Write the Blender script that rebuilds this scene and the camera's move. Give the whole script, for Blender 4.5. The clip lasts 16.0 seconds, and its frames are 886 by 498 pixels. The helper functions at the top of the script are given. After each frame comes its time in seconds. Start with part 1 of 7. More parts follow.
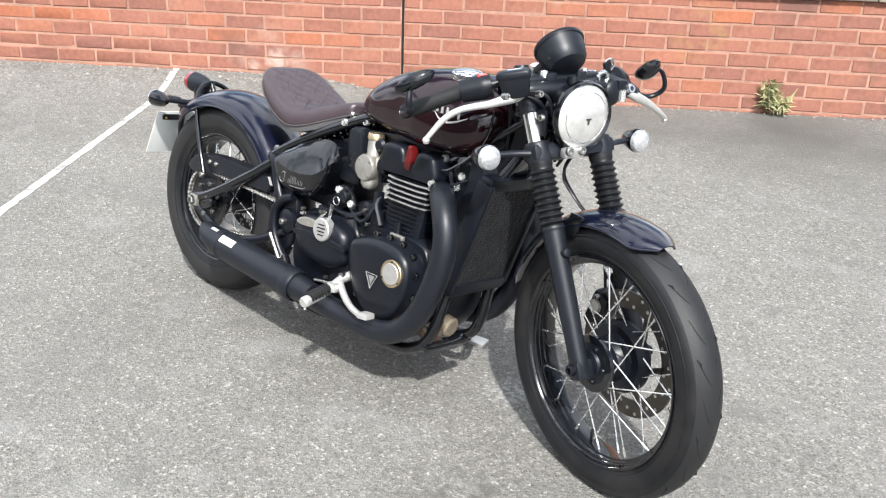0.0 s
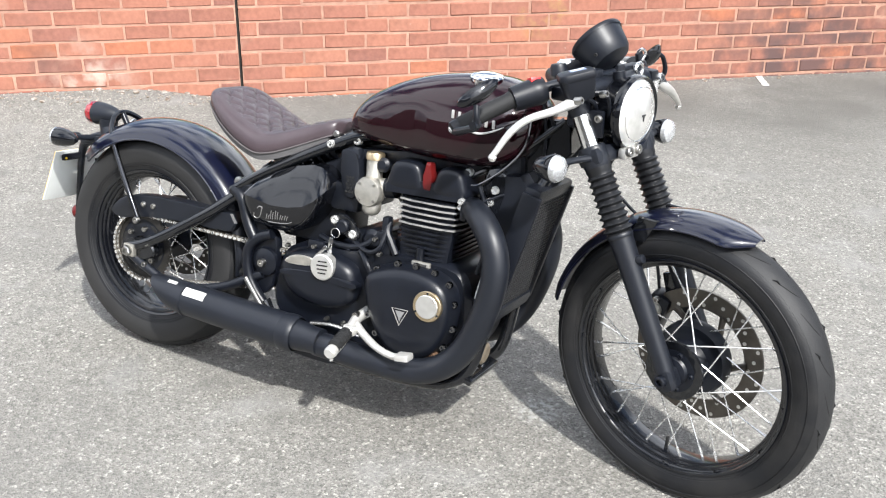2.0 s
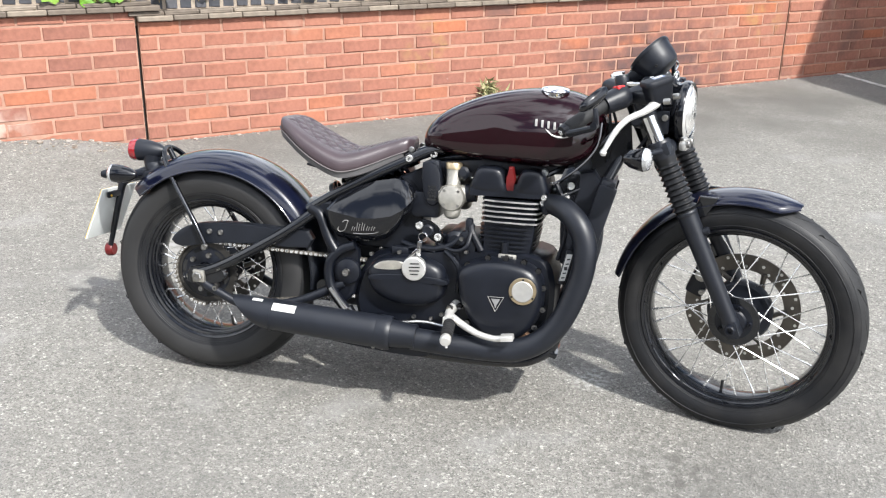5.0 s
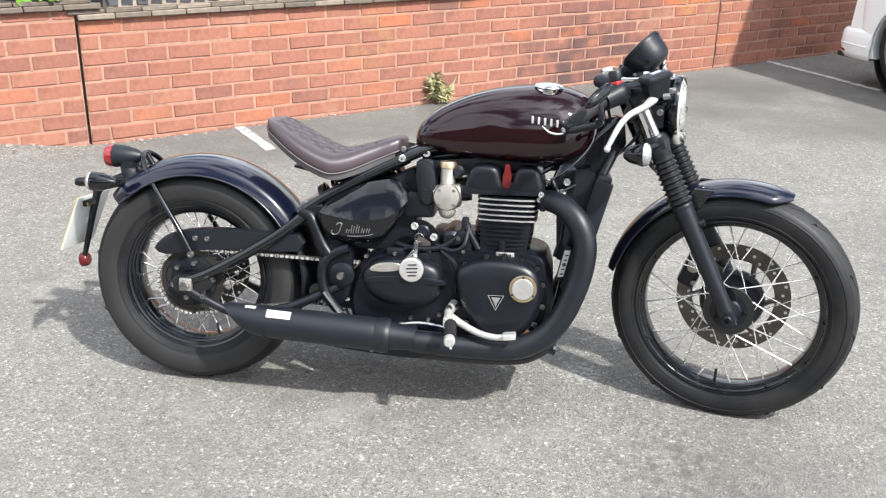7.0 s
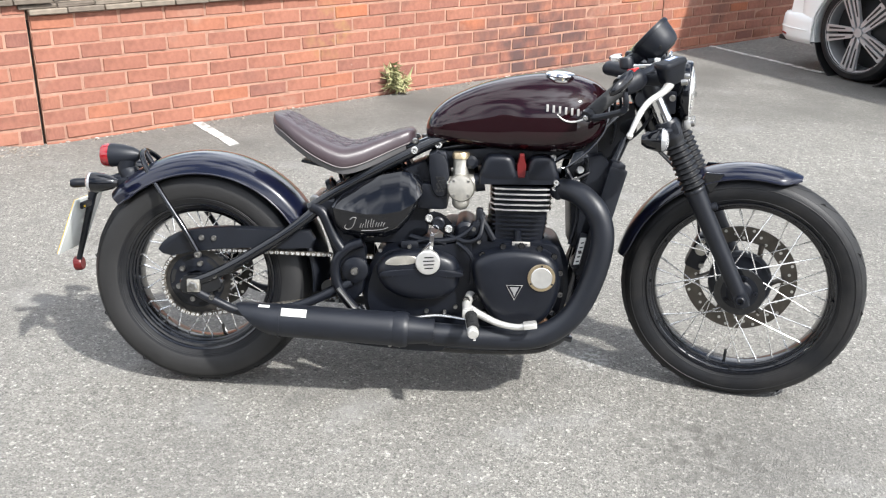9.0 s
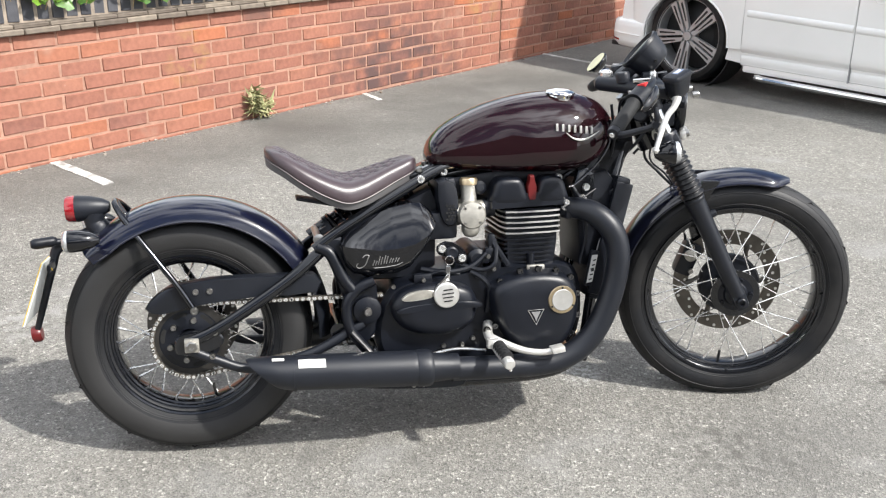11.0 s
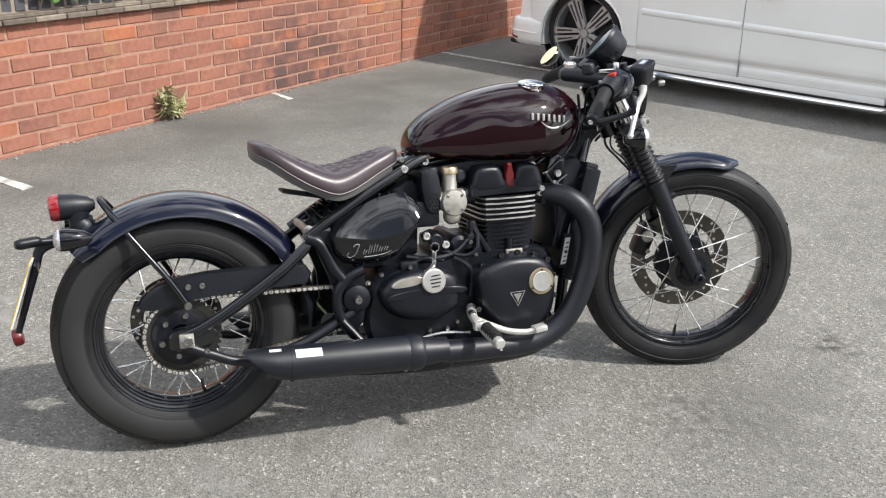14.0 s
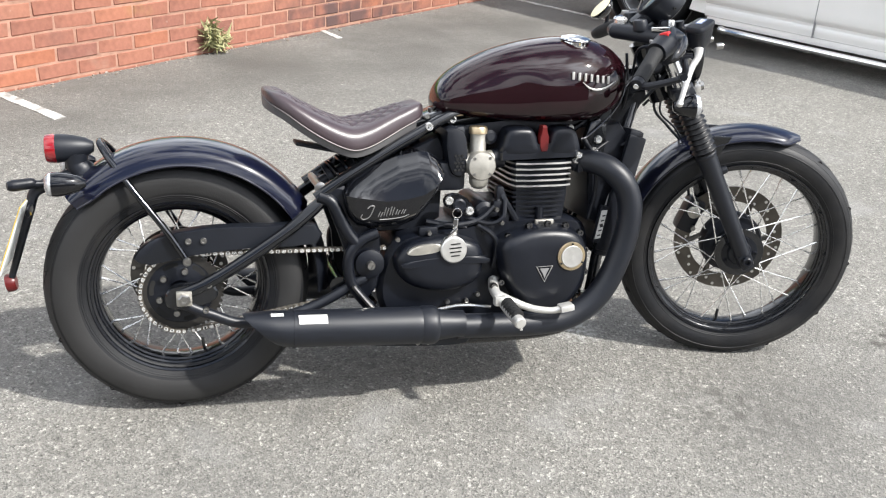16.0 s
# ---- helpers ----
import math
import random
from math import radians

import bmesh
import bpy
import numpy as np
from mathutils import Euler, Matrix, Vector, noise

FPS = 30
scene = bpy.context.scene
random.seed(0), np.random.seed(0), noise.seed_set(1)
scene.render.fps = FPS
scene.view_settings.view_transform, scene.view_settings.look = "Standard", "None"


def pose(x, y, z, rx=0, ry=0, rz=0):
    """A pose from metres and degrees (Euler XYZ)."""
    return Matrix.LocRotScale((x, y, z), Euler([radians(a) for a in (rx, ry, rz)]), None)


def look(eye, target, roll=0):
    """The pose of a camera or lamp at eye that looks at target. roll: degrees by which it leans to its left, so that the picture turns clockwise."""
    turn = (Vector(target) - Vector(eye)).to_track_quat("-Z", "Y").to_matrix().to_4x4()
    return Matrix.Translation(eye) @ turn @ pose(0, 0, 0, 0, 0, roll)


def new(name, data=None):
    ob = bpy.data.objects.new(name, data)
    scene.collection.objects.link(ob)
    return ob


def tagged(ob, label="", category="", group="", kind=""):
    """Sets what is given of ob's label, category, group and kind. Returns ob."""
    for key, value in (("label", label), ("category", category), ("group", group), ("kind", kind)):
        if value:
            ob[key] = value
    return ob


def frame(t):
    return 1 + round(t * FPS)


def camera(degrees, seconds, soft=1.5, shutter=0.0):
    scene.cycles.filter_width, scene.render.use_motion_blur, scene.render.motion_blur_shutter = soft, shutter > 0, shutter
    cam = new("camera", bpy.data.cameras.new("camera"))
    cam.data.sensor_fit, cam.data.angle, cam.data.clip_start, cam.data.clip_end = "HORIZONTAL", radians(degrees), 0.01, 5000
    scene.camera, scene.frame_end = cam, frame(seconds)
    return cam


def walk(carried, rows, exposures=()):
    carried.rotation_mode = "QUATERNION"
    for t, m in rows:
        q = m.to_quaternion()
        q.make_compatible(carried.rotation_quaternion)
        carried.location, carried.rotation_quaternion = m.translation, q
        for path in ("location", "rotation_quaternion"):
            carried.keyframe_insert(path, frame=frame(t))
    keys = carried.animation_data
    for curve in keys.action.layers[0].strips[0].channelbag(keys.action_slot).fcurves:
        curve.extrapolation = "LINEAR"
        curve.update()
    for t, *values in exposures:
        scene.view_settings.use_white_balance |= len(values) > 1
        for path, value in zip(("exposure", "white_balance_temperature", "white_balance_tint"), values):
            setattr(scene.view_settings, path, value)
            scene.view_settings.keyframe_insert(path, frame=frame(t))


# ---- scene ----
cam = camera(49.6, 16.0, 1.2)
EXPOSURES = [(0, 0.48, 6250, 10), (1.5, 0.60, 6250, 10), (2.5, 0.66, 6300, 10), (4.5, 0.59, 6300, 10), (7.0, 0.57, 6300, 10), (9.2, 0.56, 6300, 10), (11.3, 0.40, 6450, 10), (12.0, 0.22, 6450, 10), (12.5, 0.11, 6450, 10), (13.0, 0.05, 6450, 10), (14.5, 0.16, 6450, 10), (16.0, 0.47, 6400, 10)]
PATH = [
    (0, (2.587, -1.632, 1.451), (1.347, -0.275, 0.661), 2.1),
    (0.5, (2.437, -1.692, 1.448), (1.258, -0.289, 0.646), 1.6),
    (1, (2.25, -1.658, 1.438), (1.142, -0.209, 0.618), 1.6),
    (1.5, (2.07, -1.698, 1.434), (1.098, -0.16, 0.603), 1.9),
    (2, (1.883, -1.824, 1.437), (1.069, -0.187, 0.626), 0.7),
    (2.5, (1.808, -1.962, 1.437), (1.062, -0.283, 0.646), 0.8),
    (3, (1.785, -2.14, 1.431), (1.069, -0.44, 0.657), 1.6),
    (3.5, (1.704, -2.319, 1.446), (1.057, -0.582, 0.696), 1.6),
    (4, (1.541, -2.468, 1.447), (0.991, -0.689, 0.717), 0.9),
    (4.5, (1.397, -2.44, 1.447), (0.916, -0.643, 0.713), 1.0),
    (4.7, (1.329, -2.401, 1.438), (0.887, -0.592, 0.711), 1.0),
    (6.8, (1.008, -2.431, 1.449), (0.801, -0.582, 0.716), 1.0),
    (7, (1.02, -2.409, 1.448), (0.803, -0.563, 0.709), 1.0),
    (7.5, (1.033, -2.381, 1.445), (0.815, -0.534, 0.71), 1.2),
    (8, (0.981, -2.398, 1.443), (0.796, -0.546, 0.712), 1.5),
    (8.5, (0.881, -2.443, 1.442), (0.757, -0.591, 0.696), 1.4),
    (9, (0.771, -2.411, 1.442), (0.711, -0.56, 0.686), 0.9),
    (9.2, (0.714, -2.374, 1.442), (0.697, -0.518, 0.695), 1.0),
    (11.3, (0.087, -2.246, 1.44), (0.536, -0.436, 0.716), 0.4),
    (11.5, (0.027, -2.25, 1.441), (0.52, -0.453, 0.717), 0.1),
    (12, (-0.148, -2.316, 1.432), (0.448, -0.543, 0.725), -0.0),
    (12.5, (-0.247, -2.374, 1.407), (0.41, -0.612, 0.728), 0.2),
    (13, (-0.255, -2.391, 1.406), (0.432, -0.635, 0.74), 0.7),
    (13.5, (-0.205, -2.339, 1.413), (0.462, -0.587, 0.718), 1.3),
    (14, (-0.135, -2.254, 1.428), (0.503, -0.5, 0.71), 1.7),
    (14.5, (-0.122, -2.214, 1.42), (0.489, -0.453, 0.693), 2.0),
    (15, (-0.134, -2.219, 1.422), (0.475, -0.463, 0.683), 2.3),
    (15.5, (-0.107, -2.197, 1.418), (0.484, -0.452, 0.642), 2.6),
    (16, (0.012, -2.084, 1.411), (0.531, -0.34, 0.58), 3.9),
]
walk(cam, [(t, look(eye, target, roll)) for t, eye, target, roll in PATH], EXPOSURES)

# ---- light ----
world = bpy.data.worlds.new("sky")
scene.world = world
world.use_nodes = True
wt = world.node_tree
wt.nodes.clear()
w_out = wt.nodes.new("ShaderNodeOutputWorld")
w_bg = wt.nodes.new("ShaderNodeBackground")
w_sky = wt.nodes.new("ShaderNodeTexSky")
SUN = Vector((0.70, -0.58, 1.0)).normalized()
w_sky.sky_type, w_sky.sun_disc = "NISHITA", False
w_sky.sun_elevation = math.asin(SUN.z)
w_sky.sun_rotation = math.atan2(SUN.x, SUN.y)
w_sky.dust_density, w_sky.ozone_density = 2.0, 1.5
w_co = wt.nodes.new("ShaderNodeTexCoord")
w_map = wt.nodes.new("ShaderNodeMapping")
w_map.inputs["Scale"].default_value = (1.0, 1.0, 2.2)
w_cl = wt.nodes.new("ShaderNodeTexNoise")
w_cl.inputs["Scale"].default_value, w_cl.inputs["Detail"].default_value = 2.3, 4.0
w_rp = wt.nodes.new("ShaderNodeValToRGB")
w_rp.color_ramp.elements[0].position, w_rp.color_ramp.elements[1].position = 0.43, 0.56
w_mx = wt.nodes.new("ShaderNodeMix")
w_mx.data_type = "RGBA"
w_dot = wt.nodes.new("ShaderNodeVectorMath")
w_dot.operation = "DOT_PRODUCT"
w_dot.inputs[1].default_value = SUN
w_pos = wt.nodes.new("ShaderNodeMath")
w_pos.operation = "MAXIMUM"
w_pos.inputs[1].default_value = 0.0
w_pow = wt.nodes.new("ShaderNodeMath")
w_pow.operation = "POWER"
w_pow.inputs[1].default_value = 7.0
w_amp = wt.nodes.new("ShaderNodeMath")
w_amp.operation = "MULTIPLY_ADD"
w_amp.inputs[1].default_value, w_amp.inputs[2].default_value = 2.1, 0.90
w_cloud = wt.nodes.new("ShaderNodeVectorMath")
w_cloud.operation = "SCALE"
w_cloud.inputs[0].default_value = (16.6, 17.0, 17.8)
wt.links.new(w_co.outputs["Generated"], w_dot.inputs[0])
wt.links.new(w_dot.outputs["Value"], w_pos.inputs[0])
wt.links.new(w_pos.outputs[0], w_pow.inputs[0])
wt.links.new(w_pow.outputs[0], w_amp.inputs[0])
wt.links.new(w_amp.outputs[0], w_cloud.inputs["Scale"])
wt.links.new(w_cloud.outputs["Vector"], w_mx.inputs["B"])
wt.links.new(w_co.outputs["Generated"], w_map.inputs["Vector"])
wt.links.new(w_map.outputs["Vector"], w_cl.inputs["Vector"])
wt.links.new(w_cl.outputs["Fac"], w_rp.inputs["Fac"])
wt.links.new(w_rp.outputs["Color"], w_mx.inputs["Factor"])
wt.links.new(w_sky.outputs["Color"], w_mx.inputs["A"])
wt.links.new(w_mx.outputs["Result"], w_bg.inputs["Color"])
w_bg.inputs["Strength"].default_value = 0.090
wt.links.new(w_bg.outputs["Background"], w_out.inputs["Surface"])
sun = new("sun", bpy.data.lights.new("sun", "SUN"))
sun.data.energy, sun.data.angle, sun.data.color = 4.95, radians(1.6), (1.0, 0.965, 0.90)
sun.matrix_world = look(SUN * 20, (0, 0, 0))


# ---- materials ----
def material(name, color, rough=0.5, metal=0.0, coat=0.0, var=0.15, scale=30.0, bump=0.0, bump_scale=200.0, rough_var=0.1,
             spec=0.5, island=0.0, trans=0.0):
    """A Principled material with colour and gloss varied at two scales, and a fine relief."""
    m = bpy.data.materials.new(name)
    m.use_nodes = True
    t = m.node_tree
    b = t.nodes["Principled BSDF"]
    co = t.nodes.new("ShaderNodeTexCoord")
    n1 = t.nodes.new("ShaderNodeTexNoise")
    n1.inputs["Scale"].default_value, n1.inputs["Detail"].default_value = scale, 5
    n2 = t.nodes.new("ShaderNodeTexNoise")
    n2.inputs["Scale"].default_value, n2.inputs["Detail"].default_value = scale * 0.13, 3
    add = t.nodes.new("ShaderNodeMath")
    add.operation = "ADD"
    for n in (n1, n2):
        t.links.new(co.outputs["Object"], n.inputs["Vector"])
    t.links.new(n1.outputs["Fac"], add.inputs[0])
    t.links.new(n2.outputs["Fac"], add.inputs[1])
    rng = t.nodes.new("ShaderNodeMapRange")
    rng.inputs["From Min"].default_value, rng.inputs["From Max"].default_value = 0.6, 1.4
    rng.inputs["To Min"].default_value, rng.inputs["To Max"].default_value = 1 - var, 1 + var
    t.links.new(add.outputs[0], rng.inputs["Value"])
    mul = t.nodes.new("ShaderNodeVectorMath")
    mul.operation = "SCALE"
    mul.inputs[0].default_value = color
    t.links.new(rng.outputs["Result"], mul.inputs["Scale"])
    t.links.new(mul.outputs["Vector"], b.inputs["Base Color"])
    rr = t.nodes.new("ShaderNodeMapRange")
    rr.inputs["To Min"].default_value, rr.inputs["To Max"].default_value = max(0.02, rough - rough_var), min(1, rough + rough_var)
    t.links.new(n2.outputs["Fac"], rr.inputs["Value"])
    t.links.new(rr.outputs["Result"], b.inputs["Roughness"])
    b.inputs["Metallic"].default_value = metal
    b.inputs["Coat Weight"].default_value = coat
    b.inputs["Coat Roughness"].default_value = 0.04
    b.inputs["Specular IOR Level"].default_value = spec
    b.inputs["Transmission Weight"].default_value = trans
    if bump:
        nb = t.nodes.new("ShaderNodeTexNoise")
        nb.inputs["Scale"].default_value, nb.inputs["Detail"].default_value = bump_scale, 4
        bp = t.nodes.new("ShaderNodeBump")
        bp.inputs["Strength"].default_value, bp.inputs["Distance"].default_value = bump, 0.002
        t.links.new(co.outputs["Object"], nb.inputs["Vector"])
        t.links.new(nb.outputs["Fac"], bp.inputs["Height"])
        t.links.new(bp.outputs["Normal"], b.inputs["Normal"])
    return m


def random_ramp(m, stops, object_random=True, mixed=0.5):
    """Colours a material by a random value of the object (or of the loose piece), multiplied by its own noise."""
    t = m.node_tree
    b = t.nodes["Principled BSDF"]
    src = t.nodes.new("ShaderNodeObjectInfo") if object_random else t.nodes.new("ShaderNodeNewGeometry")
    ramp = t.nodes.new("ShaderNodeValToRGB")
    ramp.color_ramp.interpolation = "LINEAR"
    while len(ramp.color_ramp.elements) < len(stops):
        ramp.color_ramp.elements.new(0.5)
    for e, (p, c) in zip(ramp.color_ramp.elements, stops):
        e.position, e.color = p, (*c, 1)
    t.links.new(src.outputs["Random" if object_random else "Random Per Island"], ramp.inputs["Fac"])
    old = b.inputs["Base Color"].links[0].from_socket
    mx = t.nodes.new("ShaderNodeMix")
    mx.data_type, mx.blend_type = "RGBA", "MULTIPLY"
    mx.inputs["Factor"].default_value = mixed
    t.links.new(ramp.outputs["Color"], mx.inputs["A"])
    t.links.new(old, mx.inputs["B"])
    t.links.new(mx.outputs["Result"], b.inputs["Base Color"])
    return mx


def blotches(m, color, scale, lo, hi, detail=6):
    """Lays stains of another colour over a material, in patches of their own shape."""
    t = m.node_tree
    b = t.nodes["Principled BSDF"]
    old = b.inputs["Base Color"].links[0].from_socket
    g = t.nodes.new("ShaderNodeNewGeometry")
    n = t.nodes.new("ShaderNodeTexNoise")
    n.inputs["Scale"].default_value, n.inputs["Detail"].default_value = scale, detail
    r = t.nodes.new("ShaderNodeValToRGB")
    r.color_ramp.elements[0].position, r.color_ramp.elements[1].position = lo, hi
    mx = t.nodes.new("ShaderNodeMix")
    mx.data_type = "RGBA"
    mx.inputs["B"].default_value = (*color, 1)
    t.links.new(g.outputs["Position"], n.inputs["Vector"])
    t.links.new(n.outputs["Fac"], r.inputs["Fac"])
    t.links.new(r.outputs["Color"], mx.inputs["Factor"])
    t.links.new(old, mx.inputs["A"])
    t.links.new(mx.outputs["Result"], b.inputs["Base Color"])


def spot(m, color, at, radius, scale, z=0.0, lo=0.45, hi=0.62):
    """One patch or stain of a given size, broken up by noise."""
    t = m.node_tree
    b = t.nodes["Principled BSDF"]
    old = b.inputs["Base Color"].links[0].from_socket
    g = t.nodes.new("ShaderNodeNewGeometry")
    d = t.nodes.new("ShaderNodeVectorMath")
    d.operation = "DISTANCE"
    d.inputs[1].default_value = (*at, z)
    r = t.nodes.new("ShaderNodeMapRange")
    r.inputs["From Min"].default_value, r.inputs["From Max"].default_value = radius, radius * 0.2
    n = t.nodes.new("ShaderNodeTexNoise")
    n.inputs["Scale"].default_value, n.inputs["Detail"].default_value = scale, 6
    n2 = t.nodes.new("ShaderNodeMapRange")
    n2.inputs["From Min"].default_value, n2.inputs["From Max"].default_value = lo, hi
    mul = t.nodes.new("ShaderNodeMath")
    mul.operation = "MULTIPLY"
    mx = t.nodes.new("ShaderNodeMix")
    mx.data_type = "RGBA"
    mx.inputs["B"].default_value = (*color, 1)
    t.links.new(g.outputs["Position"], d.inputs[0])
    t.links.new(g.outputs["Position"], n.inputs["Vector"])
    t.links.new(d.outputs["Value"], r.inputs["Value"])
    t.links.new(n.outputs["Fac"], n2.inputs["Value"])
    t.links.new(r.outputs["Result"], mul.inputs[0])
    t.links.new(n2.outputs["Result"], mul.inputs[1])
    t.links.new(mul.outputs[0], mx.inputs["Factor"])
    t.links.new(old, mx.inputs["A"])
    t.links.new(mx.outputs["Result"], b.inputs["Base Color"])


def asphalt_material():
    """Worn asphalt: pale and dark chips of stone in two sizes in a grey binder, patched and stained."""
    m = material("asphalt", (0.213, 0.206, 0.194), 0.85, var=0.16, scale=5.0, rough_var=0.08, spec=0.35)
    t = m.node_tree
    b = t.nodes["Principled BSDF"]
    g = t.nodes.new("ShaderNodeNewGeometry")
    heights = []
    for size, stops, mixed in ((128, ((0.0, 0.40), (0.13, 0.62), (0.30, 0.92), (0.80, 1.02), (0.91, 1.25), (0.96, 1.9), (1.0, 2.7)), 0.48),
                               (270, ((0.0, 0.34), (0.2, 0.78), (0.6, 1.0), (0.86, 1.18), (0.94, 1.4), (1.0, 1.9)), 0.74)):
        old = b.inputs["Base Color"].links[0].from_socket
        v = t.nodes.new("ShaderNodeTexVoronoi")
        v.inputs["Scale"].default_value, v.inputs["Randomness"].default_value = size, 1.0
        ramp = t.nodes.new("ShaderNodeValToRGB")
        for _ in range(len(stops) - 2):
            ramp.color_ramp.elements.new(0.5)
        for e, (p, c) in zip(ramp.color_ramp.elements, stops):
            e.position, e.color = p, (c, c, c * 0.97, 1)
        bw = t.nodes.new("ShaderNodeSeparateColor")
        mx = t.nodes.new("ShaderNodeMix")
        mx.data_type, mx.blend_type, mx.clamp_result = "RGBA", "MULTIPLY", False
        mx.inputs["Factor"].default_value = mixed
        t.links.new(g.outputs["Position"], v.inputs["Vector"])
        t.links.new(v.outputs["Color"], bw.inputs["Color"])
        t.links.new(bw.outputs["Red"], ramp.inputs["Fac"])
        t.links.new(old, mx.inputs["A"])
        t.links.new(ramp.outputs["Color"], mx.inputs["B"])
        t.links.new(mx.outputs["Result"], b.inputs["Base Color"])
        heights.append(v.outputs["Distance"])
    old = b.inputs["Base Color"].links[0].from_socket
    n2 = t.nodes.new("ShaderNodeTexNoise")
    n2.inputs["Scale"].default_value, n2.inputs["Detail"].default_value = 34, 7
    r2 = t.nodes.new("ShaderNodeMapRange")
    r2.inputs["From Min"].default_value, r2.inputs["From Max"].default_value = 0.3, 0.7
    r2.inputs["To Min"].default_value, r2.inputs["To Max"].default_value = 0.87, 1.13
    sc = t.nodes.new("ShaderNodeVectorMath")
    sc.operation = "SCALE"
    add = t.nodes.new("ShaderNodeMath")
    add.operation = "ADD"
    bp = t.nodes.new("ShaderNodeBump")
    bp.inputs["Strength"].default_value, bp.inputs["Distance"].default_value = 0.65, 0.005
    t.links.new(g.outputs["Position"], n2.inputs["Vector"])
    t.links.new(n2.outputs["Fac"], r2.inputs["Value"])
    t.links.new(old, sc.inputs[0])
    t.links.new(r2.outputs["Result"], sc.inputs["Scale"])
    t.links.new(sc.outputs["Vector"], b.inputs["Base Color"])
    for k, h in enumerate(heights):
        t.links.new(h, add.inputs[k])
    t.links.new(add.outputs[0], bp.inputs["Height"])
    t.links.new(bp.outputs["Normal"], b.inputs["Normal"])
    blotches(m, (0.130, 0.126, 0.118), 0.9, 0.54, 0.95)
    blotches(m, (0.125, 0.122, 0.114), 5.0, 0.56, 0.84, 9)
    blotches(m, (0.27, 0.267, 0.255), 3.1, 0.58, 0.84, 8)
    # broad darker patches along the wall foot and beside the van
    for at, r in (((-0.6, 2.75), 0.9), ((0.35, 3.35), 1.0), ((1.2, 3.75), 1.25), ((2.2, 4.5), 1.5), ((3.2, 4.2), 1.6)):
        spot(m, (0.112, 0.107, 0.097), at, r, 1.6, 0.0, 0.26, 0.66)
    spot(m, (0.062, 0.058, 0.05), (2.11, 0.03), 0.15, 18)
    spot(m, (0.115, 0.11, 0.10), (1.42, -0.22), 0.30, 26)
    spot(m, (0.42, 0.42, 0.40), (1.15, 0.25), 0.09, 60)
    spot(m, (0.30, 0.295, 0.28), (-0.62, 0.95), 0.22, 20)
    return m


ASPHALT = asphalt_material()
LINE_PAINT = material("road_paint", (0.66, 0.65, 0.61), 0.8, var=0.15, scale=60, bump=0.6, bump_scale=260)
blotches(LINE_PAINT, (0.25, 0.243, 0.228), 17, 0.40, 0.66, 12)
BRICK = material("red_brick", (0.98, 0.98, 0.98), 0.85, var=0.26, scale=38, bump=0.5, bump_scale=160, spec=0.25)
BRICK_STOPS = ((0.0, (0.221, 0.101, 0.079)), (0.10, (0.257, 0.114, 0.082)), (0.30, (0.281, 0.122, 0.086)), (0.65, (0.298, 0.130, 0.089)), (0.90, (0.317, 0.144, 0.098)), (0.97, (0.340, 0.132, 0.077)), (1.0, (0.370, 0.134, 0.071)))
random_ramp(BRICK, BRICK_STOPS, mixed=0.9)
blotches(BRICK, (0.13, 0.078, 0.066), 2.3, 0.56, 0.80)
blotches(BRICK, (0.40, 0.25, 0.19), 4.1, 0.62, 0.86)
blotches(BRICK, (0.42, 0.33, 0.27), 26, 0.73, 0.86)
for at, r, z in (((0.95, 4.38), 0.62, 0.05), ((1.50, 4.82), 0.70, 0.05), ((1.20, 4.58), 0.42, 0.30)):
    spot(BRICK, (0.105, 0.066, 0.062), at, r, 7.0, z, 0.34, 0.62)
spot(BRICK, (0.37, 0.24, 0.09), (-0.12, 3.50), 0.20, 11.0, 0.44, 0.46, 0.70)
spot(BRICK, (0.37, 0.24, 0.09), (2.05, 5.25), 0.22, 9.0, 0.50, 0.46, 0.70)
spot(BRICK, (0.47, 0.36, 0.30), (-2.15, 1.92), 0.30, 9.0, 0.10, 0.46, 0.64)
BRICK_JOINED = material("red_brick_far", (0.95, 0.95, 0.95), 0.85, var=0.28, scale=38, bump=0.5, bump_scale=160, spec=0.25)
random_ramp(BRICK_JOINED, BRICK_STOPS, object_random=False, mixed=0.9)
blotches(BRICK_JOINED, (0.15, 0.07, 0.06), 1.7, 0.60, 0.78)
MORTAR = material("mortar", (0.370, 0.215, 0.158), 0.95, var=0.3, scale=25, bump=0.6, bump_scale=220, spec=0.2)
MORTAR_DARK = material("grey_wall", (0.20, 0.185, 0.17), 0.9, var=0.3, scale=6, bump=0.4, bump_scale=60)
BLUE_BRICK = material("blue_brick", (0.9, 0.9, 0.9), 0.6, var=0.3, scale=30, bump=0.4, bump_scale=120)
random_ramp(BLUE_BRICK, ((0, (0.035, 0.037, 0.045)), (0.6, (0.06, 0.062, 0.072)), (1, (0.09, 0.09, 0.10))), mixed=0.9)
COPING = material("coping_stone", (0.9, 0.9, 0.9), 0.9, var=0.35, scale=22, bump=0.7, bump_scale=120, spec=0.2)
random_ramp(COPING, ((0, (0.135, 0.112, 0.092)), (0.5, (0.19, 0.160, 0.130)), (1, (0.26, 0.220, 0.175))), mixed=0.9)
JOINT_PALE = material("pale_joint", (0.30, 0.25, 0.20), 0.95, var=0.35, scale=30, bump=0.5, bump_scale=200)
GRIT = material("mortar_crumb", (0.9, 0.9, 0.9), 0.95)
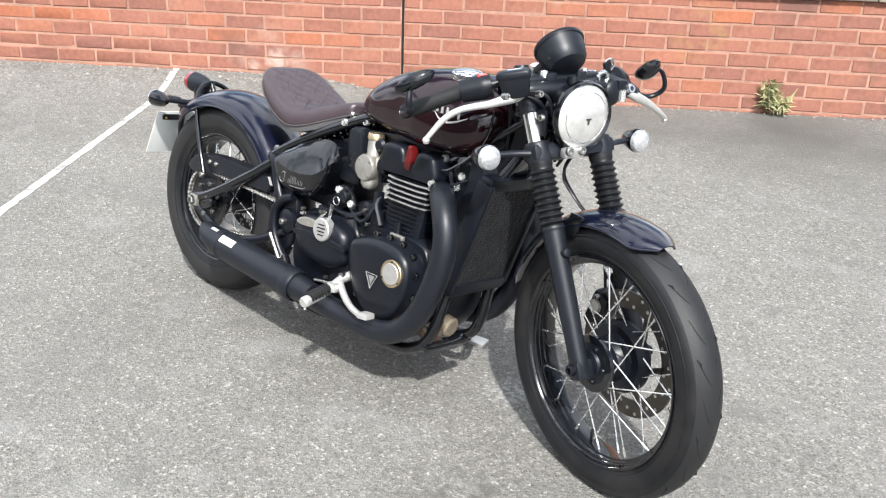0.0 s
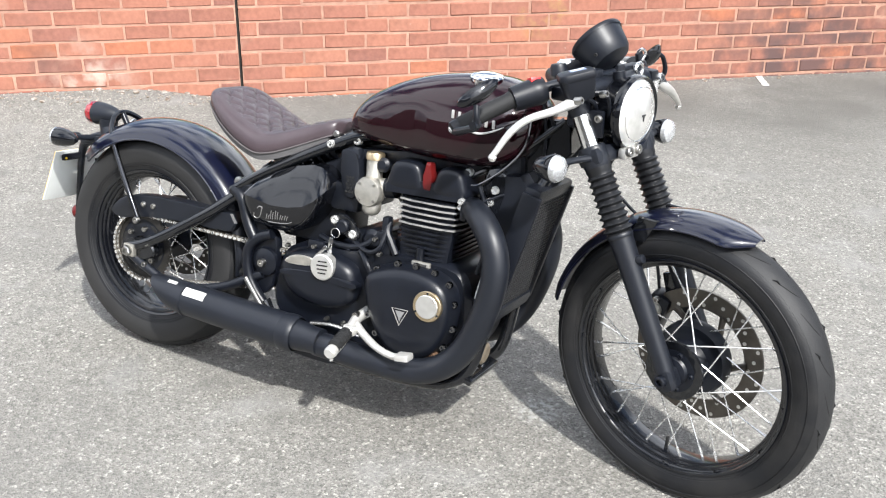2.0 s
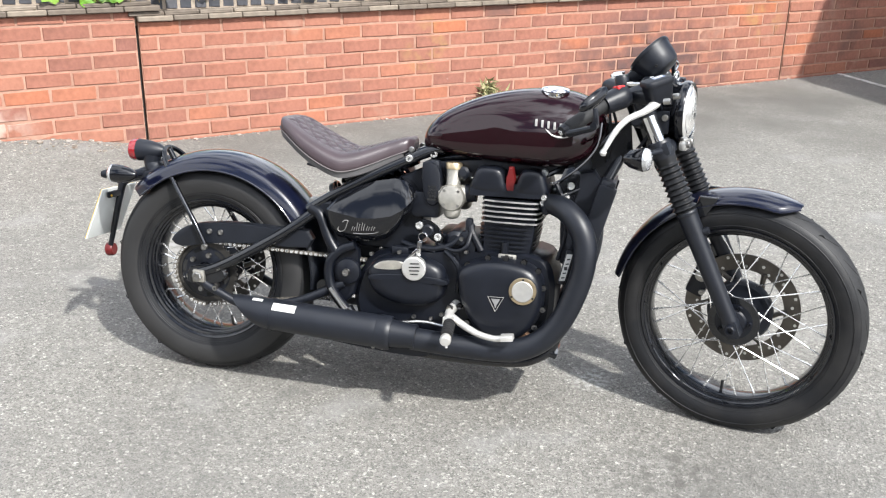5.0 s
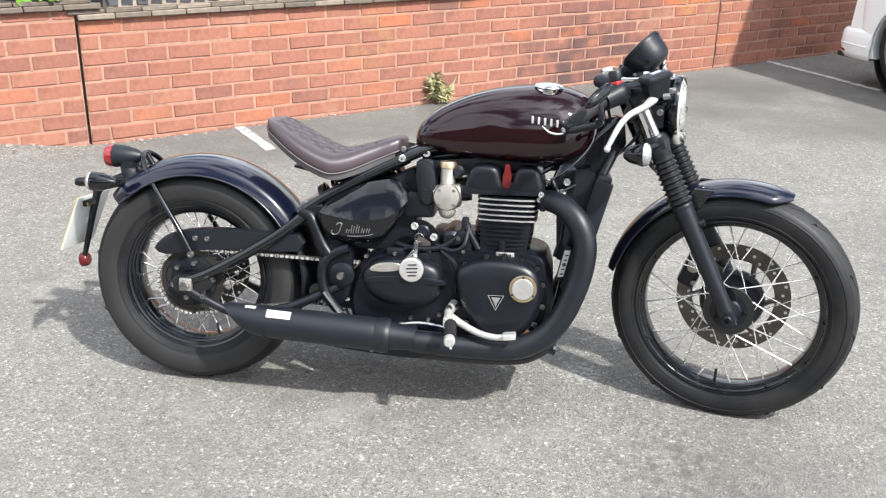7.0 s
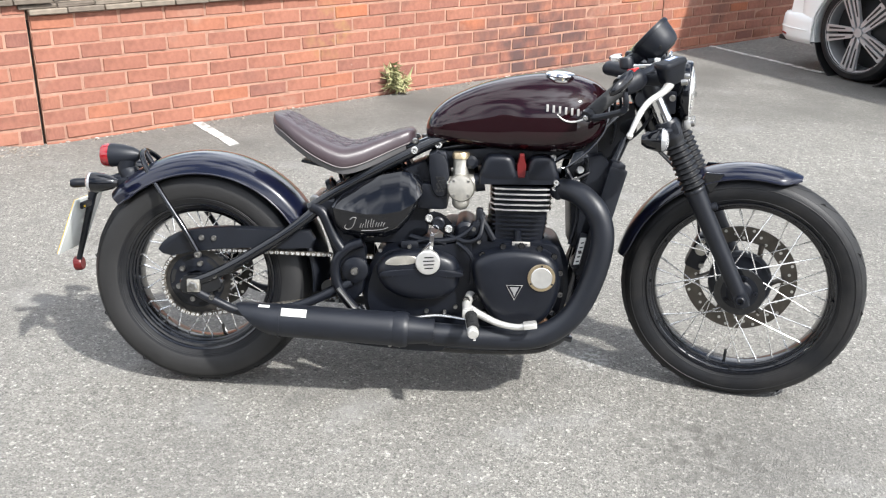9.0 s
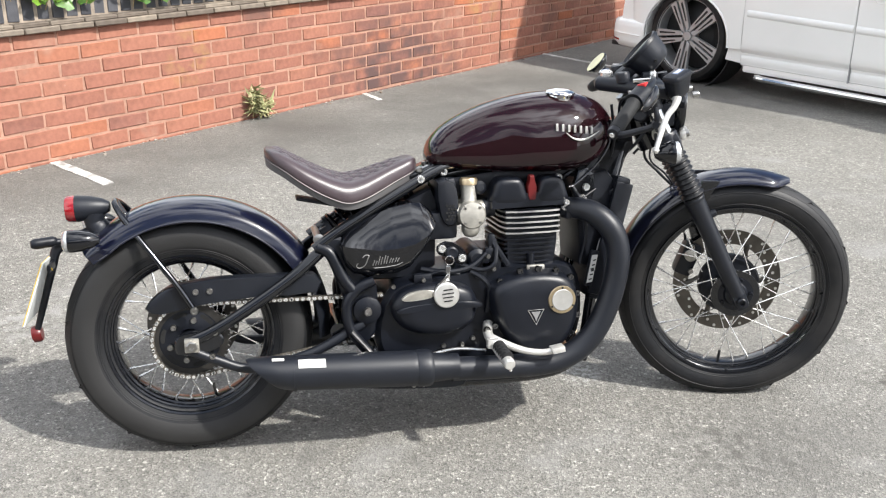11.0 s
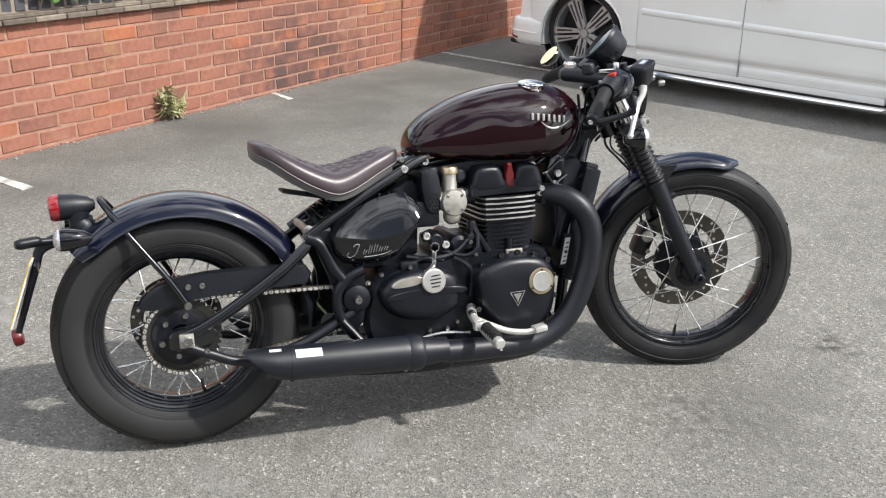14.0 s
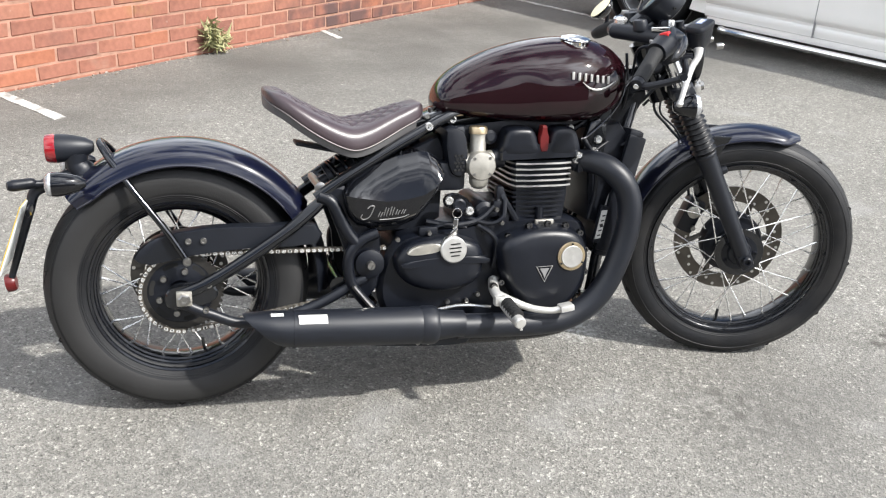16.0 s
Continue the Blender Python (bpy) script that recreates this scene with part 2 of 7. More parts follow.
random_ramp(GRIT, ((0, (0.16, 0.12, 0.09)), (0.5, (0.26, 0.22, 0.18)), (1, (0.50, 0.46, 0.42))), object_random=False, mixed=0.9)
JOINT_DARK = material("joint_dark", (0.02, 0.018, 0.016), 0.95)
LEAF = material("ivy_leaf", (0.9, 0.9, 0.9), 0.45, var=0.25, scale=40)
random_ramp(LEAF, ((0, (0.05, 0.13, 0.015)), (0.3, (0.14, 0.29, 0.03)), (0.7, (0.22, 0.38, 0.05)), (1, (0.36, 0.48, 0.10))), mixed=0.9)
LEAF.node_tree.nodes["Principled BSDF"].inputs["Subsurface Weight"].default_value = 0.15
WEED = material("weed_leaf", (0.9, 0.9, 0.9), 0.6, var=0.3, scale=60)
random_ramp(WEED, ((0, (0.28, 0.28, 0.13)), (0.5, (0.40, 0.41, 0.20)), (0.8, (0.50, 0.49, 0.27)), (1, (0.44, 0.35, 0.21))), object_random=False, mixed=0.9)
STEM = material("plant_stem", (0.20, 0.15, 0.07), 0.8)

RUBBER = material("tyre_rubber", (0.0066, 0.0071, 0.0086), 0.52, var=0.35, scale=14, bump=0.25, bump_scale=300, rough_var=0.12, spec=0.36)
blotches(RUBBER, (0.030, 0.0285, 0.027), 7, 0.46, 0.78)
TREAD = material("worn_tread", (0.0098, 0.0099, 0.0106), 0.60, var=0.35, scale=18, bump=0.3, bump_scale=300)
DUSTY_RUBBER = material("dusty_rubber", (0.0150, 0.0147, 0.0147), 0.58, var=0.4, scale=9, bump=0.2, bump_scale=300, rough_var=0.1)
GROOVE = material("tread_groove", (0.008, 0.008, 0.008), 0.9)
GLOSS_BLACK = material("gloss_black_paint", (0.0036, 0.0040, 0.0056), 0.20, spec=0.08, coat=1.0, var=0.1, scale=12, rough_var=0.05)
NAVY = material("dark_blue_black_paint", (0.0030, 0.0042, 0.0145), 0.30, spec=0.2, coat=1.0, var=0.1, scale=12, rough_var=0.05)
FRAME_BLACK = material("gloss_black_frame", (0.0052, 0.0058, 0.0074), 0.20, spec=0.15, coat=1.0, var=0.2, scale=20)
MAROON = material("dark_maroon_metallic_paint", (0.0105, 0.0020, 0.0036), 0.5, spec=0.02, coat=1.0, var=0.12, scale=10, rough_var=0.05)
ENGINE_BLACK = material("satin_black_engine_paint", (0.0046, 0.0058, 0.0096), 0.36, spec=0.38, var=0.25, scale=45, bump=0.15, bump_scale=500)
SATIN = material("satin_black_ceramic", (0.0070, 0.0086, 0.0130), 0.42, spec=0.44, var=0.22, scale=25, bump=0.1, bump_scale=500)
RIM_BLACK = material("black_rim_paint", (0.0038, 0.0044, 0.0064), 0.24, spec=0.5, coat=0.5, var=0.2, scale=20)
CAST_DARK = material("stained_casting", (0.24, 0.20, 0.15), 0.5, metal=0.7, var=0.5, scale=60, bump=0.3, bump_scale=400)
PLASTIC = material("black_plastic", (0.0048, 0.0060, 0.0096), 0.40, spec=0.36, var=0.2, scale=60, bump=0.15, bump_scale=700)
GAITER = material("gaiter_rubber", (0.0070, 0.0074, 0.0086), 0.42, spec=0.40, var=0.25, scale=40)
GRIP = material("grip_rubber", (0.010, 0.0102, 0.0108), 0.7, var=0.25, scale=60, bump=0.4, bump_scale=500, spec=0.4)
CHROME = material("chrome", (0.80, 0.80, 0.79), 0.10, metal=1.0, var=0.06, scale=20, rough_var=0.06)
STEEL = material("spoke_steel", (0.78, 0.78, 0.76), 0.26, metal=0.75, var=0.15, scale=40)
BOLT = material("bolt_steel", (0.40, 0.39, 0.37), 0.30, metal=1.0, var=0.2, scale=60)
ALU = material("brushed_aluminium", (0.70, 0.69, 0.66), 0.34, metal=0.8, var=0.12, scale=60, bump=0.1, bump_scale=600)
SILVER_PAINT = material("silver_lever_paint", (0.62, 0.61, 0.58), 0.38, metal=0.6, var=0.1, scale=60)
CAST = material("cast_aluminium", (0.50, 0.48, 0.43), 0.48, metal=0.85, var=0.25, scale=70, bump=0.3, bump_scale=500)
BRASS = material("bronze_anodised", (0.56, 0.45, 0.29), 0.34, metal=0.9, var=0.2, scale=60)
DISC = material("brake_disc_steel", (0.125, 0.113, 0.098), 0.42, metal=0.85, var=0.3, scale=40)
SPROCKET = material("dark_sprocket", (0.055, 0.052, 0.048), 0.42, metal=0.7, var=0.3, scale=60)
CHAIN = material("chain_steel", (0.150, 0.134, 0.112), 0.46, metal=0.75, var=0.5, scale=150)
RUST = material("scorched_steel", (0.18, 0.11, 0.07), 0.6, metal=0.6, var=0.5, scale=50)
LEATHER = material("brown_leather", (0.050, 0.036, 0.041), 0.35, coat=0.0, var=0.18, scale=35, bump=0.18, bump_scale=600, rough_var=0.06, spec=0.55)
PAN_GREY = material("seat_pan_grey", (0.095, 0.092, 0.094), 0.5, var=0.2, scale=40)
PIPING = material("seat_piping", (0.11, 0.10, 0.10), 0.5, metal=0.5)
RED_SWITCH = material("red_switch", (0.55, 0.02, 0.02), 0.4, var=0.1)
RED_PLASTIC = material("red_plastic", (0.10, 0.006, 0.006), 0.35, var=0.1)
RED_LENS = material("red_lens", (0.24, 0.006, 0.010), 0.12, coat=1.0, var=0.1)
CLEAR_LENS = material("clear_lens", (0.60, 0.61, 0.62), 0.12, metal=0.6, coat=1.0, var=0.5, scale=170, bump=1.0, bump_scale=200)
LAMP_GLASS = material("headlamp_lens", (0.72, 0.715, 0.69), 0.14, metal=0.6, coat=1.0, var=0.35, scale=30, bump=1.0, bump_scale=26)
# the pale yellow reflection is put into the colour of both mirror glasses
MIRROR = material("mirror_glass", (1.0, 0.85, 0.46), 0.03, metal=1.0, var=0.02, rough_var=0.02)
MIRROR_PALE = material("painted_glare_mirror_glass", (0.90, 0.80, 0.40), 0.14, metal=0.35, coat=0.6, var=0.03)
DIAL = material("dial_glass", (0.02, 0.02, 0.022), 0.06, coat=1.0)
WHITE_PLATE = material("plate_back_white", (0.66, 0.68, 0.66), 0.35, var=0.06)
YELLOW_PLATE = material("plate_yellow", (0.62, 0.42, 0.03), 0.35, var=0.06)
LABEL = material("pale_label", (0.58, 0.58, 0.55), 0.4, var=0.1)
DARK_PRINT = material("dark_print", (0.03, 0.03, 0.03), 0.6)
SCRIPT_PRINT = material("grey_script", (0.22, 0.215, 0.21), 0.4, metal=0.4)
PALE_PRINT = material("silver_print", (0.52, 0.51, 0.49), 0.35, metal=0.5)
BLUE_PRINT = material("blue_print", (0.16, 0.20, 0.30), 0.4)
DARK_CHROME = material("black_chrome", (0.16, 0.16, 0.165), 0.14, metal=1.0, var=0.1)
STAY_BLACK = material("black_plated_steel", (0.065, 0.067, 0.072), 0.16, metal=1.0, var=0.12, scale=30)
GREY_PRINT = material("grey_print", (0.20, 0.20, 0.20), 0.5)
CORE = material("radiator_core", (0.020, 0.0205, 0.022), 0.5, spec=0.4, var=0.3, scale=200, bump=0.8, bump_scale=600)
VAN_WHITE = material("white_car_paint", (0.925, 0.93, 0.905), 0.25, coat=0.8, var=0.04, scale=3)
VAN_DARK = material("dark_trim", (0.014, 0.014, 0.015), 0.6)
VAN_GAP = material("panel_shadow_gap", (0.36, 0.36, 0.365), 0.6)
VAN_GLASS = material("tinted_glass", (0.012, 0.014, 0.016), 0.05, coat=1.0)
WHEEL_FACE = material("machined_wheel_face", (0.46, 0.465, 0.47), 0.36, metal=0.45, var=0.1)


# ---- mesh helpers ----
def part(name, bm, mat, parent=None, label="", m=None, sharp=35):
    """Links a bmesh as one mesh object under a thing or a part."""
    bmesh.ops.recalc_face_normals(bm, faces=bm.faces[:])
    me = bpy.data.meshes.new(name)
    bm.to_mesh(me)
    bm.free()
    me.polygons.foreach_set("use_smooth", [True] * len(me.polygons))
    me.set_sharp_from_angle(angle=radians(sharp))
    me.materials.append(mat)
    return shared(name, me, parent, label, m)


def shared(name, me, parent=None, label="", m=None):
    """One more object on a mesh that exists already."""
    ob = new(name, me)
    ob.parent = parent
    if m is not None:
        ob.matrix_basis = m
    if label:
        ob["label"] = label
    return ob


def thing(name, label, category, m=None, group="", kind=""):
    ob = new(name)
    ob.empty_display_size = 0.05
    if m is not None:
        ob.matrix_basis = m
    return tagged(ob, label, category, group, kind)


def curve_points(path, steps=6, closed=False):
    """A smooth curve through the points (Catmull-Rom)."""
    p = [Vector(q) for q in path]
    n = len(p)
    if n < 3:
        return p
    out = []
    for i in range(n if closed else n - 1):
        a = p[(i - 1) % n] if closed or i > 0 else p[0] * 2 - p[1]
        b, c = p[i], p[(i + 1) % n]
        d = p[(i + 2) % n] if closed or i + 2 < n else p[-1] * 2 - p[-2]
        for k in range(steps):
            t = k / steps
            out.append(0.5 * (2 * b + (c - a) * t + (2 * a - 5 * b + 4 * c - d) * t * t + (3 * b - a - 3 * c + d) * t ** 3))
    if not closed:
        out.append(p[-1])
    return out


def skin(bm, rings, closed_ring=True, caps=True, loop=False):
    """Faces between rings of equal length."""
    rows = [[bm.verts.new(v) for v in r] for r in rings]
    n = len(rows[0])
    pairs = list(zip(rows, rows[1:])) + ([(rows[-1], rows[0])] if loop else [])
    for a, b in pairs:
        for i in range(n if closed_ring else n - 1):
            j = (i + 1) % n
            bm.faces.new((a[i], a[j], b[j], b[i]))
    if caps and closed_ring and not loop:
        bm.faces.new(rows[0][::-1])
        bm.faces.new(rows[-1])
    return bm


def tube(path, r, seg=10, steps=6, closed=False, bm=None, smooth=True):
    """A round bar along a path; r is one radius or one for each point of the path."""
    bm = bm or bmesh.new()
    radii = list(r) if isinstance(r, (list, tuple)) else [r] * len(path)
    pts = curve_points(path, steps, closed) if smooth else [Vector(q) for q in path]
    if smooth and len(path) > 2:
        rr = []
        for i in range(len(pts)):
            f = i / steps
            k = int(f) % len(radii)
            k2 = (k + 1) % len(radii) if closed else min(k + 1, len(radii) - 1)
            rr.append(radii[k] + (radii[k2] - radii[k]) * (f - int(f)))
    else:
        rr = radii
    rings, side = [], None
    n = len(pts)
    for i, p in enumerate(pts):
        a = pts[(i - 1) % n] if closed or i > 0 else p
        b = pts[(i + 1) % n] if closed or i < n - 1 else p
        d = (b - a).normalized()
        if side is None:
            side = d.orthogonal().normalized()
        side = (side - d * side.dot(d)).normalized()
        up = d.cross(side)
        rings.append([p + rr[i] * (math.cos(k * 2 * math.pi / seg) * side + math.sin(k * 2 * math.pi / seg) * up) for k in range(seg)])
    return skin(bm, rings, loop=closed)


def lathe(profile, origin, axis, seg=32, bm=None, closed=False):
    """Turns a profile of (radius, height along the axis) round the axis."""
    bm = bm or bmesh.new()
    o, a = Vector(origin), Vector(axis).normalized()
    u = a.orthogonal().normalized()
    v = a.cross(u)
    rings = [[o + a * h + max(r, 1e-4) * (math.cos(k * 2 * math.pi / seg) * u + math.sin(k * 2 * math.pi / seg) * v) for k in range(seg)] for r, h in profile]
    return skin(bm, rings, loop=closed)


def rbox(center, size, bevel=0.005, turn=None, bm=None, segments=2):
    """A box with rounded edges."""
    b = bmesh.new()
    bmesh.ops.create_cube(b, size=1, matrix=Matrix.Diagonal((*size, 1)))
    if bevel:
        bmesh.ops.bevel(b, geom=b.edges[:], offset=bevel, segments=segments, affect="EDGES", profile=0.6)
    m = Matrix.Translation(center) @ (turn.to_4x4() if turn else Matrix())
    bmesh.ops.transform(b, matrix=m, verts=b.verts[:])
    return merge(bm, b)


def merge(bm, b):
    if bm is None:
        return b
    me = bpy.data.meshes.new("tmp")
    b.to_mesh(me)
    b.free()
    bm.from_mesh(me)
    bpy.data.meshes.remove(me)
    return bm


def puff(poly, layers, smooth=4, bm=None):
    """A cushion-like cover: an outline in the x-z plane lofted through layers of (y, scale)."""
    bm = bm or bmesh.new()
    pts = [Vector((x, 0, z)) for x, z in poly]
    if smooth:
        pts = curve_points(pts, smooth, closed=True)
    c = sum(pts, Vector()) / len(pts)
    rings = [[Vector((c.x + (p.x - c.x) * s, y, c.z + (p.z - c.z) * s)) for p in pts] for y, s in layers]
    return skin(bm, rings)


def slab(poly, y0, y1, bevel=0.003, bm=None):
    """A plate: an outline in the x-z plane between two y, its rim rounded."""
    lo, hi = min(y0, y1), max(y0, y1)
    b = min(bevel, (hi - lo) / 2.1)
    w = max(max(p[0] for p in poly) - min(p[0] for p in poly), max(p[1] for p in poly) - min(p[1] for p in poly))
    s = max(0.2, 1 - 2 * b / w)
    return puff(poly, [(lo, s), (lo + b, 1), (hi - b, 1), (hi, s)], 0, bm)


def rail(a, b, r, seg=8, bm=None):
    return tube([a, b], r, seg, bm=bm, smooth=False)


def mirrored(p):
    return [(x, -y, z) for x, y, z in p]


def bolt(at, axis, r=0.008, h=0.006):
    return lathe([(r, -0.004), (r, h * 0.7), (r * 0.85, h), (r * 0.5, h), (r * 0.45, h * 0.4), (0, h * 0.4)], at, axis, 12)


# ---- the car park: ground, lines, wall ----
WALL = pose(-0.1332, 3.5103, 0, 0, 0, 38.78)
WALL_BACK = WALL.inverted()


def rise(x, y):
    """The asphalt climbs a little towards the foot of the wall's oldest stretch."""
    p = WALL_BACK @ Vector((x, y, 0))
    a = min(1.0, max(0.0, (-1.70 - p.x) / 0.7))
    b = min(1.0, max(0.0, (p.y + 0.55) / 0.50))
    return 0.085 * a * a * (3 - 2 * a) * b * b


def ground():
    bm = bmesh.new()
    along = [-60, -20, -10, -7, -5, -4, -3.2, -2.6, -2.4, -2.2, -2.0, -1.85, -1.7, 0, 3, 8, 20, 60]
    off = [-60, -20, -8, -3, -1.2, -0.55, -0.45, -0.35, -0.25, -0.15, -0.05, 0.1, 2, 8, 60]
    rows = []
    for a in along:
        row = [WALL @ Vector((a, b, 0)) for b in off]
        rows.append([Vector((p.x, p.y, rise(p.x, p.y))) for p in row])
    skin(bm, rows, closed_ring=False)
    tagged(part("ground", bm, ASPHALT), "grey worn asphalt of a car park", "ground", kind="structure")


def bay_line(a, b, width=0.085):
    """A worn painted line from a to b."""
    a, b = Vector((*a, 0)), Vector((*b, 0))
    d = (b - a).normalized()
    s = Vector((-d.y, d.x, 0)) * width / 2
    bm = bmesh.new()
    n = max(6, int((b - a).length / 0.06))
    rows = []
    for i in range(n + 1):
        p = a.lerp(b, i / n)
        j1, j2 = (1 + 0.14 * noise.noise((i * 0.9, q, a.x)) for q in (0.3, 7.7))
        lift = Vector((0, 0, rise(p.x, p.y)))
        up = lift + Vector((0, 0, 0.004))
        rows.append([p + s * j1 + up, p - s * j2 + up, p - s * j2 + lift, p + s * j1 + lift])
    skin(bm, rows)
    tagged(part("painted_line", bm, LINE_PAINT), "worn white parking line painted on asphalt", "line", "parking lines", "structure")


ground()
bay_line((-2.73, 1.72), (-0.75, -0.68), 0.040)
bay_line((-0.865, 2.985), (-0.515, 2.51), 0.06)
bay_line((0.965, 4.48), (1.07, 4.20), 0.04)
bay_line((2.62, 6.02), (3.34, 4.80), 0.045)

BL, BH, BED, JOINT = 0.2395, 0.0827, 0.0173, 0.0125
TOP = {0: 0.732, 1: 0.677, 2: 0.677}
SECTIONS = ((-7.0, -1.755), (-1.747, 3.037), (3.042, 9.0))
PHASE = {0: -1.993, 1: -0.083, 2: 3.162}
brick_wall = thing("wall_brick", "low red brick wall with pale mortar and stone coping", "wall", WALL, kind="structure")


def wall_core():
    bm = bmesh.new()
    for k, (a, b) in enumerate(SECTIONS):
        rbox(((a + b) / 2, 0.1135, TOP[k] / 2 - 0.1), (b - a - 0.008, 0.22, TOP[k] + 0.19), 0, bm=bm)
    part("mortar", bm, MORTAR, brick_wall)
    bm = bmesh.new()
    for s in (-1.751, 3.0395):
        rbox((s, 0.13, 0.3), (0.03, 0.2, 0.7), 0, bm=bm)
    part("movement_joint", bm, JOINT_DARK, brick_wall, "dark open joint in the brickwork")


def brick_mesh(seed, sx, sy, sz, mat, jitter=0.0022):
    """One brick with uneven rounded edges."""
    bm = bmesh.new()
    bmesh.ops.create_cube(bm, size=1, matrix=Matrix.Diagonal((sx, sy, sz, 1)))
    bmesh.ops.bevel(bm, geom=bm.edges[:], offset=0.004, segments=1, affect="EDGES")
    rnd = random.Random(seed)
    for v in bm.verts:
        v.co += Vector([rnd.uniform(-jitter, jitter) for _ in range(3)])
    me = bpy.data.meshes.new("brick")
    bm.to_mesh(me)
    bm.free()
    me.materials.append(mat)
    return me


def lay_bricks():
    rnd = random.Random(5)
    meshes = [brick_mesh(k, BL - JOINT, 0.10, BH - JOINT, BRICK, 0.0022) for k in range(10)]
    rest = bmesh.new()
    for k, (a, b) in enumerate(SECTIONS):
        z, c = BED - BH, -1
        pitch = BL if k else 0.2370
        while z + BH / 2 < TOP[k] + 0.01:
            s = PHASE[k] + (0 if c % 2 else pitch / 2)
            s -= pitch * math.ceil((s - a) / pitch)
            drift = 0.0
            while s < b:
                lo, hi = max(s + drift, a), min(s + pitch, b)
                drift = rnd.gauss(0, 0.0035)
                if hi < b:
                    hi += drift
                s += pitch
                if hi - lo < 0.05:
                    continue
                top = min(z + BH, TOP[k])
                f = (hi - lo - JOINT) / (BL - JOINT)
                g = (top - z - JOINT + rnd.uniform(-0.002, 0.002)) / (BH - JOINT)
                if g < 0.2:
                    continue
                m = pose((lo + hi) / 2, 0.05 + rnd.uniform(-0.0025, 0.0015), (z + top) / 2 + rnd.gauss(0, 0.0012), rnd.uniform(-0.5, 0.5), rnd.gauss(0, 0.45), rnd.uniform(-0.4, 0.4)) @ Matrix.Diagonal((f, 1, g, 1))
                me = meshes[rnd.randrange(10)]
                if -3.1 < (lo + hi) / 2 < 3.9:
                    shared("brick", me, brick_wall, m=m)
                else:
                    n0 = len(rest.verts)
                    rest.from_mesh(me)
                    rest.verts.ensure_lookup_table()
                    for v in rest.verts[n0:]:
                        v.co = m @ v.co
            z += BH
            c += 1
    ob = part("brickwork", rest, BRICK_JOINED, brick_wall)
    ob["kind"] = "stuff"
    # the coping: two thin courses of tiles, and dark bricks on end above them
    rnd = random.Random(9)
    tile = brick_mesh(21, 0.189, 0.16, 0.027, COPING, 0.0015)
    tile2 = brick_mesh(22, 0.189, 0.16, 0.020, COPING, 0.0015)
    dark = brick_mesh(23, 0.0625, 0.10, 0.22, BLUE_BRICK, 0.002)
    for k, (a, b) in enumerate(SECTIONS):
        s = max(a, -4.5)
        while s < min(b, 5.0):
            shared("coping_tile", tile, brick_wall, m=pose(s + 0.095, 0.045 + rnd.uniform(-0.004, 0.004), TOP[k] + 0.014, rnd.uniform(-0.4, 0.4), rnd.uniform(-0.5, 0.5), 0))
            shared("coping_tile", tile2, brick_wall, m=pose(s + 0.05, 0.062 + rnd.uniform(-0.004, 0.004), TOP[k] + 0.039, rnd.uniform(-0.4, 0.4), rnd.uniform(-0.5, 0.5), 0))
            s += 0.192
        s = max(a, -3.6)
        while s < min(b, 4.2):
            shared("dark_brick", dark, brick_wall, m=pose(s + 0.04, 0.085 + rnd.uniform(-0.003, 0.003), TOP[k] + 0.166, rnd.uniform(-0.7, 0.7), rnd.uniform(-0.7, 0.7), 0))
            s += 0.0795
    bm = bmesh.new()
    rbox((1, 0.160, 0.72), (15.9, 0.24, 0.42), 0, bm=bm)
    part("upper_wall", bm, JOINT_PALE, brick_wall)


wall_core()


def far_wall(name, a, b, h):
    """A plain wall added on the side that is never seen, closing the car park for light and reflections."""
    a, b = Vector(a), Vector(b)
    d = b - a
    m = Matrix.Translation((*((a + b) / 2), h / 2)) @ Matrix.Rotation(math.atan2(d.y, d.x), 4, "Z")
    tagged(part(name, rbox((0, 0, 0), (d.length, 0.3, h), 0), MORTAR_DARK, m=m), "plain brown wall added out of view to shape light and reflections", "wall", kind="structure")


# added walls out of view: they block low sky and show in reflections
far_wall("added_wall_south", (-12, -9.5), (7, -9.5), 3.4)
far_wall("added_wall_west", (-12, -9.5), (-12, 2.0), 1.8)


def leaf_mesh(seed, size, mat):
    """A five-lobed leaf, folded along its middle."""
    rnd = random.Random(seed)
    out = [(0, 0), (0.30, -0.12), (0.52, 0.10), (0.36, 0.34), (0.40, 0.62), (0.16, 0.70), (0, 1.0)]
    bm = bmesh.new()
    mid = [bm.verts.new((0, y, 0.05 * math.sin(y * 3))) for y in (0, 0.25, 0.5, 0.75, 1.0)]
    for sgn in (1, -1):
        rim = [bm.verts.new((sgn * x * rnd.uniform(0.9, 1.15), y * rnd.uniform(0.95, 1.05), -0.10 * x + rnd.uniform(-0.04, 0.04))) for x, y in out[1:-1]]
        for f in ((mid[0], rim[0], mid[1]), (rim[0], rim[1], mid[1]), (rim[1], rim[2], mid[2], mid[1]), (rim[2], rim[3], mid[3], mid[2]), (rim[3], rim[4], mid[3]), (rim[4], mid[4], mid[3])):
            bm.faces.new(f)
    bmesh.ops.scale(bm, vec=(size, size, size), verts=bm.verts[:])
    bmesh.ops.solidify(bm, geom=bm.faces[:], thickness=0.0006)
    me = bpy.data.meshes.new("leaf")
    bm.to_mesh(me)
    bm.free()
    me.materials.append(mat)
    return me


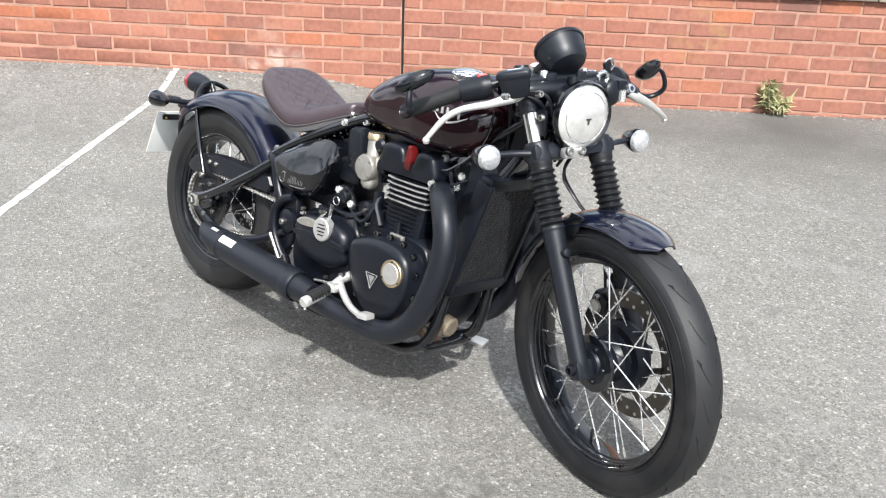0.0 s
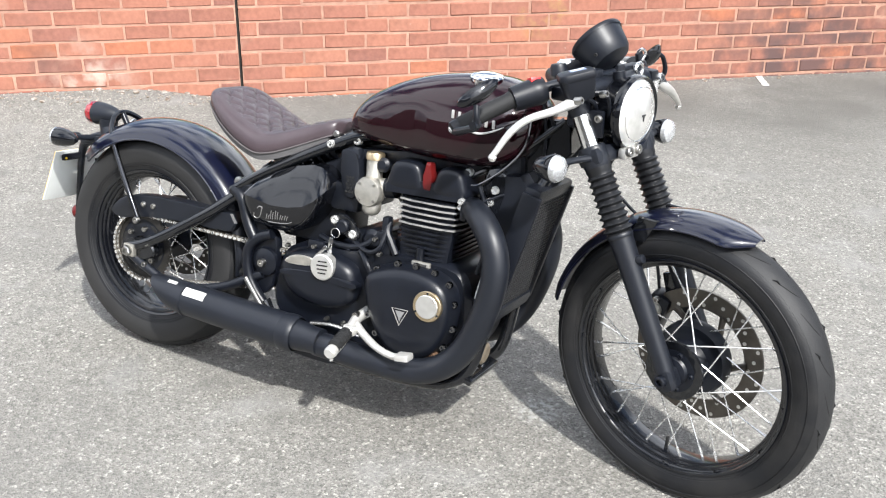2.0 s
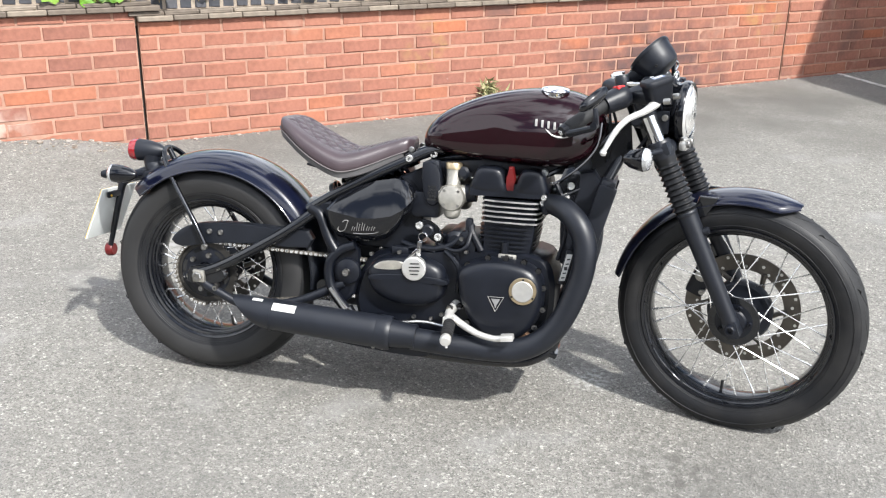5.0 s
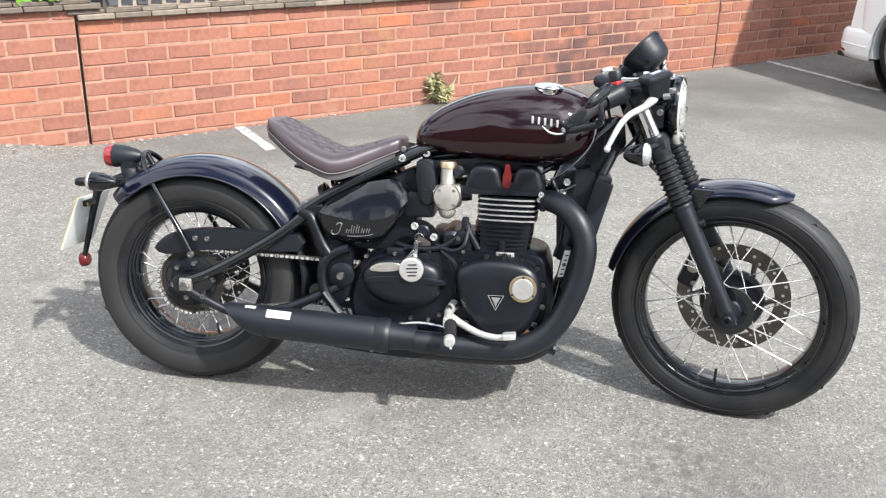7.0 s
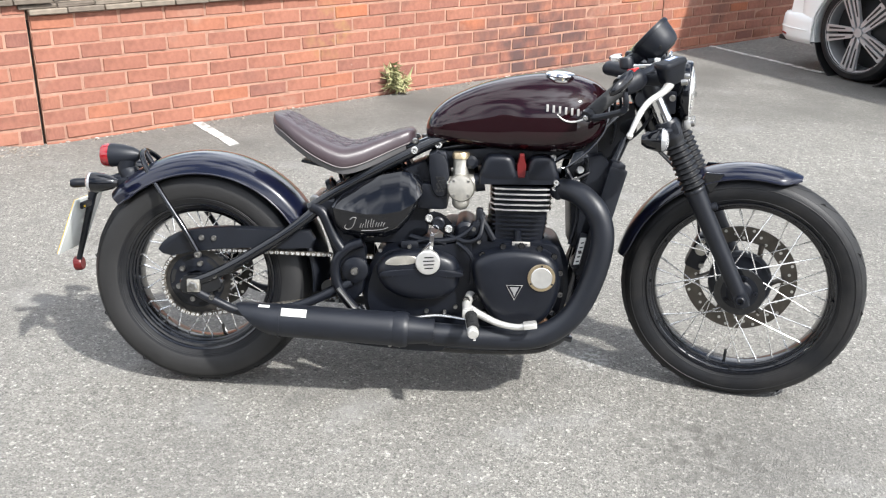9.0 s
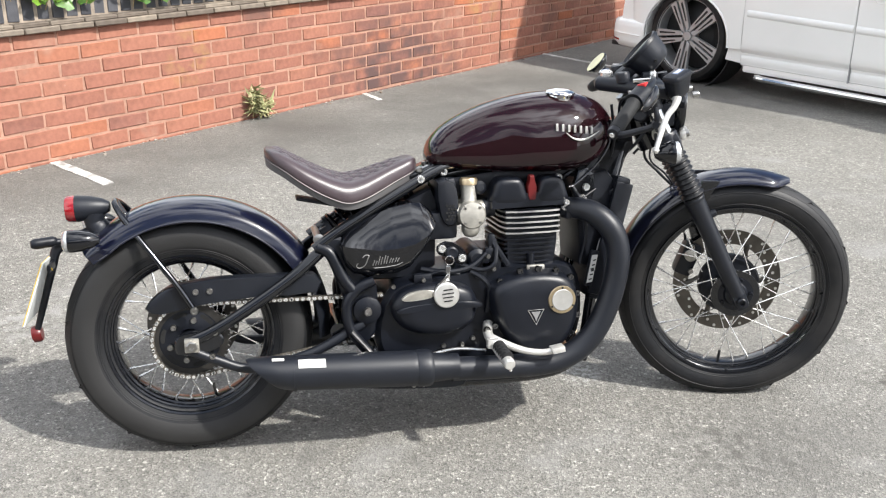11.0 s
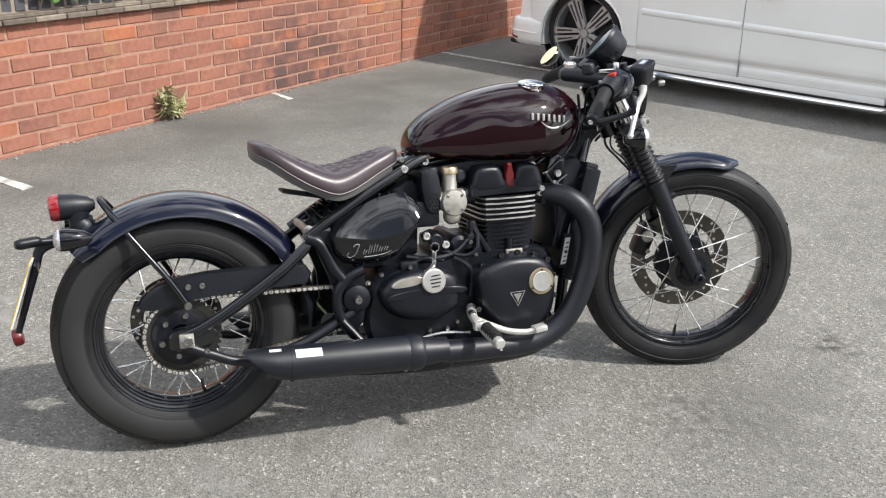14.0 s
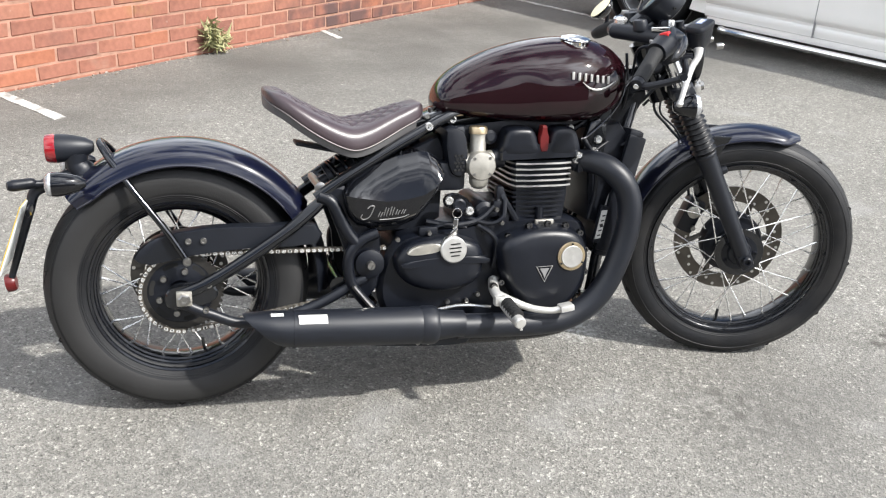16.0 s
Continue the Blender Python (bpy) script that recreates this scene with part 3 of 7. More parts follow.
def ivy():
    rnd = random.Random(3)
    meshes = [leaf_mesh(k, 0.078 + 0.010 * k, LEAF) for k in range(4)]
    ob = thing("ivy", "bright green ivy leaves hanging over the top of the brick wall", "plant", WALL)
    bm = bmesh.new()
    made = 0
    for clump in range(62):
        s = -2.17 + 4.15 * (clump + rnd.random()) / 62
        low = 0.765 - 0.02 * s + 0.02 * math.sin(s * 5.0) + 0.02 * math.sin(s * 11 + 1)
        if s < -1.6:
            low -= 0.055
        if 1.0 < s < 1.35 or s > 1.75:
            low += 0.07
        if 1.42 < s < 1.62:
            low -= 0.04
        base = Vector((s, 0.05, 0.96))
        tip = Vector((s + rnd.uniform(-0.08, 0.08), 0.0, low + rnd.uniform(0, 0.05)))
        tube([base, (base + tip) / 2 + Vector((0, -0.04, 0.02)), tip], 0.002, 5, 3, bm=bm)
        for k in range(5 if s > -0.95 or s < -1.6 else 3):
            if made >= 295:
                break
            p = base.lerp(tip, ((k + rnd.random()) / 5) ** 0.6) + Vector((rnd.uniform(-0.05, 0.05), rnd.uniform(-0.05, 0.0), rnd.uniform(0.0, 0.05)))
            m = pose(*p, rnd.uniform(-125, -55) + 180, rnd.uniform(-30, 30), 180 + rnd.uniform(-40, 40))
            shared("leaf", meshes[rnd.randrange(4)], ob, m=m)
            made += 1
    part("stems", bm, STEM, ob)


def weed():
    """The small plant in the joint at the foot of the wall."""
    rnd = random.Random(12)
    ob = thing("weed", "small straggly green weed growing at the foot of the wall", "plant", WALL @ pose(0.440, -0.025, 0.015))
    stems, leaves = bmesh.new(), bmesh.new()
    me = leaf_mesh(50, 0.030, WEED)
    for k in range(15):
        tall = k < 8
        h = rnd.uniform(0.10, 0.19) if tall else rnd.uniform(0.04, 0.09)
        x = -0.02 if tall else 0.055
        p = [(x + rnd.uniform(-0.015, 0.015), 0, 0), (x + rnd.uniform(-0.03, 0.03), -0.02, h * 0.5), (x + rnd.uniform(-0.05, 0.05), -0.02 - rnd.uniform(0, 0.03), h)]
        tube(p, [0.002, 0.0016, 0.001], 5, 3, bm=stems)
        for q in curve_points(p, 5)[3:]:
            for _ in range(2):
                n0 = len(leaves.verts)
                leaves.from_mesh(me)
                leaves.verts.ensure_lookup_table()
                m = Matrix.Translation(q) @ pose(0, 0, 0, rnd.uniform(-60, 60), rnd.uniform(-60, 60), rnd.uniform(0, 360)) @ Matrix.Scale(rnd.uniform(0.6, 1.2), 4)
                for v in leaves.verts[n0:]:
                    v.co = m @ v.co
    part("stems", stems, STEM, ob)
    part("leaves", leaves, WEED, ob)["kind"] = "stuff"


def moss_grit():
    """Grit and moss along the foot of the wall."""
    rnd = random.Random(8)
    bm = bmesh.new()
    for _ in range(900):
        s = rnd.uniform(-5, 5) if rnd.random() < 0.5 else rnd.uniform(-4.6, -1.8)
        r = rnd.uniform(0.002, 0.007) * (1 if rnd.random() < 0.93 else 2.2)
        off = -abs(rnd.gauss(0, 0.035 if s > -1.8 else 0.10))
        w = WALL @ Vector((s, off, 0))
        b = bmesh.new()
        bmesh.ops.create_icosphere(b, subdivisions=1, radius=r, matrix=pose(s, off, rise(w.x, w.y) + r * 0.3) @ Matrix.Diagonal((1.3, 1, 0.7, 1)))
        merge(bm, b)
    tagged(part("wall_grit", bm, GRIT, m=WALL), "loose grit and crumbs along the foot of the wall", "grit", kind="stuff")


weed()


# ---- the white van beside the wall ----
def van():
    ob = thing("van", "white van with dark five-spoke alloy wheels parked beside the wall", "van", pose(3.42, 4.50, 0, 0, 0, -60))
    W, L = 1.78, 3.75

    def arch(cx, r, n=14):
        return [(cx + 1.08 * r * math.cos(a), 0.325 + r * math.sin(a)) for a in [math.pi * 1.10 - i * math.pi * 1.20 / n for i in range(n + 1)]]

    FX = 2.80
    low = [(-0.60, 0.235), (-0.45, 0.205)] + arch(0, 0.345) + [(0.60, 0.20), (2.20, 0.20)] + arch(FX, 0.345) + [(3.36, 0.20), (3.62, 0.24), (L, 0.42), (L - 0.02, 0.72), (3.25, 0.92)]
    side = low + [(2.60, 1.02), (-0.56, 1.02), (-0.575, 0.70), (-0.60, 0.50), (-0.61, 0.40)]
    bm = bmesh.new()
    c = Vector((1.5, 0, 0.6))

    def ring(y, s):
        return [Vector((c.x + (x - c.x) * (1 - (1 - s) * 0.25), y, c.z + (z - c.z) * s)) for x, z in side]

    skin(bm, [ring(0.0, 0.985), ring(0.03, 1.0), ring(W - 0.03, 1.0), ring(W, 0.985)])
    body = part("body", bm, VAN_WHITE, ob, sharp=45)
    # the pressed flanks: lower flute, door fields and the swelling above the sill
    flank = bmesh.new()
    prof = [(0.190, 0.030), (0.205, 0.006), (0.235, -0.002), (0.262, -0.002), (0.275, 0.006), (0.290, 0.004), (0.305, -0.012), (0.33, -0.022), (0.38, -0.020), (0.46, -0.022), (0.56, -0.028), (0.70, -0.032), (0.82, -0.031), (0.92, -0.022), (0.99, 0.0), (1.02, 0.03)]

    def flank_strip(x0, x1, bm):
        skin(bm, [[Vector((x0, y, z)) for z, y in prof], [Vector((x0 + 0.004, y - 0.004, z)) for z, y in prof], [Vector((x1 - 0.004, y - 0.004, z)) for z, y in prof], [Vector((x1, y, z)) for z, y in prof]], closed_ring=False)
    flank_strip(0.485, 1.2985, flank)
    part("rear_panel", flank, VAN_WHITE, ob)
    flank = bmesh.new()
    flank_strip(1.3025, 2.3635, flank)
    door = part("door", flank, VAN_WHITE, ob)
    part("handle_recess", lathe([(0.055, 0.004), (0.050, -0.002), (0.030, 0.004), (0.0, 0.006)], (1.44, -0.037, 0.775), (0, 1, 0), 28), VAN_WHITE, door)
    part("door_handle", tube([(1.355, -0.045, 0.780), (1.39, -0.062, 0.779), (1.46, -0.066, 0.777), (1.53, -0.062, 0.776), (1.565, -0.044, 0.776)], [0.010, 0.014, 0.015, 0.014, 0.010], 12), VAN_WHITE, door)
    def quarter(name, x0, x1, cx, tail):
        bm = bmesh.new()
        rows = []
        for k in range(31):
            x = x0 + (x1 - x0) * k / 30
            u = x - cx
            lo = 0.325 + math.sqrt(max(0.0, 0.354 ** 2 - (u / 1.08) ** 2)) if abs(u) < 0.380 else 0.31
            lo = max(lo, 0.385 if tail and u < 0 else 0.24)
            turn = max(0.0, -u - 0.40) / 0.145 if tail else max(0.0, u - 0.40) / 0.4
            rows.append([Vector((x - (0.02 * turn * f if tail else 0), -0.010 - 0.024 * math.sin(math.pi * min(1, 0.15 + 0.6 * f)) + 0.07 * turn ** 2.5, lo + (1.02 - lo) * f)) for f in [i / 10 for i in range(11)]])
        skin(bm, rows, closed_ring=False)
        part(name, bm, VAN_WHITE, ob, sharp=70)
    quarter("rear_quarter", 0.4858, -0.5442, 0.0, True)
    quarter("front_wing", 2.3675, 3.50, FX, False)
    part("rear_lamp", rbox((-0.567, 0.03, 0.87), (0.035, 0.10, 0.42), 0.012), RED_LENS, ob, "dark red rear lamp at the tail corner")
    # wheel arch lip
    part("wheel_arch", tube([(x, -0.020, z) for x, z in arch(0, 0.348)[1:-1]], 0.008, 8, 2), VAN_WHITE, ob)
    # panel gaps
    for x in (1.3005, 2.3655):
        part("panel_gap", rbox((x, 0.002, 0.60), (0.004, 0.05, 0.80), 0), VAN_GAP, ob)
    # rub strips
    for x0, x1 in ((0.515, 1.292), (1.310, 2.30)):
        bm = bmesh.new()
        skin(bm, [[Vector((x, -0.026 - d, z + h)) for d, h in ((0, -0.030), (0.006, -0.026), (0.012, -0.012), (0.013, 0.004), (0.009, 0.020), (0, 0.028))] for x, z in ((x0, 0.572 - (x0 - 0.515) * 0.024), (x1, 0.572 - (x1 - 0.515) * 0.024))])
        part("rub_strip", bm, VAN_WHITE, ob)
    # sill, side bar
    part("sill", rbox((1.40, 0.055, 0.178), (1.80, 0.10, 0.055), 0.02), VAN_WHITE, ob)
    part("side_bar", tube([(0.64, 0.0, 0.135), (0.72, -0.045, 0.135), (1.5, -0.05, 0.130), (2.24, -0.045, 0.130), (2.34, 0.0, 0.130)], 0.020, 10), CHROME, ob, "polished steel side bar under the sill")
    # bumper: one moulding that swells out below the tail and wraps round the corner
    bm = bmesh.new()
    rows = []
    for x, y in ((-0.372, -0.020), (-0.42, -0.030), (-0.52, -0.030), (-0.60, -0.022), (-0.66, 0.0), (-0.70, 0.04), (-0.725, 0.10), (-0.735, 0.3), (-0.735, W - 0.3), (-0.725, W - 0.1), (-0.66, W)):
        o = 1 if x > -0.60 else 0
        f = min(1, (-0.372 - x) / 0.06)
        rows.append([Vector((x + dx * (0 if o else 1), y + d, z)) for z, d, dx in ((0.195, 0.05, 0.05), (0.205, 0.012, 0.012), (0.245, 0.0, 0.0), (0.30, -0.004 * f, -0.004), (0.355, -0.002 * f, -0.002), (0.392, 0.002, 0.002), (0.408, 0.014, 0.014), (0.420, 0.05, 0.06))])
    skin(bm, rows, closed_ring=False)
    bumper = part("bumper", bm, VAN_WHITE, ob, sharp=60)
    part("bumper_crease", tube([(-0.40, -0.034, 0.300), (-0.52, -0.036, 0.303), (-0.60, -0.029, 0.305), (-0.66, -0.006, 0.306), (-0.70, 0.034, 0.306)], 0.004, 6, 4), VAN_WHITE, bumper)
    part("reflector", tube([(-0.60, -0.020, 0.250), (-0.655, 0.001, 0.254), (-0.70, 0.040, 0.257)], 0.009, 8), RED_LENS, bumper, "dark red rear reflector")
    part("diffuser", rbox((-0.55, 0.5, 0.215), (0.28, 1.0, 0.035), 0.01), VAN_DARK, bumper)
    # upper body and windows
    up = [(-0.66, 1.0), (-0.60, 1.72), (-0.45, 1.79), (1.6, 1.80), (1.95, 1.72), (2.75, 1.05), (2.62, 1.0)]
    bm = bmesh.new()
    skin(bm, [[Vector((x, y, z)) for x, z in up] for y in (0.04, W - 0.04)])
    bmesh.ops.bevel(bm, geom=bm.edges[:], offset=0.04, segments=3, affect="EDGES")
    for v in bm.verts:
        f = max(0, v.co.z - 1.0) * 0.16
        v.co.y += f if v.co.y < W / 2 else -f
    part("upper_body", bm, VAN_WHITE, ob)
    for x0, x1 in ((-0.50, 0.48), (0.56, 1.26), (1.34, 2.05)):
        bm = bmesh.new()
        skin(bm, [[Vector((x, 0.05 + (z - 1.0) * 0.16 + d - 0.012, z)) for x, z in ((x0, 1.08), (x1 + (0.45 if x1 > 2 else 0), 1.08), (x1 - (0.12 if x1 > 2 else 0), 1.60), (x0 + 0.03, 1.62))] for d in (0, 0.02)])
        part("side_window", bm, VAN_GLASS, ob)
    part("floor_pan", rbox((1.5, W / 2, 0.40), (4.1, W - 0.25, 0.22), 0.02), VAN_DARK, ob)
    for cx in (0.0, FX):
        part("wheel_housing", lathe([(0.385, 0.03), (0.385, 0.28), (0.0, 0.30), (0.0, 0.285), (0.378, 0.265), (0.378, 0.03)], (cx, 0, 0.325), (0, 1, 0), 40, closed=True), VAN_DARK, ob)
    # wheels
    for cx in (0.0, FX):
        w = part("wheel", lathe([(0.0, 0.07), (0.10, 0.07), (0.245, 0.16), (0.0, 0.17)], (0, 0, 0), (0, 1, 0), 32), VAN_DARK, ob, "dark five-spoke alloy wheel with machined faces", pose(cx, 0.022, 0.343) @ Matrix.Diagonal((1.065, 1, 1.065, 1)))
        part("tyre", lathe([(0.255, 0.0), (0.270, -0.012), (0.300, -0.008), (0.316, 0.012), (0.324, 0.05), (0.324, 0.15), (0.312, 0.19), (0.255, 0.20)], (0, 0, 0), (0, 1, 0), 56, closed=True), RUBBER, w)
        part("rim", lathe([(0.264, -0.004), (0.266, 0.006), (0.250, 0.012), (0.243, 0.16), (0.253, 0.20), (0.256, 0.20), (0.254, 0.01), (0.258, -0.004)], (0, 0, 0), (0, 1, 0), 56, closed=True), WHEEL_FACE, w)
        part("hub_cap", lathe([(0.0, -0.004), (0.03, -0.002), (0.034, 0.012), (0.055, 0.02), (0.06, 0.06), (0, 0.06)], (0, 0, 0), (0, 1, 0), 28), WHEEL_FACE, w)
        spoke = bmesh.new()
        for sgn in (1, -1):
            slab([(sgn * 0.008, 0.03), (sgn * 0.034, 0.05), (sgn * 0.060, 0.258), (sgn * 0.008, 0.258)], 0.0, 0.03, 0.004, bm=spoke)
        first = part("spoke", spoke, WHEEL_FACE, w, m=pose(0, 0, 0, 0, -26, 0))
        groove = bmesh.new()
        for sgn in (1, -1):
            slab([(sgn * 0.022, 0.10), (sgn * 0.030, 0.10), (sgn * 0.041, 0.232), (sgn * 0.026, 0.232)], -0.0025, 0.004, 0.001, bm=groove)
        g1 = part("spoke_slot", groove, VAN_DARK, w, m=pose(0, 0, 0, 0, -26, 0))
        for k in range(1, 5):
            shared("spoke", first.data, w, m=pose(0, 0, 0, 0, 72 * k - 26, 0))
            shared("spoke_slot", g1.data, w, m=pose(0, 0, 0, 0, 72 * k - 26, 0))
    return ob


van()


# ---- the motorcycle: x forward from the rear axle, y to its left, z up from the ground, leaning on its stand ----
bike = thing("motorcycle", "black and dark maroon bobber motorcycle leaning on its side stand", "motorcycle", pose(0, 0.0737, 0, -10))
RAKE = radians(25.8)
STEER_AXIS = Vector((-math.sin(RAKE), 0, math.cos(RAKE)))
STEER_FOOT = Vector((1.498, 0, 0.300))
# the bars and the front wheel are turned to the right
STEER = Matrix.Translation(STEER_FOOT) @ Matrix.Rotation(radians(-16.5), 4, STEER_AXIS) @ Matrix.Translation(-STEER_FOOT)
RIGHT, LEFT, UP = Vector((0, -1, 0)), Vector((0, 1, 0)), Vector((0, 0, 1))


def spokes(wheel, r_hub, r_rim, y_hub, count, lay=62):
    """Laced wire spokes, each with its nipple, in four sets."""
    bm = tube([(0, 0, 0), (0, 0, 0.88), (0, 0, 0.881), (0, 0, 1)], [0.0017, 0.0017, 0.0029, 0.0029], 6, smooth=False)
    first = part("spoke", bm, STEEL, wheel)
    for k in range(count):
        a = 2 * math.pi * (k + 0.5) / count
        side = 1 if k % 2 else -1
        turn = radians(lay) * (1 if (k // 2) % 2 else -1)
        b = a + turn
        p = Vector((r_hub * math.cos(b), side * y_hub, r_hub * math.sin(b)))
        q = Vector((r_rim * math.cos(a), side * 0.010, r_rim * math.sin(a)))
        d = q - p
        m = Matrix.Translation(p) @ d.to_track_quat("Z", "Y").to_matrix().to_4x4() @ Matrix.Diagonal((1, 1, d.length, 1))
        if k == 0:
            first.matrix_basis = m
        else:
            shared("spoke", first.data, wheel, m=m)


def brake_disc(wheel, r, y, name="brake_disc"):
    """A drilled disc on a dark carrier with swept arms."""
    d = part(name, lathe([(r, y - 0.0025), (r, y + 0.0025), (r * 0.72, y + 0.0025), (r * 0.72, y - 0.0025)], (0, 0, 0), LEFT, 56, closed=True), DISC if name == "front_disc" else SPROCKET, wheel, "drilled steel brake disc")
    # holes are bright discs, painting the lit ground seen through them
    hole = lathe([(0.0045, -0.0005), (0.0045, 0.0005), (0, 0.0005)], (0, 0, 0), LEFT, 8)
    me = None
    for k in range(36):
        a = 2 * math.pi * k / 36
        rr = r * (0.78, 0.86, 0.94)[k % 3]
        for s in (-1, 1):
            m = pose(rr * math.cos(a), y + s * 0.0026, rr * math.sin(a))
            if me is None:
                me = part("bright_hole_disc", hole, ALU, d, m=m).data
            else:
                shared("bright_hole_disc", me, d, m=m)
    for k in range(6):
        a = 2 * math.pi * k / 6
        pts = [(r * f * math.cos(a + t), y - 0.004, r * f * math.sin(a + t)) for f, t in ((0.30, -0.35), (0.50, -0.12), (0.64, 0.02), (0.76, 0.08))]
        part("carrier_arm", tube(pts, [0.011, 0.008, 0.007, 0.009], 8, 4), DISC, d)
    return d


def tread(wheel_tyre, sec, w, count, sweep):
    """Swept tread grooves in the crown of the tyre, lying on its section."""
    ys, rs = [y for _, y in sec], [r for r, _ in sec]
    bm = bmesh.new()
    for k in range(count):
        for sgn in (1, -1):
            a0 = 2 * math.pi * (k + (0.5 if sgn > 0 else 0)) / count
            long = 1.0 if k % 2 else 0.72
            path = []
            for i in range(9):
                t = i / 8
                y = (0.10 + 0.80 * t * long) * w
                a = a0 + sweep * (t ** 1.7) * long
                rad = float(np.interp(-y, ys, rs)) - 0.0003 - 0.0006 * math.sin(math.pi * t)
                path.append((rad * math.cos(a), sgn * y, rad * math.sin(a)))
            tube(path, [0.0008, 0.0016, 0.0021, 0.0023, 0.0023, 0.0022, 0.0019, 0.0014, 0.0006], 6, 2, bm=bm)
    part("tread_groove", bm, GROOVE, wheel_tyre)["kind"] = "stuff"


def rear_wheel():
    w = part("rear_wheel", lathe([(0.0, -0.105), (0.022, -0.105), (0.026, -0.06), (0.060, -0.055), (0.062, -0.046), (0.034, -0.04), (0.030, 0.03), (0.060, 0.04), (0.062, 0.05), (0.03, 0.056), (0.026, 0.10), (0.0, 0.10)], (0, 0, 0), LEFT, 36), ENGINE_BLACK, bike, "black spoked rear wheel", pose(-0.003, 0, 0.313) @ Matrix.Diagonal((1.012, 0.97, 1.012, 1)))
    sec = [(0.200, -0.052), (0.214, -0.060), (0.236, -0.070), (0.258, -0.074), (0.276, -0.0715), (0.292, -0.061), (0.3035, -0.043), (0.3105, -0.022), (0.313, 0.0)]
    tyre = part("tyre", lathe(sec + [(r, -y) for r, y in sec[-2::-1]] + [(0.195, 0.03), (0.195, -0.03)], (0, 0, 0), LEFT, 96, closed=True), RUBBER, w, "worn wide black tyre")
    band = [(r + 0.0007, y) for r, y in sec if abs(y) < 0.066 and r > 0.28]
    part("tread_band", lathe(band + [(r, -y) for r, y in band[-2::-1]] + [(0.285, 0.05), (0.285, -0.05)], (0, 0, 0), LEFT, 96, closed=True), TREAD, tyre)
    for s in (1, -1):
        wall = [(0.234, s * 0.0697), (0.236, s * 0.0706), (0.258, s * 0.0748), (0.276, s * 0.0723), (0.287, s * 0.0660), (0.2865, s * 0.0640), (0.260, s * 0.070), (0.240, s * 0.066)]
        part("dusty_sidewall", lathe(wall, (0, 0, 0), LEFT, 96, closed=True), DUSTY_RUBBER, tyre, "grey dusty tyre wall")
    tread(tyre, sec, 0.062, 22, -0.26)
    ring = bmesh.new()
    for r, y in ((0.222, -0.0640), (0.2265, -0.0663)):
        for s in (1, -1):
            lathe([(r, s * y), (r + 0.0012, s * (y - 0.0012)), (r + 0.0024, s * y)], (0, 0, 0), LEFT, 96, ring, closed=True)
    part("sidewall_rib", ring, RUBBER, tyre)
    part("rim", lathe([(0.213, -0.058), (0.211, -0.062), (0.206, -0.060), (0.2035, -0.052), (0.2020, -0.0505), (0.1985, -0.0495), (0.1970, -0.0440), (0.1930, -0.0425), (0.1915, -0.0340), (0.1870, -0.0320), (0.184, -0.020), (0.183, 0.020), (0.190, 0.044), (0.200, 0.050), (0.206, 0.060), (0.211, 0.062), (0.213, 0.058), (0.203, 0.04), (0.195, 0.0), (0.203, -0.04)], (0, 0, 0), LEFT, 80, closed=True), RIM_BLACK, w, "black steel rim")
    spokes(w, 0.058, 0.186, 0.047, 32)
    brake_disc(w, 0.120, 0.082)
    spr = part("sprocket", lathe([(0.094, -0.0915), (0.094, -0.0865), (0.077, -0.0865), (0.077, -0.0915)], (0, 0, 0), LEFT, 48, closed=True), SPROCKET, w, "chain sprocket with bolts")
    part("sprocket_carrier", lathe([(0.078, -0.090), (0.078, -0.087), (0.060, -0.084), (0.030, -0.084), (0.030, -0.098), (0.044, -0.098), (0.062, -0.093)], (0, 0, 0), LEFT, 40, closed=True), ENGINE_BLACK, spr)
    for k in range(6):
        a = 2 * math.pi * k / 6 - 0.2
        part("lightening_hole", puff([(0.068 * math.cos(a + d) * f, 0.068 * math.sin(a + d) * f) for d, f in ((-0.26, 1.05), (0.0, 1.08), (0.26, 1.05), (0.24, 0.90), (0, 0.88), (-0.24, 0.90))], [(-0.0930, 1), (-0.0915, 1)], 2), GROOVE, spr)
    for k in range(6):
        a = 2 * math.pi * k / 6 + 0.3
        part("bolt", bolt((0.052 * math.cos(a), -0.097, 0.052 * math.sin(a)), RIGHT, 0.008, 0.008), BOLT, spr)
    teeth = bmesh.new()
    for k in range(42):
        a = 2 * math.pi * k / 42
        lathe([(0.0048, -0.003), (0.0048, 0.003)], (0.0955 * math.cos(a), -0.089, 0.0955 * math.sin(a)), LEFT, 6, teeth)
    part("sprocket_teeth", teeth, SPROCKET, spr)
    part("valve", rail((0.05, 0.0, -0.185), (0.045, 0.0, -0.150), 0.004), GROOVE, w)


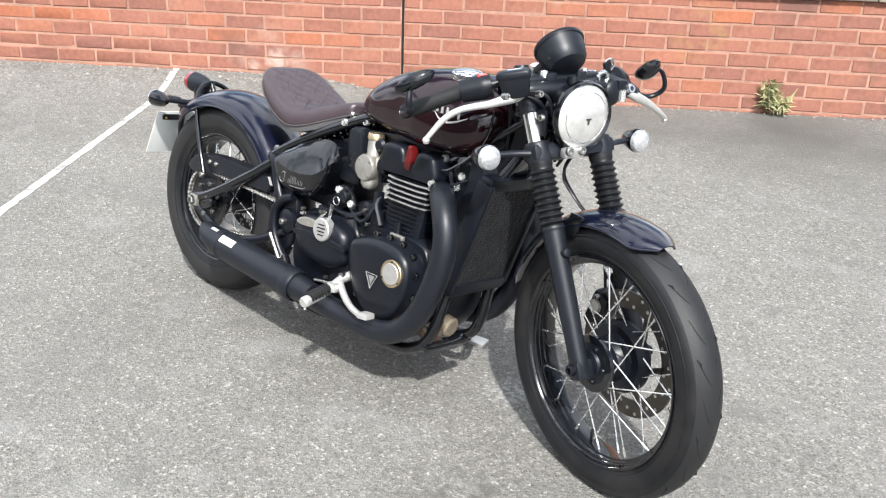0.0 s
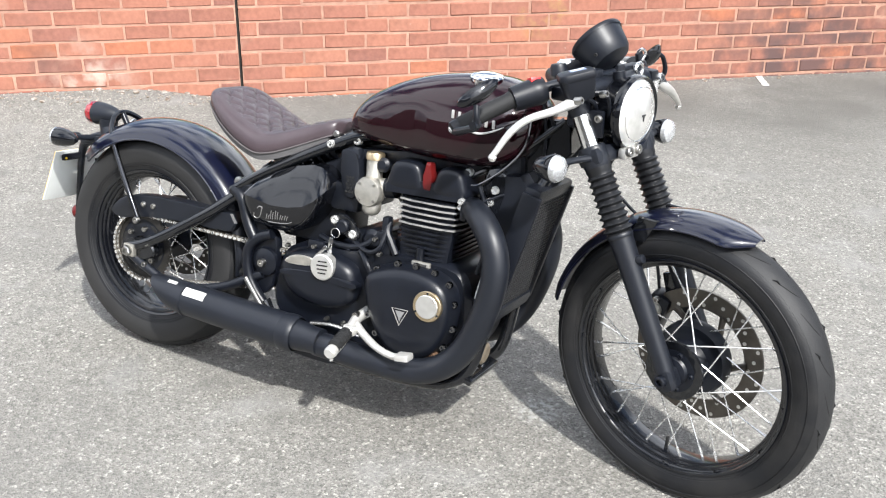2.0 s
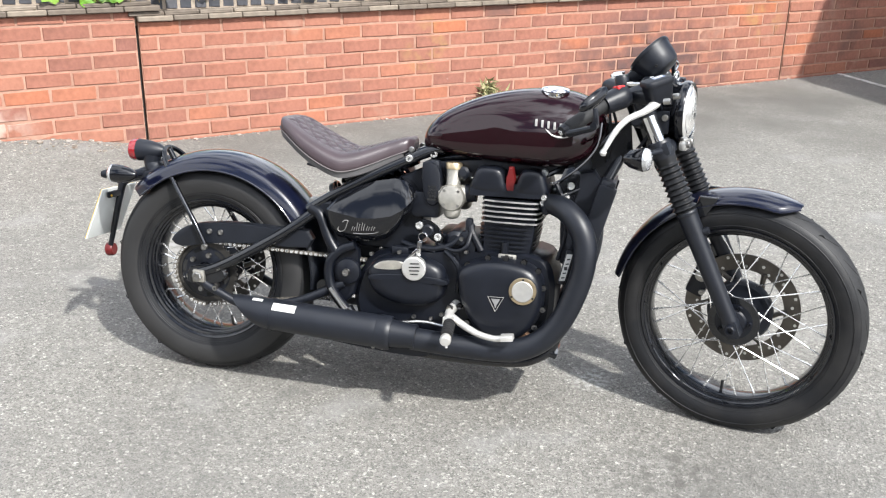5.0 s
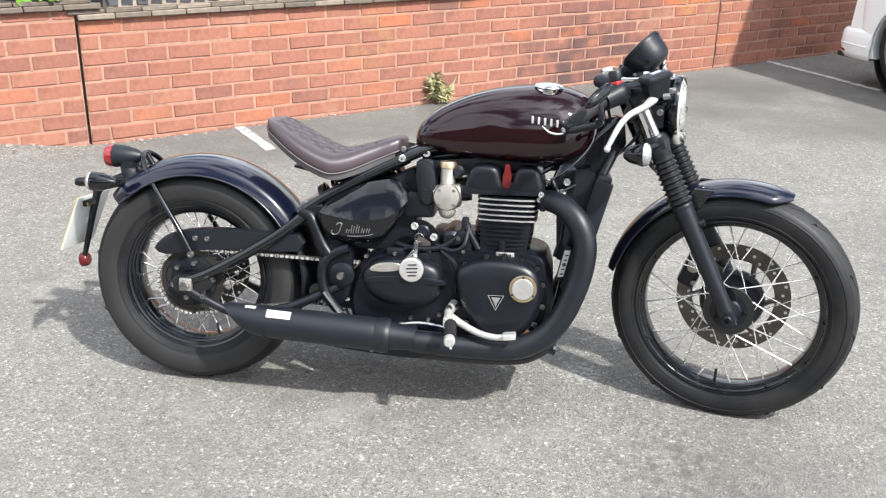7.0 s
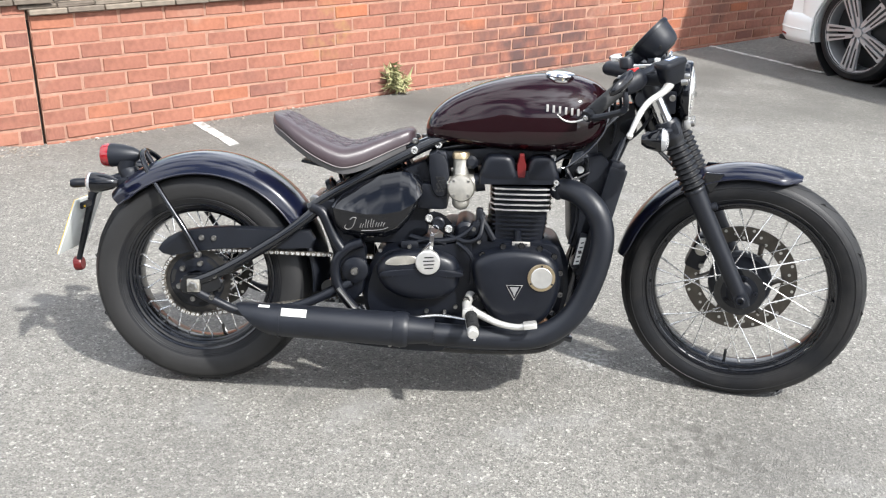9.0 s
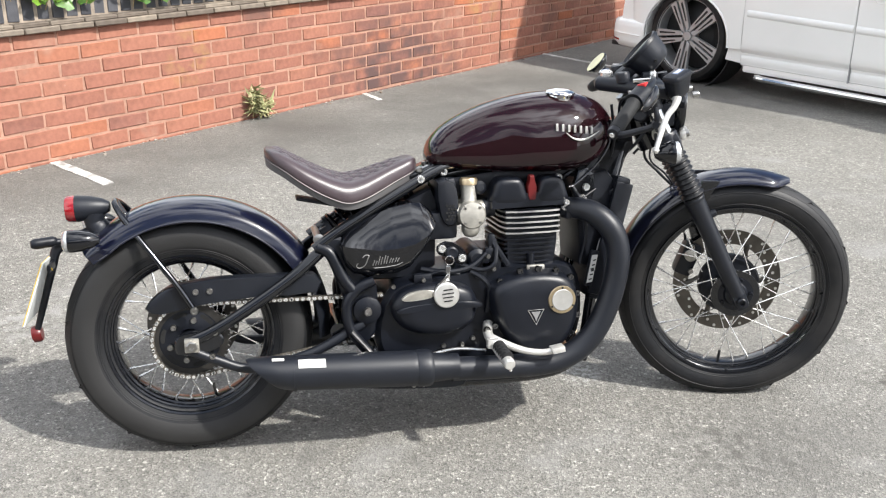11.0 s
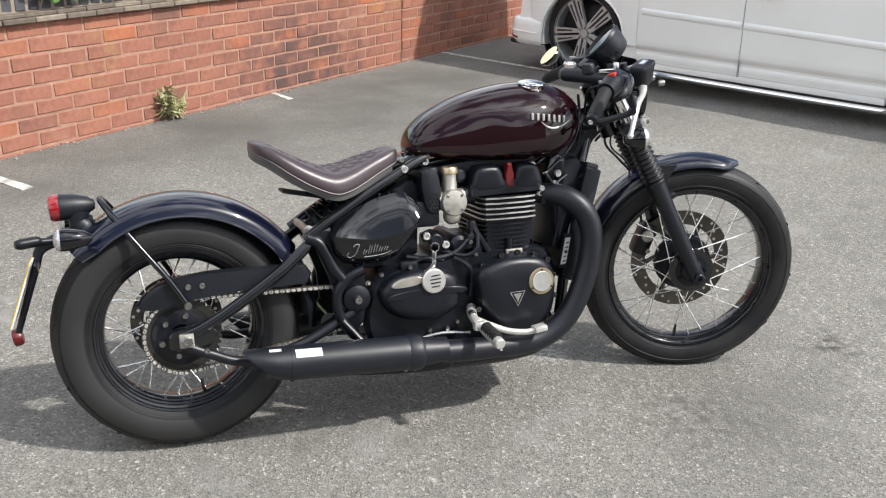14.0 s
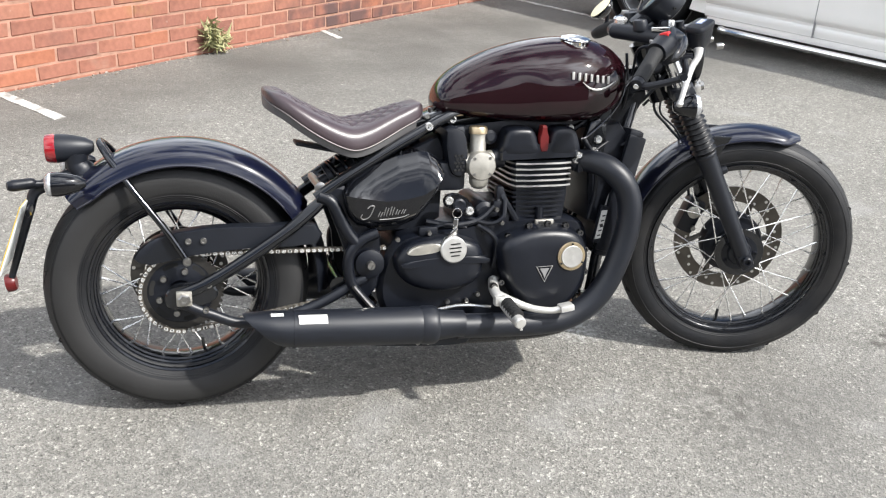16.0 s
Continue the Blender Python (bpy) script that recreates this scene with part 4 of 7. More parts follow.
def front_wheel():
    w = part("front_wheel", lathe([(0.0, -0.095), (0.016, -0.095), (0.018, -0.062), (0.030, -0.058), (0.034, -0.052), (0.064, -0.050), (0.066, -0.040), (0.050, -0.034), (0.046, -0.010), (0.058, 0.010), (0.062, 0.04), (0.058, 0.054), (0.03, 0.060), (0.016, 0.09), (0.0, 0.09)], (0, 0, 0), LEFT, 40), ENGINE_BLACK, bike, "black spoked front wheel turned to the right", STEER @ pose(1.5396, -0.0060, 0.3275) @ Matrix.Diagonal((1.033, 1.0, 1.033, 1)))
    sec = [(0.238, -0.034), (0.250, -0.041), (0.268, -0.049), (0.284, -0.0515), (0.297, -0.048), (0.308, -0.040), (0.316, -0.028), (0.3212, -0.014), (0.3228, 0.0)]
    tyre = part("tyre", lathe(sec + [(r, -y) for r, y in sec[-2::-1]] + [(0.232, 0.02), (0.232, -0.02)], (0, 0, 0), LEFT, 104, closed=True), RUBBER, w, "black tyre with swept tread grooves")
    band = [(r + 0.0007, y) for r, y in sec if abs(y) < 0.045 and r > 0.28]
    part("tread_band", lathe(band + [(r, -y) for r, y in band[-2::-1]] + [(0.30, 0.03), (0.30, -0.03)], (0, 0, 0), LEFT, 104, closed=True), TREAD, tyre)
    tread(tyre, sec, 0.045, 24, 0.30)
    ring = bmesh.new()
    for r, y in ((0.2535, -0.0432), (0.2575, -0.0452), (0.292, -0.0505)):
        for s in (1, -1):
            lathe([(r, s * y), (r + 0.001, s * (y - 0.001)), (r + 0.002, s * y)], (0, 0, 0), LEFT, 96, ring, closed=True)
    part("sidewall_rib", ring, RUBBER, tyre)
    part("rim", lathe([(0.250, -0.040), (0.248, -0.0445), (0.243, -0.043), (0.2410, -0.0365), (0.2395, -0.0350), (0.2365, -0.0340), (0.2350, -0.0295), (0.2320, -0.0285), (0.2305, -0.0215), (0.2270, -0.0200), (0.2255, -0.012), (0.2255, 0.012), (0.230, 0.030), (0.238, 0.034), (0.243, 0.043), (0.248, 0.0445), (0.250, 0.040), (0.240, 0.025), (0.234, 0.0), (0.240, -0.025)], (0, 0, 0), LEFT, 88, closed=True), RIM_BLACK, w, "black steel rim")
    spokes(w, 0.056, 0.228, 0.042, 32, 66)
    brake_disc(w, 0.153, 0.066, "front_disc")
    part("hub_cover", lathe([(0.080, 0.02), (0.086, 0.032), (0.086, 0.055), (0.07, 0.064), (0.0, 0.064), (0.0, 0.0), (0.07, 0.005)], (0, 0, 0), LEFT, 40), SATIN, w)
    part("hub_flange", lathe([(0.067, -0.051), (0.067, -0.043), (0.0, -0.043), (0.0, -0.051)], (0, 0, 0), LEFT, 40), FRAME_BLACK, w)
    for k in range(5):
        a = 2 * math.pi * k / 5
        part("bolt", bolt((0.042 * math.cos(a), -0.052, 0.042 * math.sin(a)), RIGHT, 0.006, 0.006), ENGINE_BLACK, w)
    part("spacer", lathe([(0.017, -0.094), (0.017, -0.06), (0, -0.06), (0, -0.094)], (0, 0, 0), LEFT, 20), ALU, w)
    part("valve", rail((-0.02, 0.0, -0.228), (-0.018, 0.0, -0.195), 0.004), GROOVE, w)


def arched(center, radius, a0, a1, half, drop, mat, name, parent, label, taper=None, m=None, thick=0.003, n=56, k=15, skirt=0.0):
    """A mudguard: an arched section swept round a wheel, with a rolled edge."""
    bm = bmesh.new()
    rings = []
    for i in range(n + 1):
        t = i / n
        a = radians(a0 + (a1 - a0) * t)
        h, d = half, drop
        if taper:
            f = taper(t)
            h, d = half * f, drop * f
        outer, inner = [], []
        for j in range(k):
            b = radians(-86 + 172 * j / (k - 1))
            y = h * math.sin(b) / math.sin(radians(86))
            r = radius - d * (1 - math.cos(b)) / (1 - math.cos(radians(86)))
            outer.append(Vector((center[0] + r * math.cos(a), y, center[1] + r * math.sin(a))))
            inner.append(Vector((center[0] + (r - thick) * math.cos(a), y * (1 - thick / max(h, 0.01)), center[1] + (r - thick) * math.sin(a))))
        if skirt:
            ra = Vector((math.cos(a), 0, math.sin(a))) * skirt * (h / half)
            out = Vector((0, 0.003, 0))
            outer = [outer[0] - ra - out] + outer + [outer[-1] - ra + out]
            inner = [inner[0] - ra - out] + inner + [inner[-1] - ra + out]
        rings.append(outer + inner[::-1])
    skin(bm, rings)
    ob = part(name, bm, mat, parent, label, m, sharp=50)
    for s in (0, k + 1 if skirt else k - 1):
        part("rolled_edge", tube([r[s] for r in rings[::4]], 0.0028, 6, 3), mat, ob)
    return ob


def mudguards():
    rf = arched((0.012, 0.313), 0.360, 33, 138, 0.092, 0.036, NAVY, "rear_mudguard", bike, "glossy blue-black steel rear mudguard",
                lambda t: 1.0 if t < 0.93 else 1.0 - 2.2 * (t - 0.93), skirt=0.018)
    arched((0.012, 0.313), 0.352, -4, 36, 0.088, 0.036, PLASTIC, "splash_guard", rf, "matt black inner splash guard")
    # the loop that carries the mudguard
    loop = [(0.015, -0.128, 0.399), (-0.022, -0.122, 0.463), (-0.064, -0.109, 0.522), (-0.104, -0.093, 0.577), (-0.140, -0.071, 0.626), (-0.158, -0.046, 0.652), (-0.167, -0.020, 0.664), (-0.168, 0.0, 0.667)]
    for p in (loop, mirrored(loop)):
        s = part("mudguard_stay", tube(p, 0.0078, 12), STAY_BLACK, bike, "curved black tube holding the rear mudguard")
        part("bolt", bolt(Vector(p[0]) + Vector((0, -0.008 if p[0][1] < 0 else 0.008, 0)), (0, p[0][1], 0), 0.010, 0.007), BOLT, s)

    part("stay_bracket", rail((-0.168, 0.0, 0.664), (-0.146, 0.0, 0.628), 0.009, 12), FRAME_BLACK, rf)

    def tip(t):
        return 1.0 if 0.10 < t < 0.93 else (0.35 + 0.65 * math.sin(min(1, t / 0.10) * math.pi / 2) if t <= 0.10 else 1.0 - 3.5 * (t - 0.93))
    ff = arched((1.5396, 0.3275), 0.358, 68, 168, 0.064, 0.030, NAVY, "front_mudguard", bike, "glossy blue-black front mudguard", tip, STEER)
    for s in (-1, 1):
        part("stay", slab([(1.395, 0.60), (1.44, 0.61), (1.47, 0.665), (1.42, 0.665)], s * 0.058, s * 0.066), FRAME_BLACK, ff)


def swingarm():
    arm = part("swingarm", rail((0.448, -0.115, 0.345), (0.448, 0.115, 0.345), 0.024, 16), FRAME_BLACK, bike, "black tubular swingarm")
    up = [(-0.01, -0.135, 0.318), (0.05, -0.135, 0.340), (0.125, -0.132, 0.380), (0.252, -0.122, 0.459), (0.330, -0.105, 0.518), (0.365, -0.085, 0.546)]
    low = [(-0.005, -0.135, 0.300), (0.06, -0.135, 0.268), (0.151, -0.130, 0.236), (0.30, -0.125, 0.262), (0.44, -0.12, 0.330)]
    for path, r, mat in ((up, 0.0155, FRAME_BLACK), (low, 0.013, SATIN)):
        for p in (path, mirrored(path)):
            part("arm_tube", tube(p, r, 12), mat, arm)
    part("cross_tube", rail((0.365, -0.10, 0.546), (0.365, 0.10, 0.546), 0.015, 12), FRAME_BLACK, arm)
    part("cross_tube", rail((0.375, -0.11, 0.31), (0.375, 0.11, 0.31), 0.022, 12), FRAME_BLACK, arm)
    for s in (-1, 1):
        drop = part("axle_plate", puff([(-0.038, 0.300), (-0.03, 0.335), (0.03, 0.345), (0.075, 0.335), (0.08, 0.310), (0.05, 0.292), (-0.02, 0.285)], [(s * 0.118, 1), (s * 0.136, 1), (s * 0.140, 0.93)], 3), FRAME_BLACK, arm)
        part("adjuster_block", rbox((0.004, s * 0.148, 0.314), (0.036, 0.014, 0.036), 0.003), CAST, drop, "bright square axle block")
        part("axle_nut", lathe([(0.015, 0.0), (0.015, 0.014), (0.012, 0.017), (0.007, 0.017), (0.006, 0.010), (0, 0.010)], (0.004, s * 0.152, 0.314), (0, s, 0), 6), BOLT, drop)
    for x, z in ((0.062, 0.342), (0.052, 0.28)):
        part("bolt", bolt((x, -0.142, z), RIGHT, 0.008, 0.007), BOLT, arm)
    # chain guard and chain
    guard = part("chain_guard", puff([(-0.106, 0.405), (-0.075, 0.440), (-0.035, 0.458), (0.03, 0.468), (0.091, 0.472), (0.22, 0.470), (0.322, 0.468), (0.325, 0.420), (0.20, 0.418), (0.10, 0.413), (0.0, 0.402), (-0.070, 0.388)], [(-0.070, 0.98), (-0.104, 1.0), (-0.110, 0.98), (-0.112, 0.94)], 2), SATIN, bike, "long matte black chain guard")
    for x in (0.02, 0.055):
        part("bolt", bolt((x, -0.112, 0.442), RIGHT, 0.008, 0.006), BOLT, guard)
    chain = part("chain", lathe([(0.004, -0.088), (0.004, -0.087)], (0.0, 0, 0.409), LEFT, 6), CHAIN, bike, "greasy steel drive chain")
    link = bmesh.new()
    for y in (-0.0055, 0.0055):
        b = puff([(-0.0125, 0), (-0.010, 0.0055), (-0.004, 0.0058), (0, 0.0036), (0.004, 0.0058), (0.010, 0.0055), (0.0125, 0), (0.010, -0.0055), (0.004, -0.0058), (0, -0.0036), (-0.004, -0.0058), (-0.010, -0.0055)], [(y - 0.001, 1), (y + 0.001, 1)], 0)
        merge(link, b)
    lathe([(0.0042, -0.009), (0.0042, 0.009)], (-0.006, 0, 0), LEFT, 8, link)
    lathe([(0.0042, -0.009), (0.0042, 0.009)], (0.006, 0, 0), LEFT, 8, link)
    me = None
    run = []
    for (x0, z0), (x1, z1) in (((0.0, 0.409), (0.50, 0.398)), ((0.50, 0.296), (0.012, 0.217))):
        n = int(math.hypot(x1 - x0, z1 - z0) / 0.0147)
        a = math.degrees(math.atan2(z1 - z0, x1 - x0))
        run += [(x0 + (x1 - x0) * i / n, z0 + (z1 - z0) * i / n, a) for i in range(n)]
    run += [(0.096 * math.cos(t), 0.313 + 0.096 * math.sin(t), math.degrees(t) + 90) for t in [radians(90 + i * 8.8) for i in range(21)]]
    for x, z, a in run:
        m = pose(x, -0.097, z, 0, -a, 0)
        if me is None:
            me = part("link", link, CHAIN, chain, m=m).data
            me.materials.append(STEEL)
            for poly in me.polygons:
                if all(abs(me.vertices[i].co.y) > 0.0085 for i in poly.vertices):
                    poly.material_index = 1
        else:
            shared("link", me, chain, m=m)


def chassis():
    fr = part("chassis", tube([(0.655, 0, 0.690), (0.80, 0, 0.715), (1.0, 0, 0.745), (1.19, 0, 0.76)], 0.024, 12), FRAME_BLACK, bike, "black tubular steel frame")
    seat_tube = [(0.322, -0.108, 0.532), (0.405, -0.104, 0.586), (0.528, -0.090, 0.654), (0.655, -0.066, 0.716), (0.70, -0.055, 0.728)]
    rear_leg = [(0.330, -0.110, 0.538), (0.362, -0.118, 0.520), (0.392, -0.124, 0.455), (0.418, -0.128, 0.418)]
    hook = [(0.470, -0.128, 0.445), (0.430, -0.130, 0.428), (0.398, -0.132, 0.390), (0.400, -0.132, 0.330), (0.425, -0.132, 0.285), (0.455, -0.130, 0.250)]
    cradle = [(0.455, -0.130, 0.262), (0.50, -0.125, 0.190), (0.58, -0.120, 0.160), (0.75, -0.115, 0.146), (0.92, -0.110, 0.146), (1.00, -0.105, 0.165), (1.05, -0.098, 0.22), (1.085, -0.085, 0.40), (1.135, -0.060, 0.62), (1.185, -0.025, 0.74)]
    gusset = [(1.06, -0.075, 0.715), (1.12, -0.06, 0.765), (1.19, -0.03, 0.83)]
    for path, r, mat in ((seat_tube, 0.0145, FRAME_BLACK), (rear_leg, 0.016, ENGINE_BLACK), (hook, 0.014, ENGINE_BLACK), (cradle, 0.0155, FRAME_BLACK), (gusset, 0.010, FRAME_BLACK)):
        for p in (path, mirrored(path)):
            part("frame_tube", tube(p, r, 12), mat, fr)
    a, b = STEER_FOOT + STEER_AXIS * 0.50, STEER_FOOT + STEER_AXIS * 0.665
    part("head_tube", rail(a, b, 0.032, 18), FRAME_BLACK, fr)
    for s in (-1, 1):
        part("frame_plate", puff([(0.345, 0.545), (0.395, 0.560), (0.425, 0.475), (0.470, 0.445), (0.480, 0.40), (0.47, 0.30), (0.42, 0.27), (0.395, 0.33), (0.390, 0.40), (0.370, 0.46)], [(s * 0.096, 1), (s * 0.114, 1), (s * 0.119, 0.95)], 2), ENGINE_BLACK, fr)
        hub = part("pivot_cover", lathe([(0.038, 0.0), (0.036, 0.010), (0.022, 0.016), (0.0, 0.017)], (0.450, s * 0.120, 0.366), (0, s, 0), 28), ENGINE_BLACK, fr)
        part("pivot_bolt", bolt((0.450, s * 0.140, 0.366), (0, s, 0), 0.011, 0.010), BOLT, hub)
        for x, y, z in ((0.607, 0.086, 0.697), (0.672, 0.066, 0.712), (0.985, 0.075, 0.684), (1.060, 0.085, 0.655), (1.050, 0.088, 0.625)):
            part("bolt", bolt((x, s * y, z), (0, s, 0), 0.0105, 0.010), STEEL, fr)
        part("mounting_lug", puff([(1.02, 0.60), (1.075, 0.60), (1.085, 0.69), (1.04, 0.70)], [(s * 0.066, 1), (s * 0.086, 1), (s * 0.088, 0.9)], 2), FRAME_BLACK, fr)
        part("cross_brace", tube([(0.98, s * 0.072, 0.668), (1.05, s * 0.062, 0.715), (1.12, s * 0.05, 0.79)], 0.007, 8), FRAME_BLACK, fr)
    # sloping silver brace rod under the side panel
    part("brace_rod", rail((0.405, -0.150, 0.318), (0.458, -0.150, 0.252), 0.006), BOLT, fr)
    part("chain_slider", slab([(0.388, 0.26), (0.398, 0.26), (0.402, 0.33), (0.394, 0.34)], -0.09, -0.085), LABEL, fr)
    # single shock under the seat
    sh = part("shock_absorber", rail((0.335, 0, 0.540), (0.61, 0, 0.690), 0.017, 14), ENGINE_BLACK, bike, "black coil-over shock absorber under the seat")
    d = (Vector((0.61, 0, 0.690)) - Vector((0.335, 0, 0.540)))
    L = d.length
    d.normalize()
    u, v = Vector((0, 1, 0)), d.cross(Vector((0, 1, 0)))
    helix = [Vector((0.335, 0, 0.540)) + d * (0.05 + (L - 0.09) * i / 96) + 0.039 * (math.cos(i * 2 * math.pi * 8 / 96) * u + math.sin(i * 2 * math.pi * 8 / 96) * v) for i in range(97)]
    part("coil_spring", tube(helix, 0.0062, 8, smooth=False), GLOSS_BLACK, sh)
    for t in (0.045, L - 0.035):
        part("spring_collar", lathe([(0.0, -0.006), (0.042, -0.006), (0.042, 0.006), (0.0, 0.006)], Vector((0.335, 0, 0.540)) + d * t, d, 24), ENGINE_BLACK, sh)
    part("shock_bolt", lathe([(0.010, -0.060), (0.010, 0.094), (0.014, 0.095), (0.014, 0.101), (0.008, 0.103), (0, 0.103)], (0.335, 0, 0.556), RIGHT, 18), BOLT, sh)
    part("damper_body", rail(Vector((0.335, 0, 0.540)) + d * 0.06, Vector((0.335, 0, 0.540)) + d * (L - 0.06), 0.019, 16), ENGINE_BLACK, sh)
    # spine cover, head gusset and the cowl behind the radiator
    part("spine_cover", rbox((0.88, 0, 0.690), (0.46, 0.13, 0.050), 0.012, Euler((0, radians(-6), 0)).to_matrix()), PLASTIC, fr)
    part("head_gusset", puff([(1.02, 0.700), (1.09, 0.665), (1.17, 0.685), (1.215, 0.76), (1.205, 0.835), (1.15, 0.83)], [(-0.040, 0.96), (-0.036, 1), (0.036, 1), (0.040, 0.96)], 0), FRAME_BLACK, fr)
    part("radiator_cowl", puff([(1.045, 0.44), (1.085, 0.42), (1.150, 0.66), (1.120, 0.70), (1.05, 0.69), (1.035, 0.60)], [(-0.088, 0.96), (-0.080, 1), (0.080, 1), (0.088, 0.96)], 0), PLASTIC, fr)
    # battery box that fills the middle of the frame
    part("battery_box", puff([(0.42, 0.47), (0.44, 0.56), (0.56, 0.635), (0.64, 0.67), (0.655, 0.64), (0.645, 0.46), (0.60, 0.43), (0.46, 0.43)], [(-0.062, 0.96), (-0.055, 1), (0.055, 1), (0.062, 0.96)], 0), PLASTIC, bike, "black plastic battery box inside the frame")


def seat():
    stations = ((0.212, 0.770, 0.030, 0.012), (0.217, 0.764, 0.064, 0.024), (0.230, 0.755, 0.094, 0.036), (0.255, 0.740, 0.116, 0.046), (0.290, 0.714, 0.131, 0.054), (0.336, 0.684, 0.139, 0.060), (0.385, 0.660, 0.140, 0.062), (0.42, 0.652, 0.135, 0.062), (0.46, 0.660, 0.120, 0.060), (0.50, 0.676, 0.101, 0.056), (0.54, 0.694, 0.082, 0.050), (0.575, 0.709, 0.068, 0.045), (0.594, 0.717, 0.056, 0.038), (0.605, 0.724, 0.032, 0.022))
    cols = curve_points([Vector((x, z, w)) for x, z, w, _ in stations], 11)
    cols = [Vector((c.x, c.y + 0.004, c.z)) for c in cols]
    thick = [v.z for v in curve_points([Vector((x, 0, t)) for x, _, _, t in stations], 11)]
    thick = [h * 0.92 for h in thick]
    bm = bmesh.new()
    rings, base = [], []
    nt = 96
    for c, th in zip(cols, thick):
        x, e, w = c.x, c.y, max(c.z, 0.012)
        top = []
        for j in range(nt + 1):
            a = math.pi * j / nt
            cy, sy = math.cos(a), math.sin(a)
            y = w * (abs(cy) ** 0.72) * (1 if cy > 0 else -1)
            z = e + th * sy ** 0.60 - 0.007 * max(0.0, 1 - (abs(y / w) / 0.86) ** 2.2) * min(1, th / 0.05)
            inner = max(0.0, 1 - (abs(y) / (w * 0.74)) ** 10) * min(1, max(0, (x - 0.232) / 0.02)) * min(1, max(0, (0.570 - x) / 0.03))
            p, q = (x + y * 0.78) / 0.044, (x - y * 0.78) / 0.044
            quilt = min(abs(math.sin(math.pi * p)), abs(math.sin(math.pi * q)))
            top.append(Vector((x, y, z + inner * 0.0105 * (min(1.0, quilt * 1.5) ** 0.55 - 0.8))))
        under = [Vector((x, w * f, e - 0.010)) for f in (-0.96, -0.5, 0.0, 0.5, 0.96)]
        rings.append(top + under)
        base.append((x, w, e))
    skin(bm, rings)
    cushion = part("seat", bm, LEATHER, bike, "brown diamond-quilted leather solo seat", sharp=60)
    edge = [(x, -w * 1.0, e) for x, w, e in base[::6]] + [(x, w * 1.0, e) for x, w, e in base[::-6]]
    part("piping", tube([(x, y * 1.005, z - 0.006) for x, y, z in edge], 0.0021, 8, 2, closed=True), PIPING, cushion)
    pan = bmesh.new()
    skin(pan, [[Vector((x, w * f * 0.965, e - 0.024 - 0.006 * (1 - f * f))) for f in (-0.97, -0.6, 0, 0.6, 0.97)] + [Vector((x, w * 0.98 * f, e - 0.008)) for f in (1, 0, -1)] for x, w, e in base[4:-18:4]])
    part("seat_pan", pan, PAN_GREY, cushion, "grey underside of the seat")
    part("seat_tongue", rbox((0.35, 0.0, 0.640), (0.13, 0.07, 0.008), 0.003, Euler((0, radians(12), 0)).to_matrix()), SATIN, cushion)
    br = part("seat_bracket", rbox((0.50, 0, 0.655), (0.20, 0.10, 0.016), 0.005, Euler((0, radians(-22), 0)).to_matrix()), FRAME_BLACK, bike, "black slotted seat mounting plate")
    part("bracket_lug", rbox((0.615, 0, 0.705), (0.09, 0.11, 0.030), 0.008, Euler((0, radians(-22), 0)).to_matrix()), FRAME_BLACK, br)
    for s in (-1, 1):
        part("knob", lathe([(0.008, 0), (0.009, 0.006), (0.006, 0.010), (0, 0.010)], (0.607, s * 0.062, 0.720), (0, s, 0), 14), BOLT, br)
    part("knob", lathe([(0.008, 0), (0.009, 0.012), (0, 0.014)], (0.632, -0.012, 0.722), UP, 12), BOLT, br)


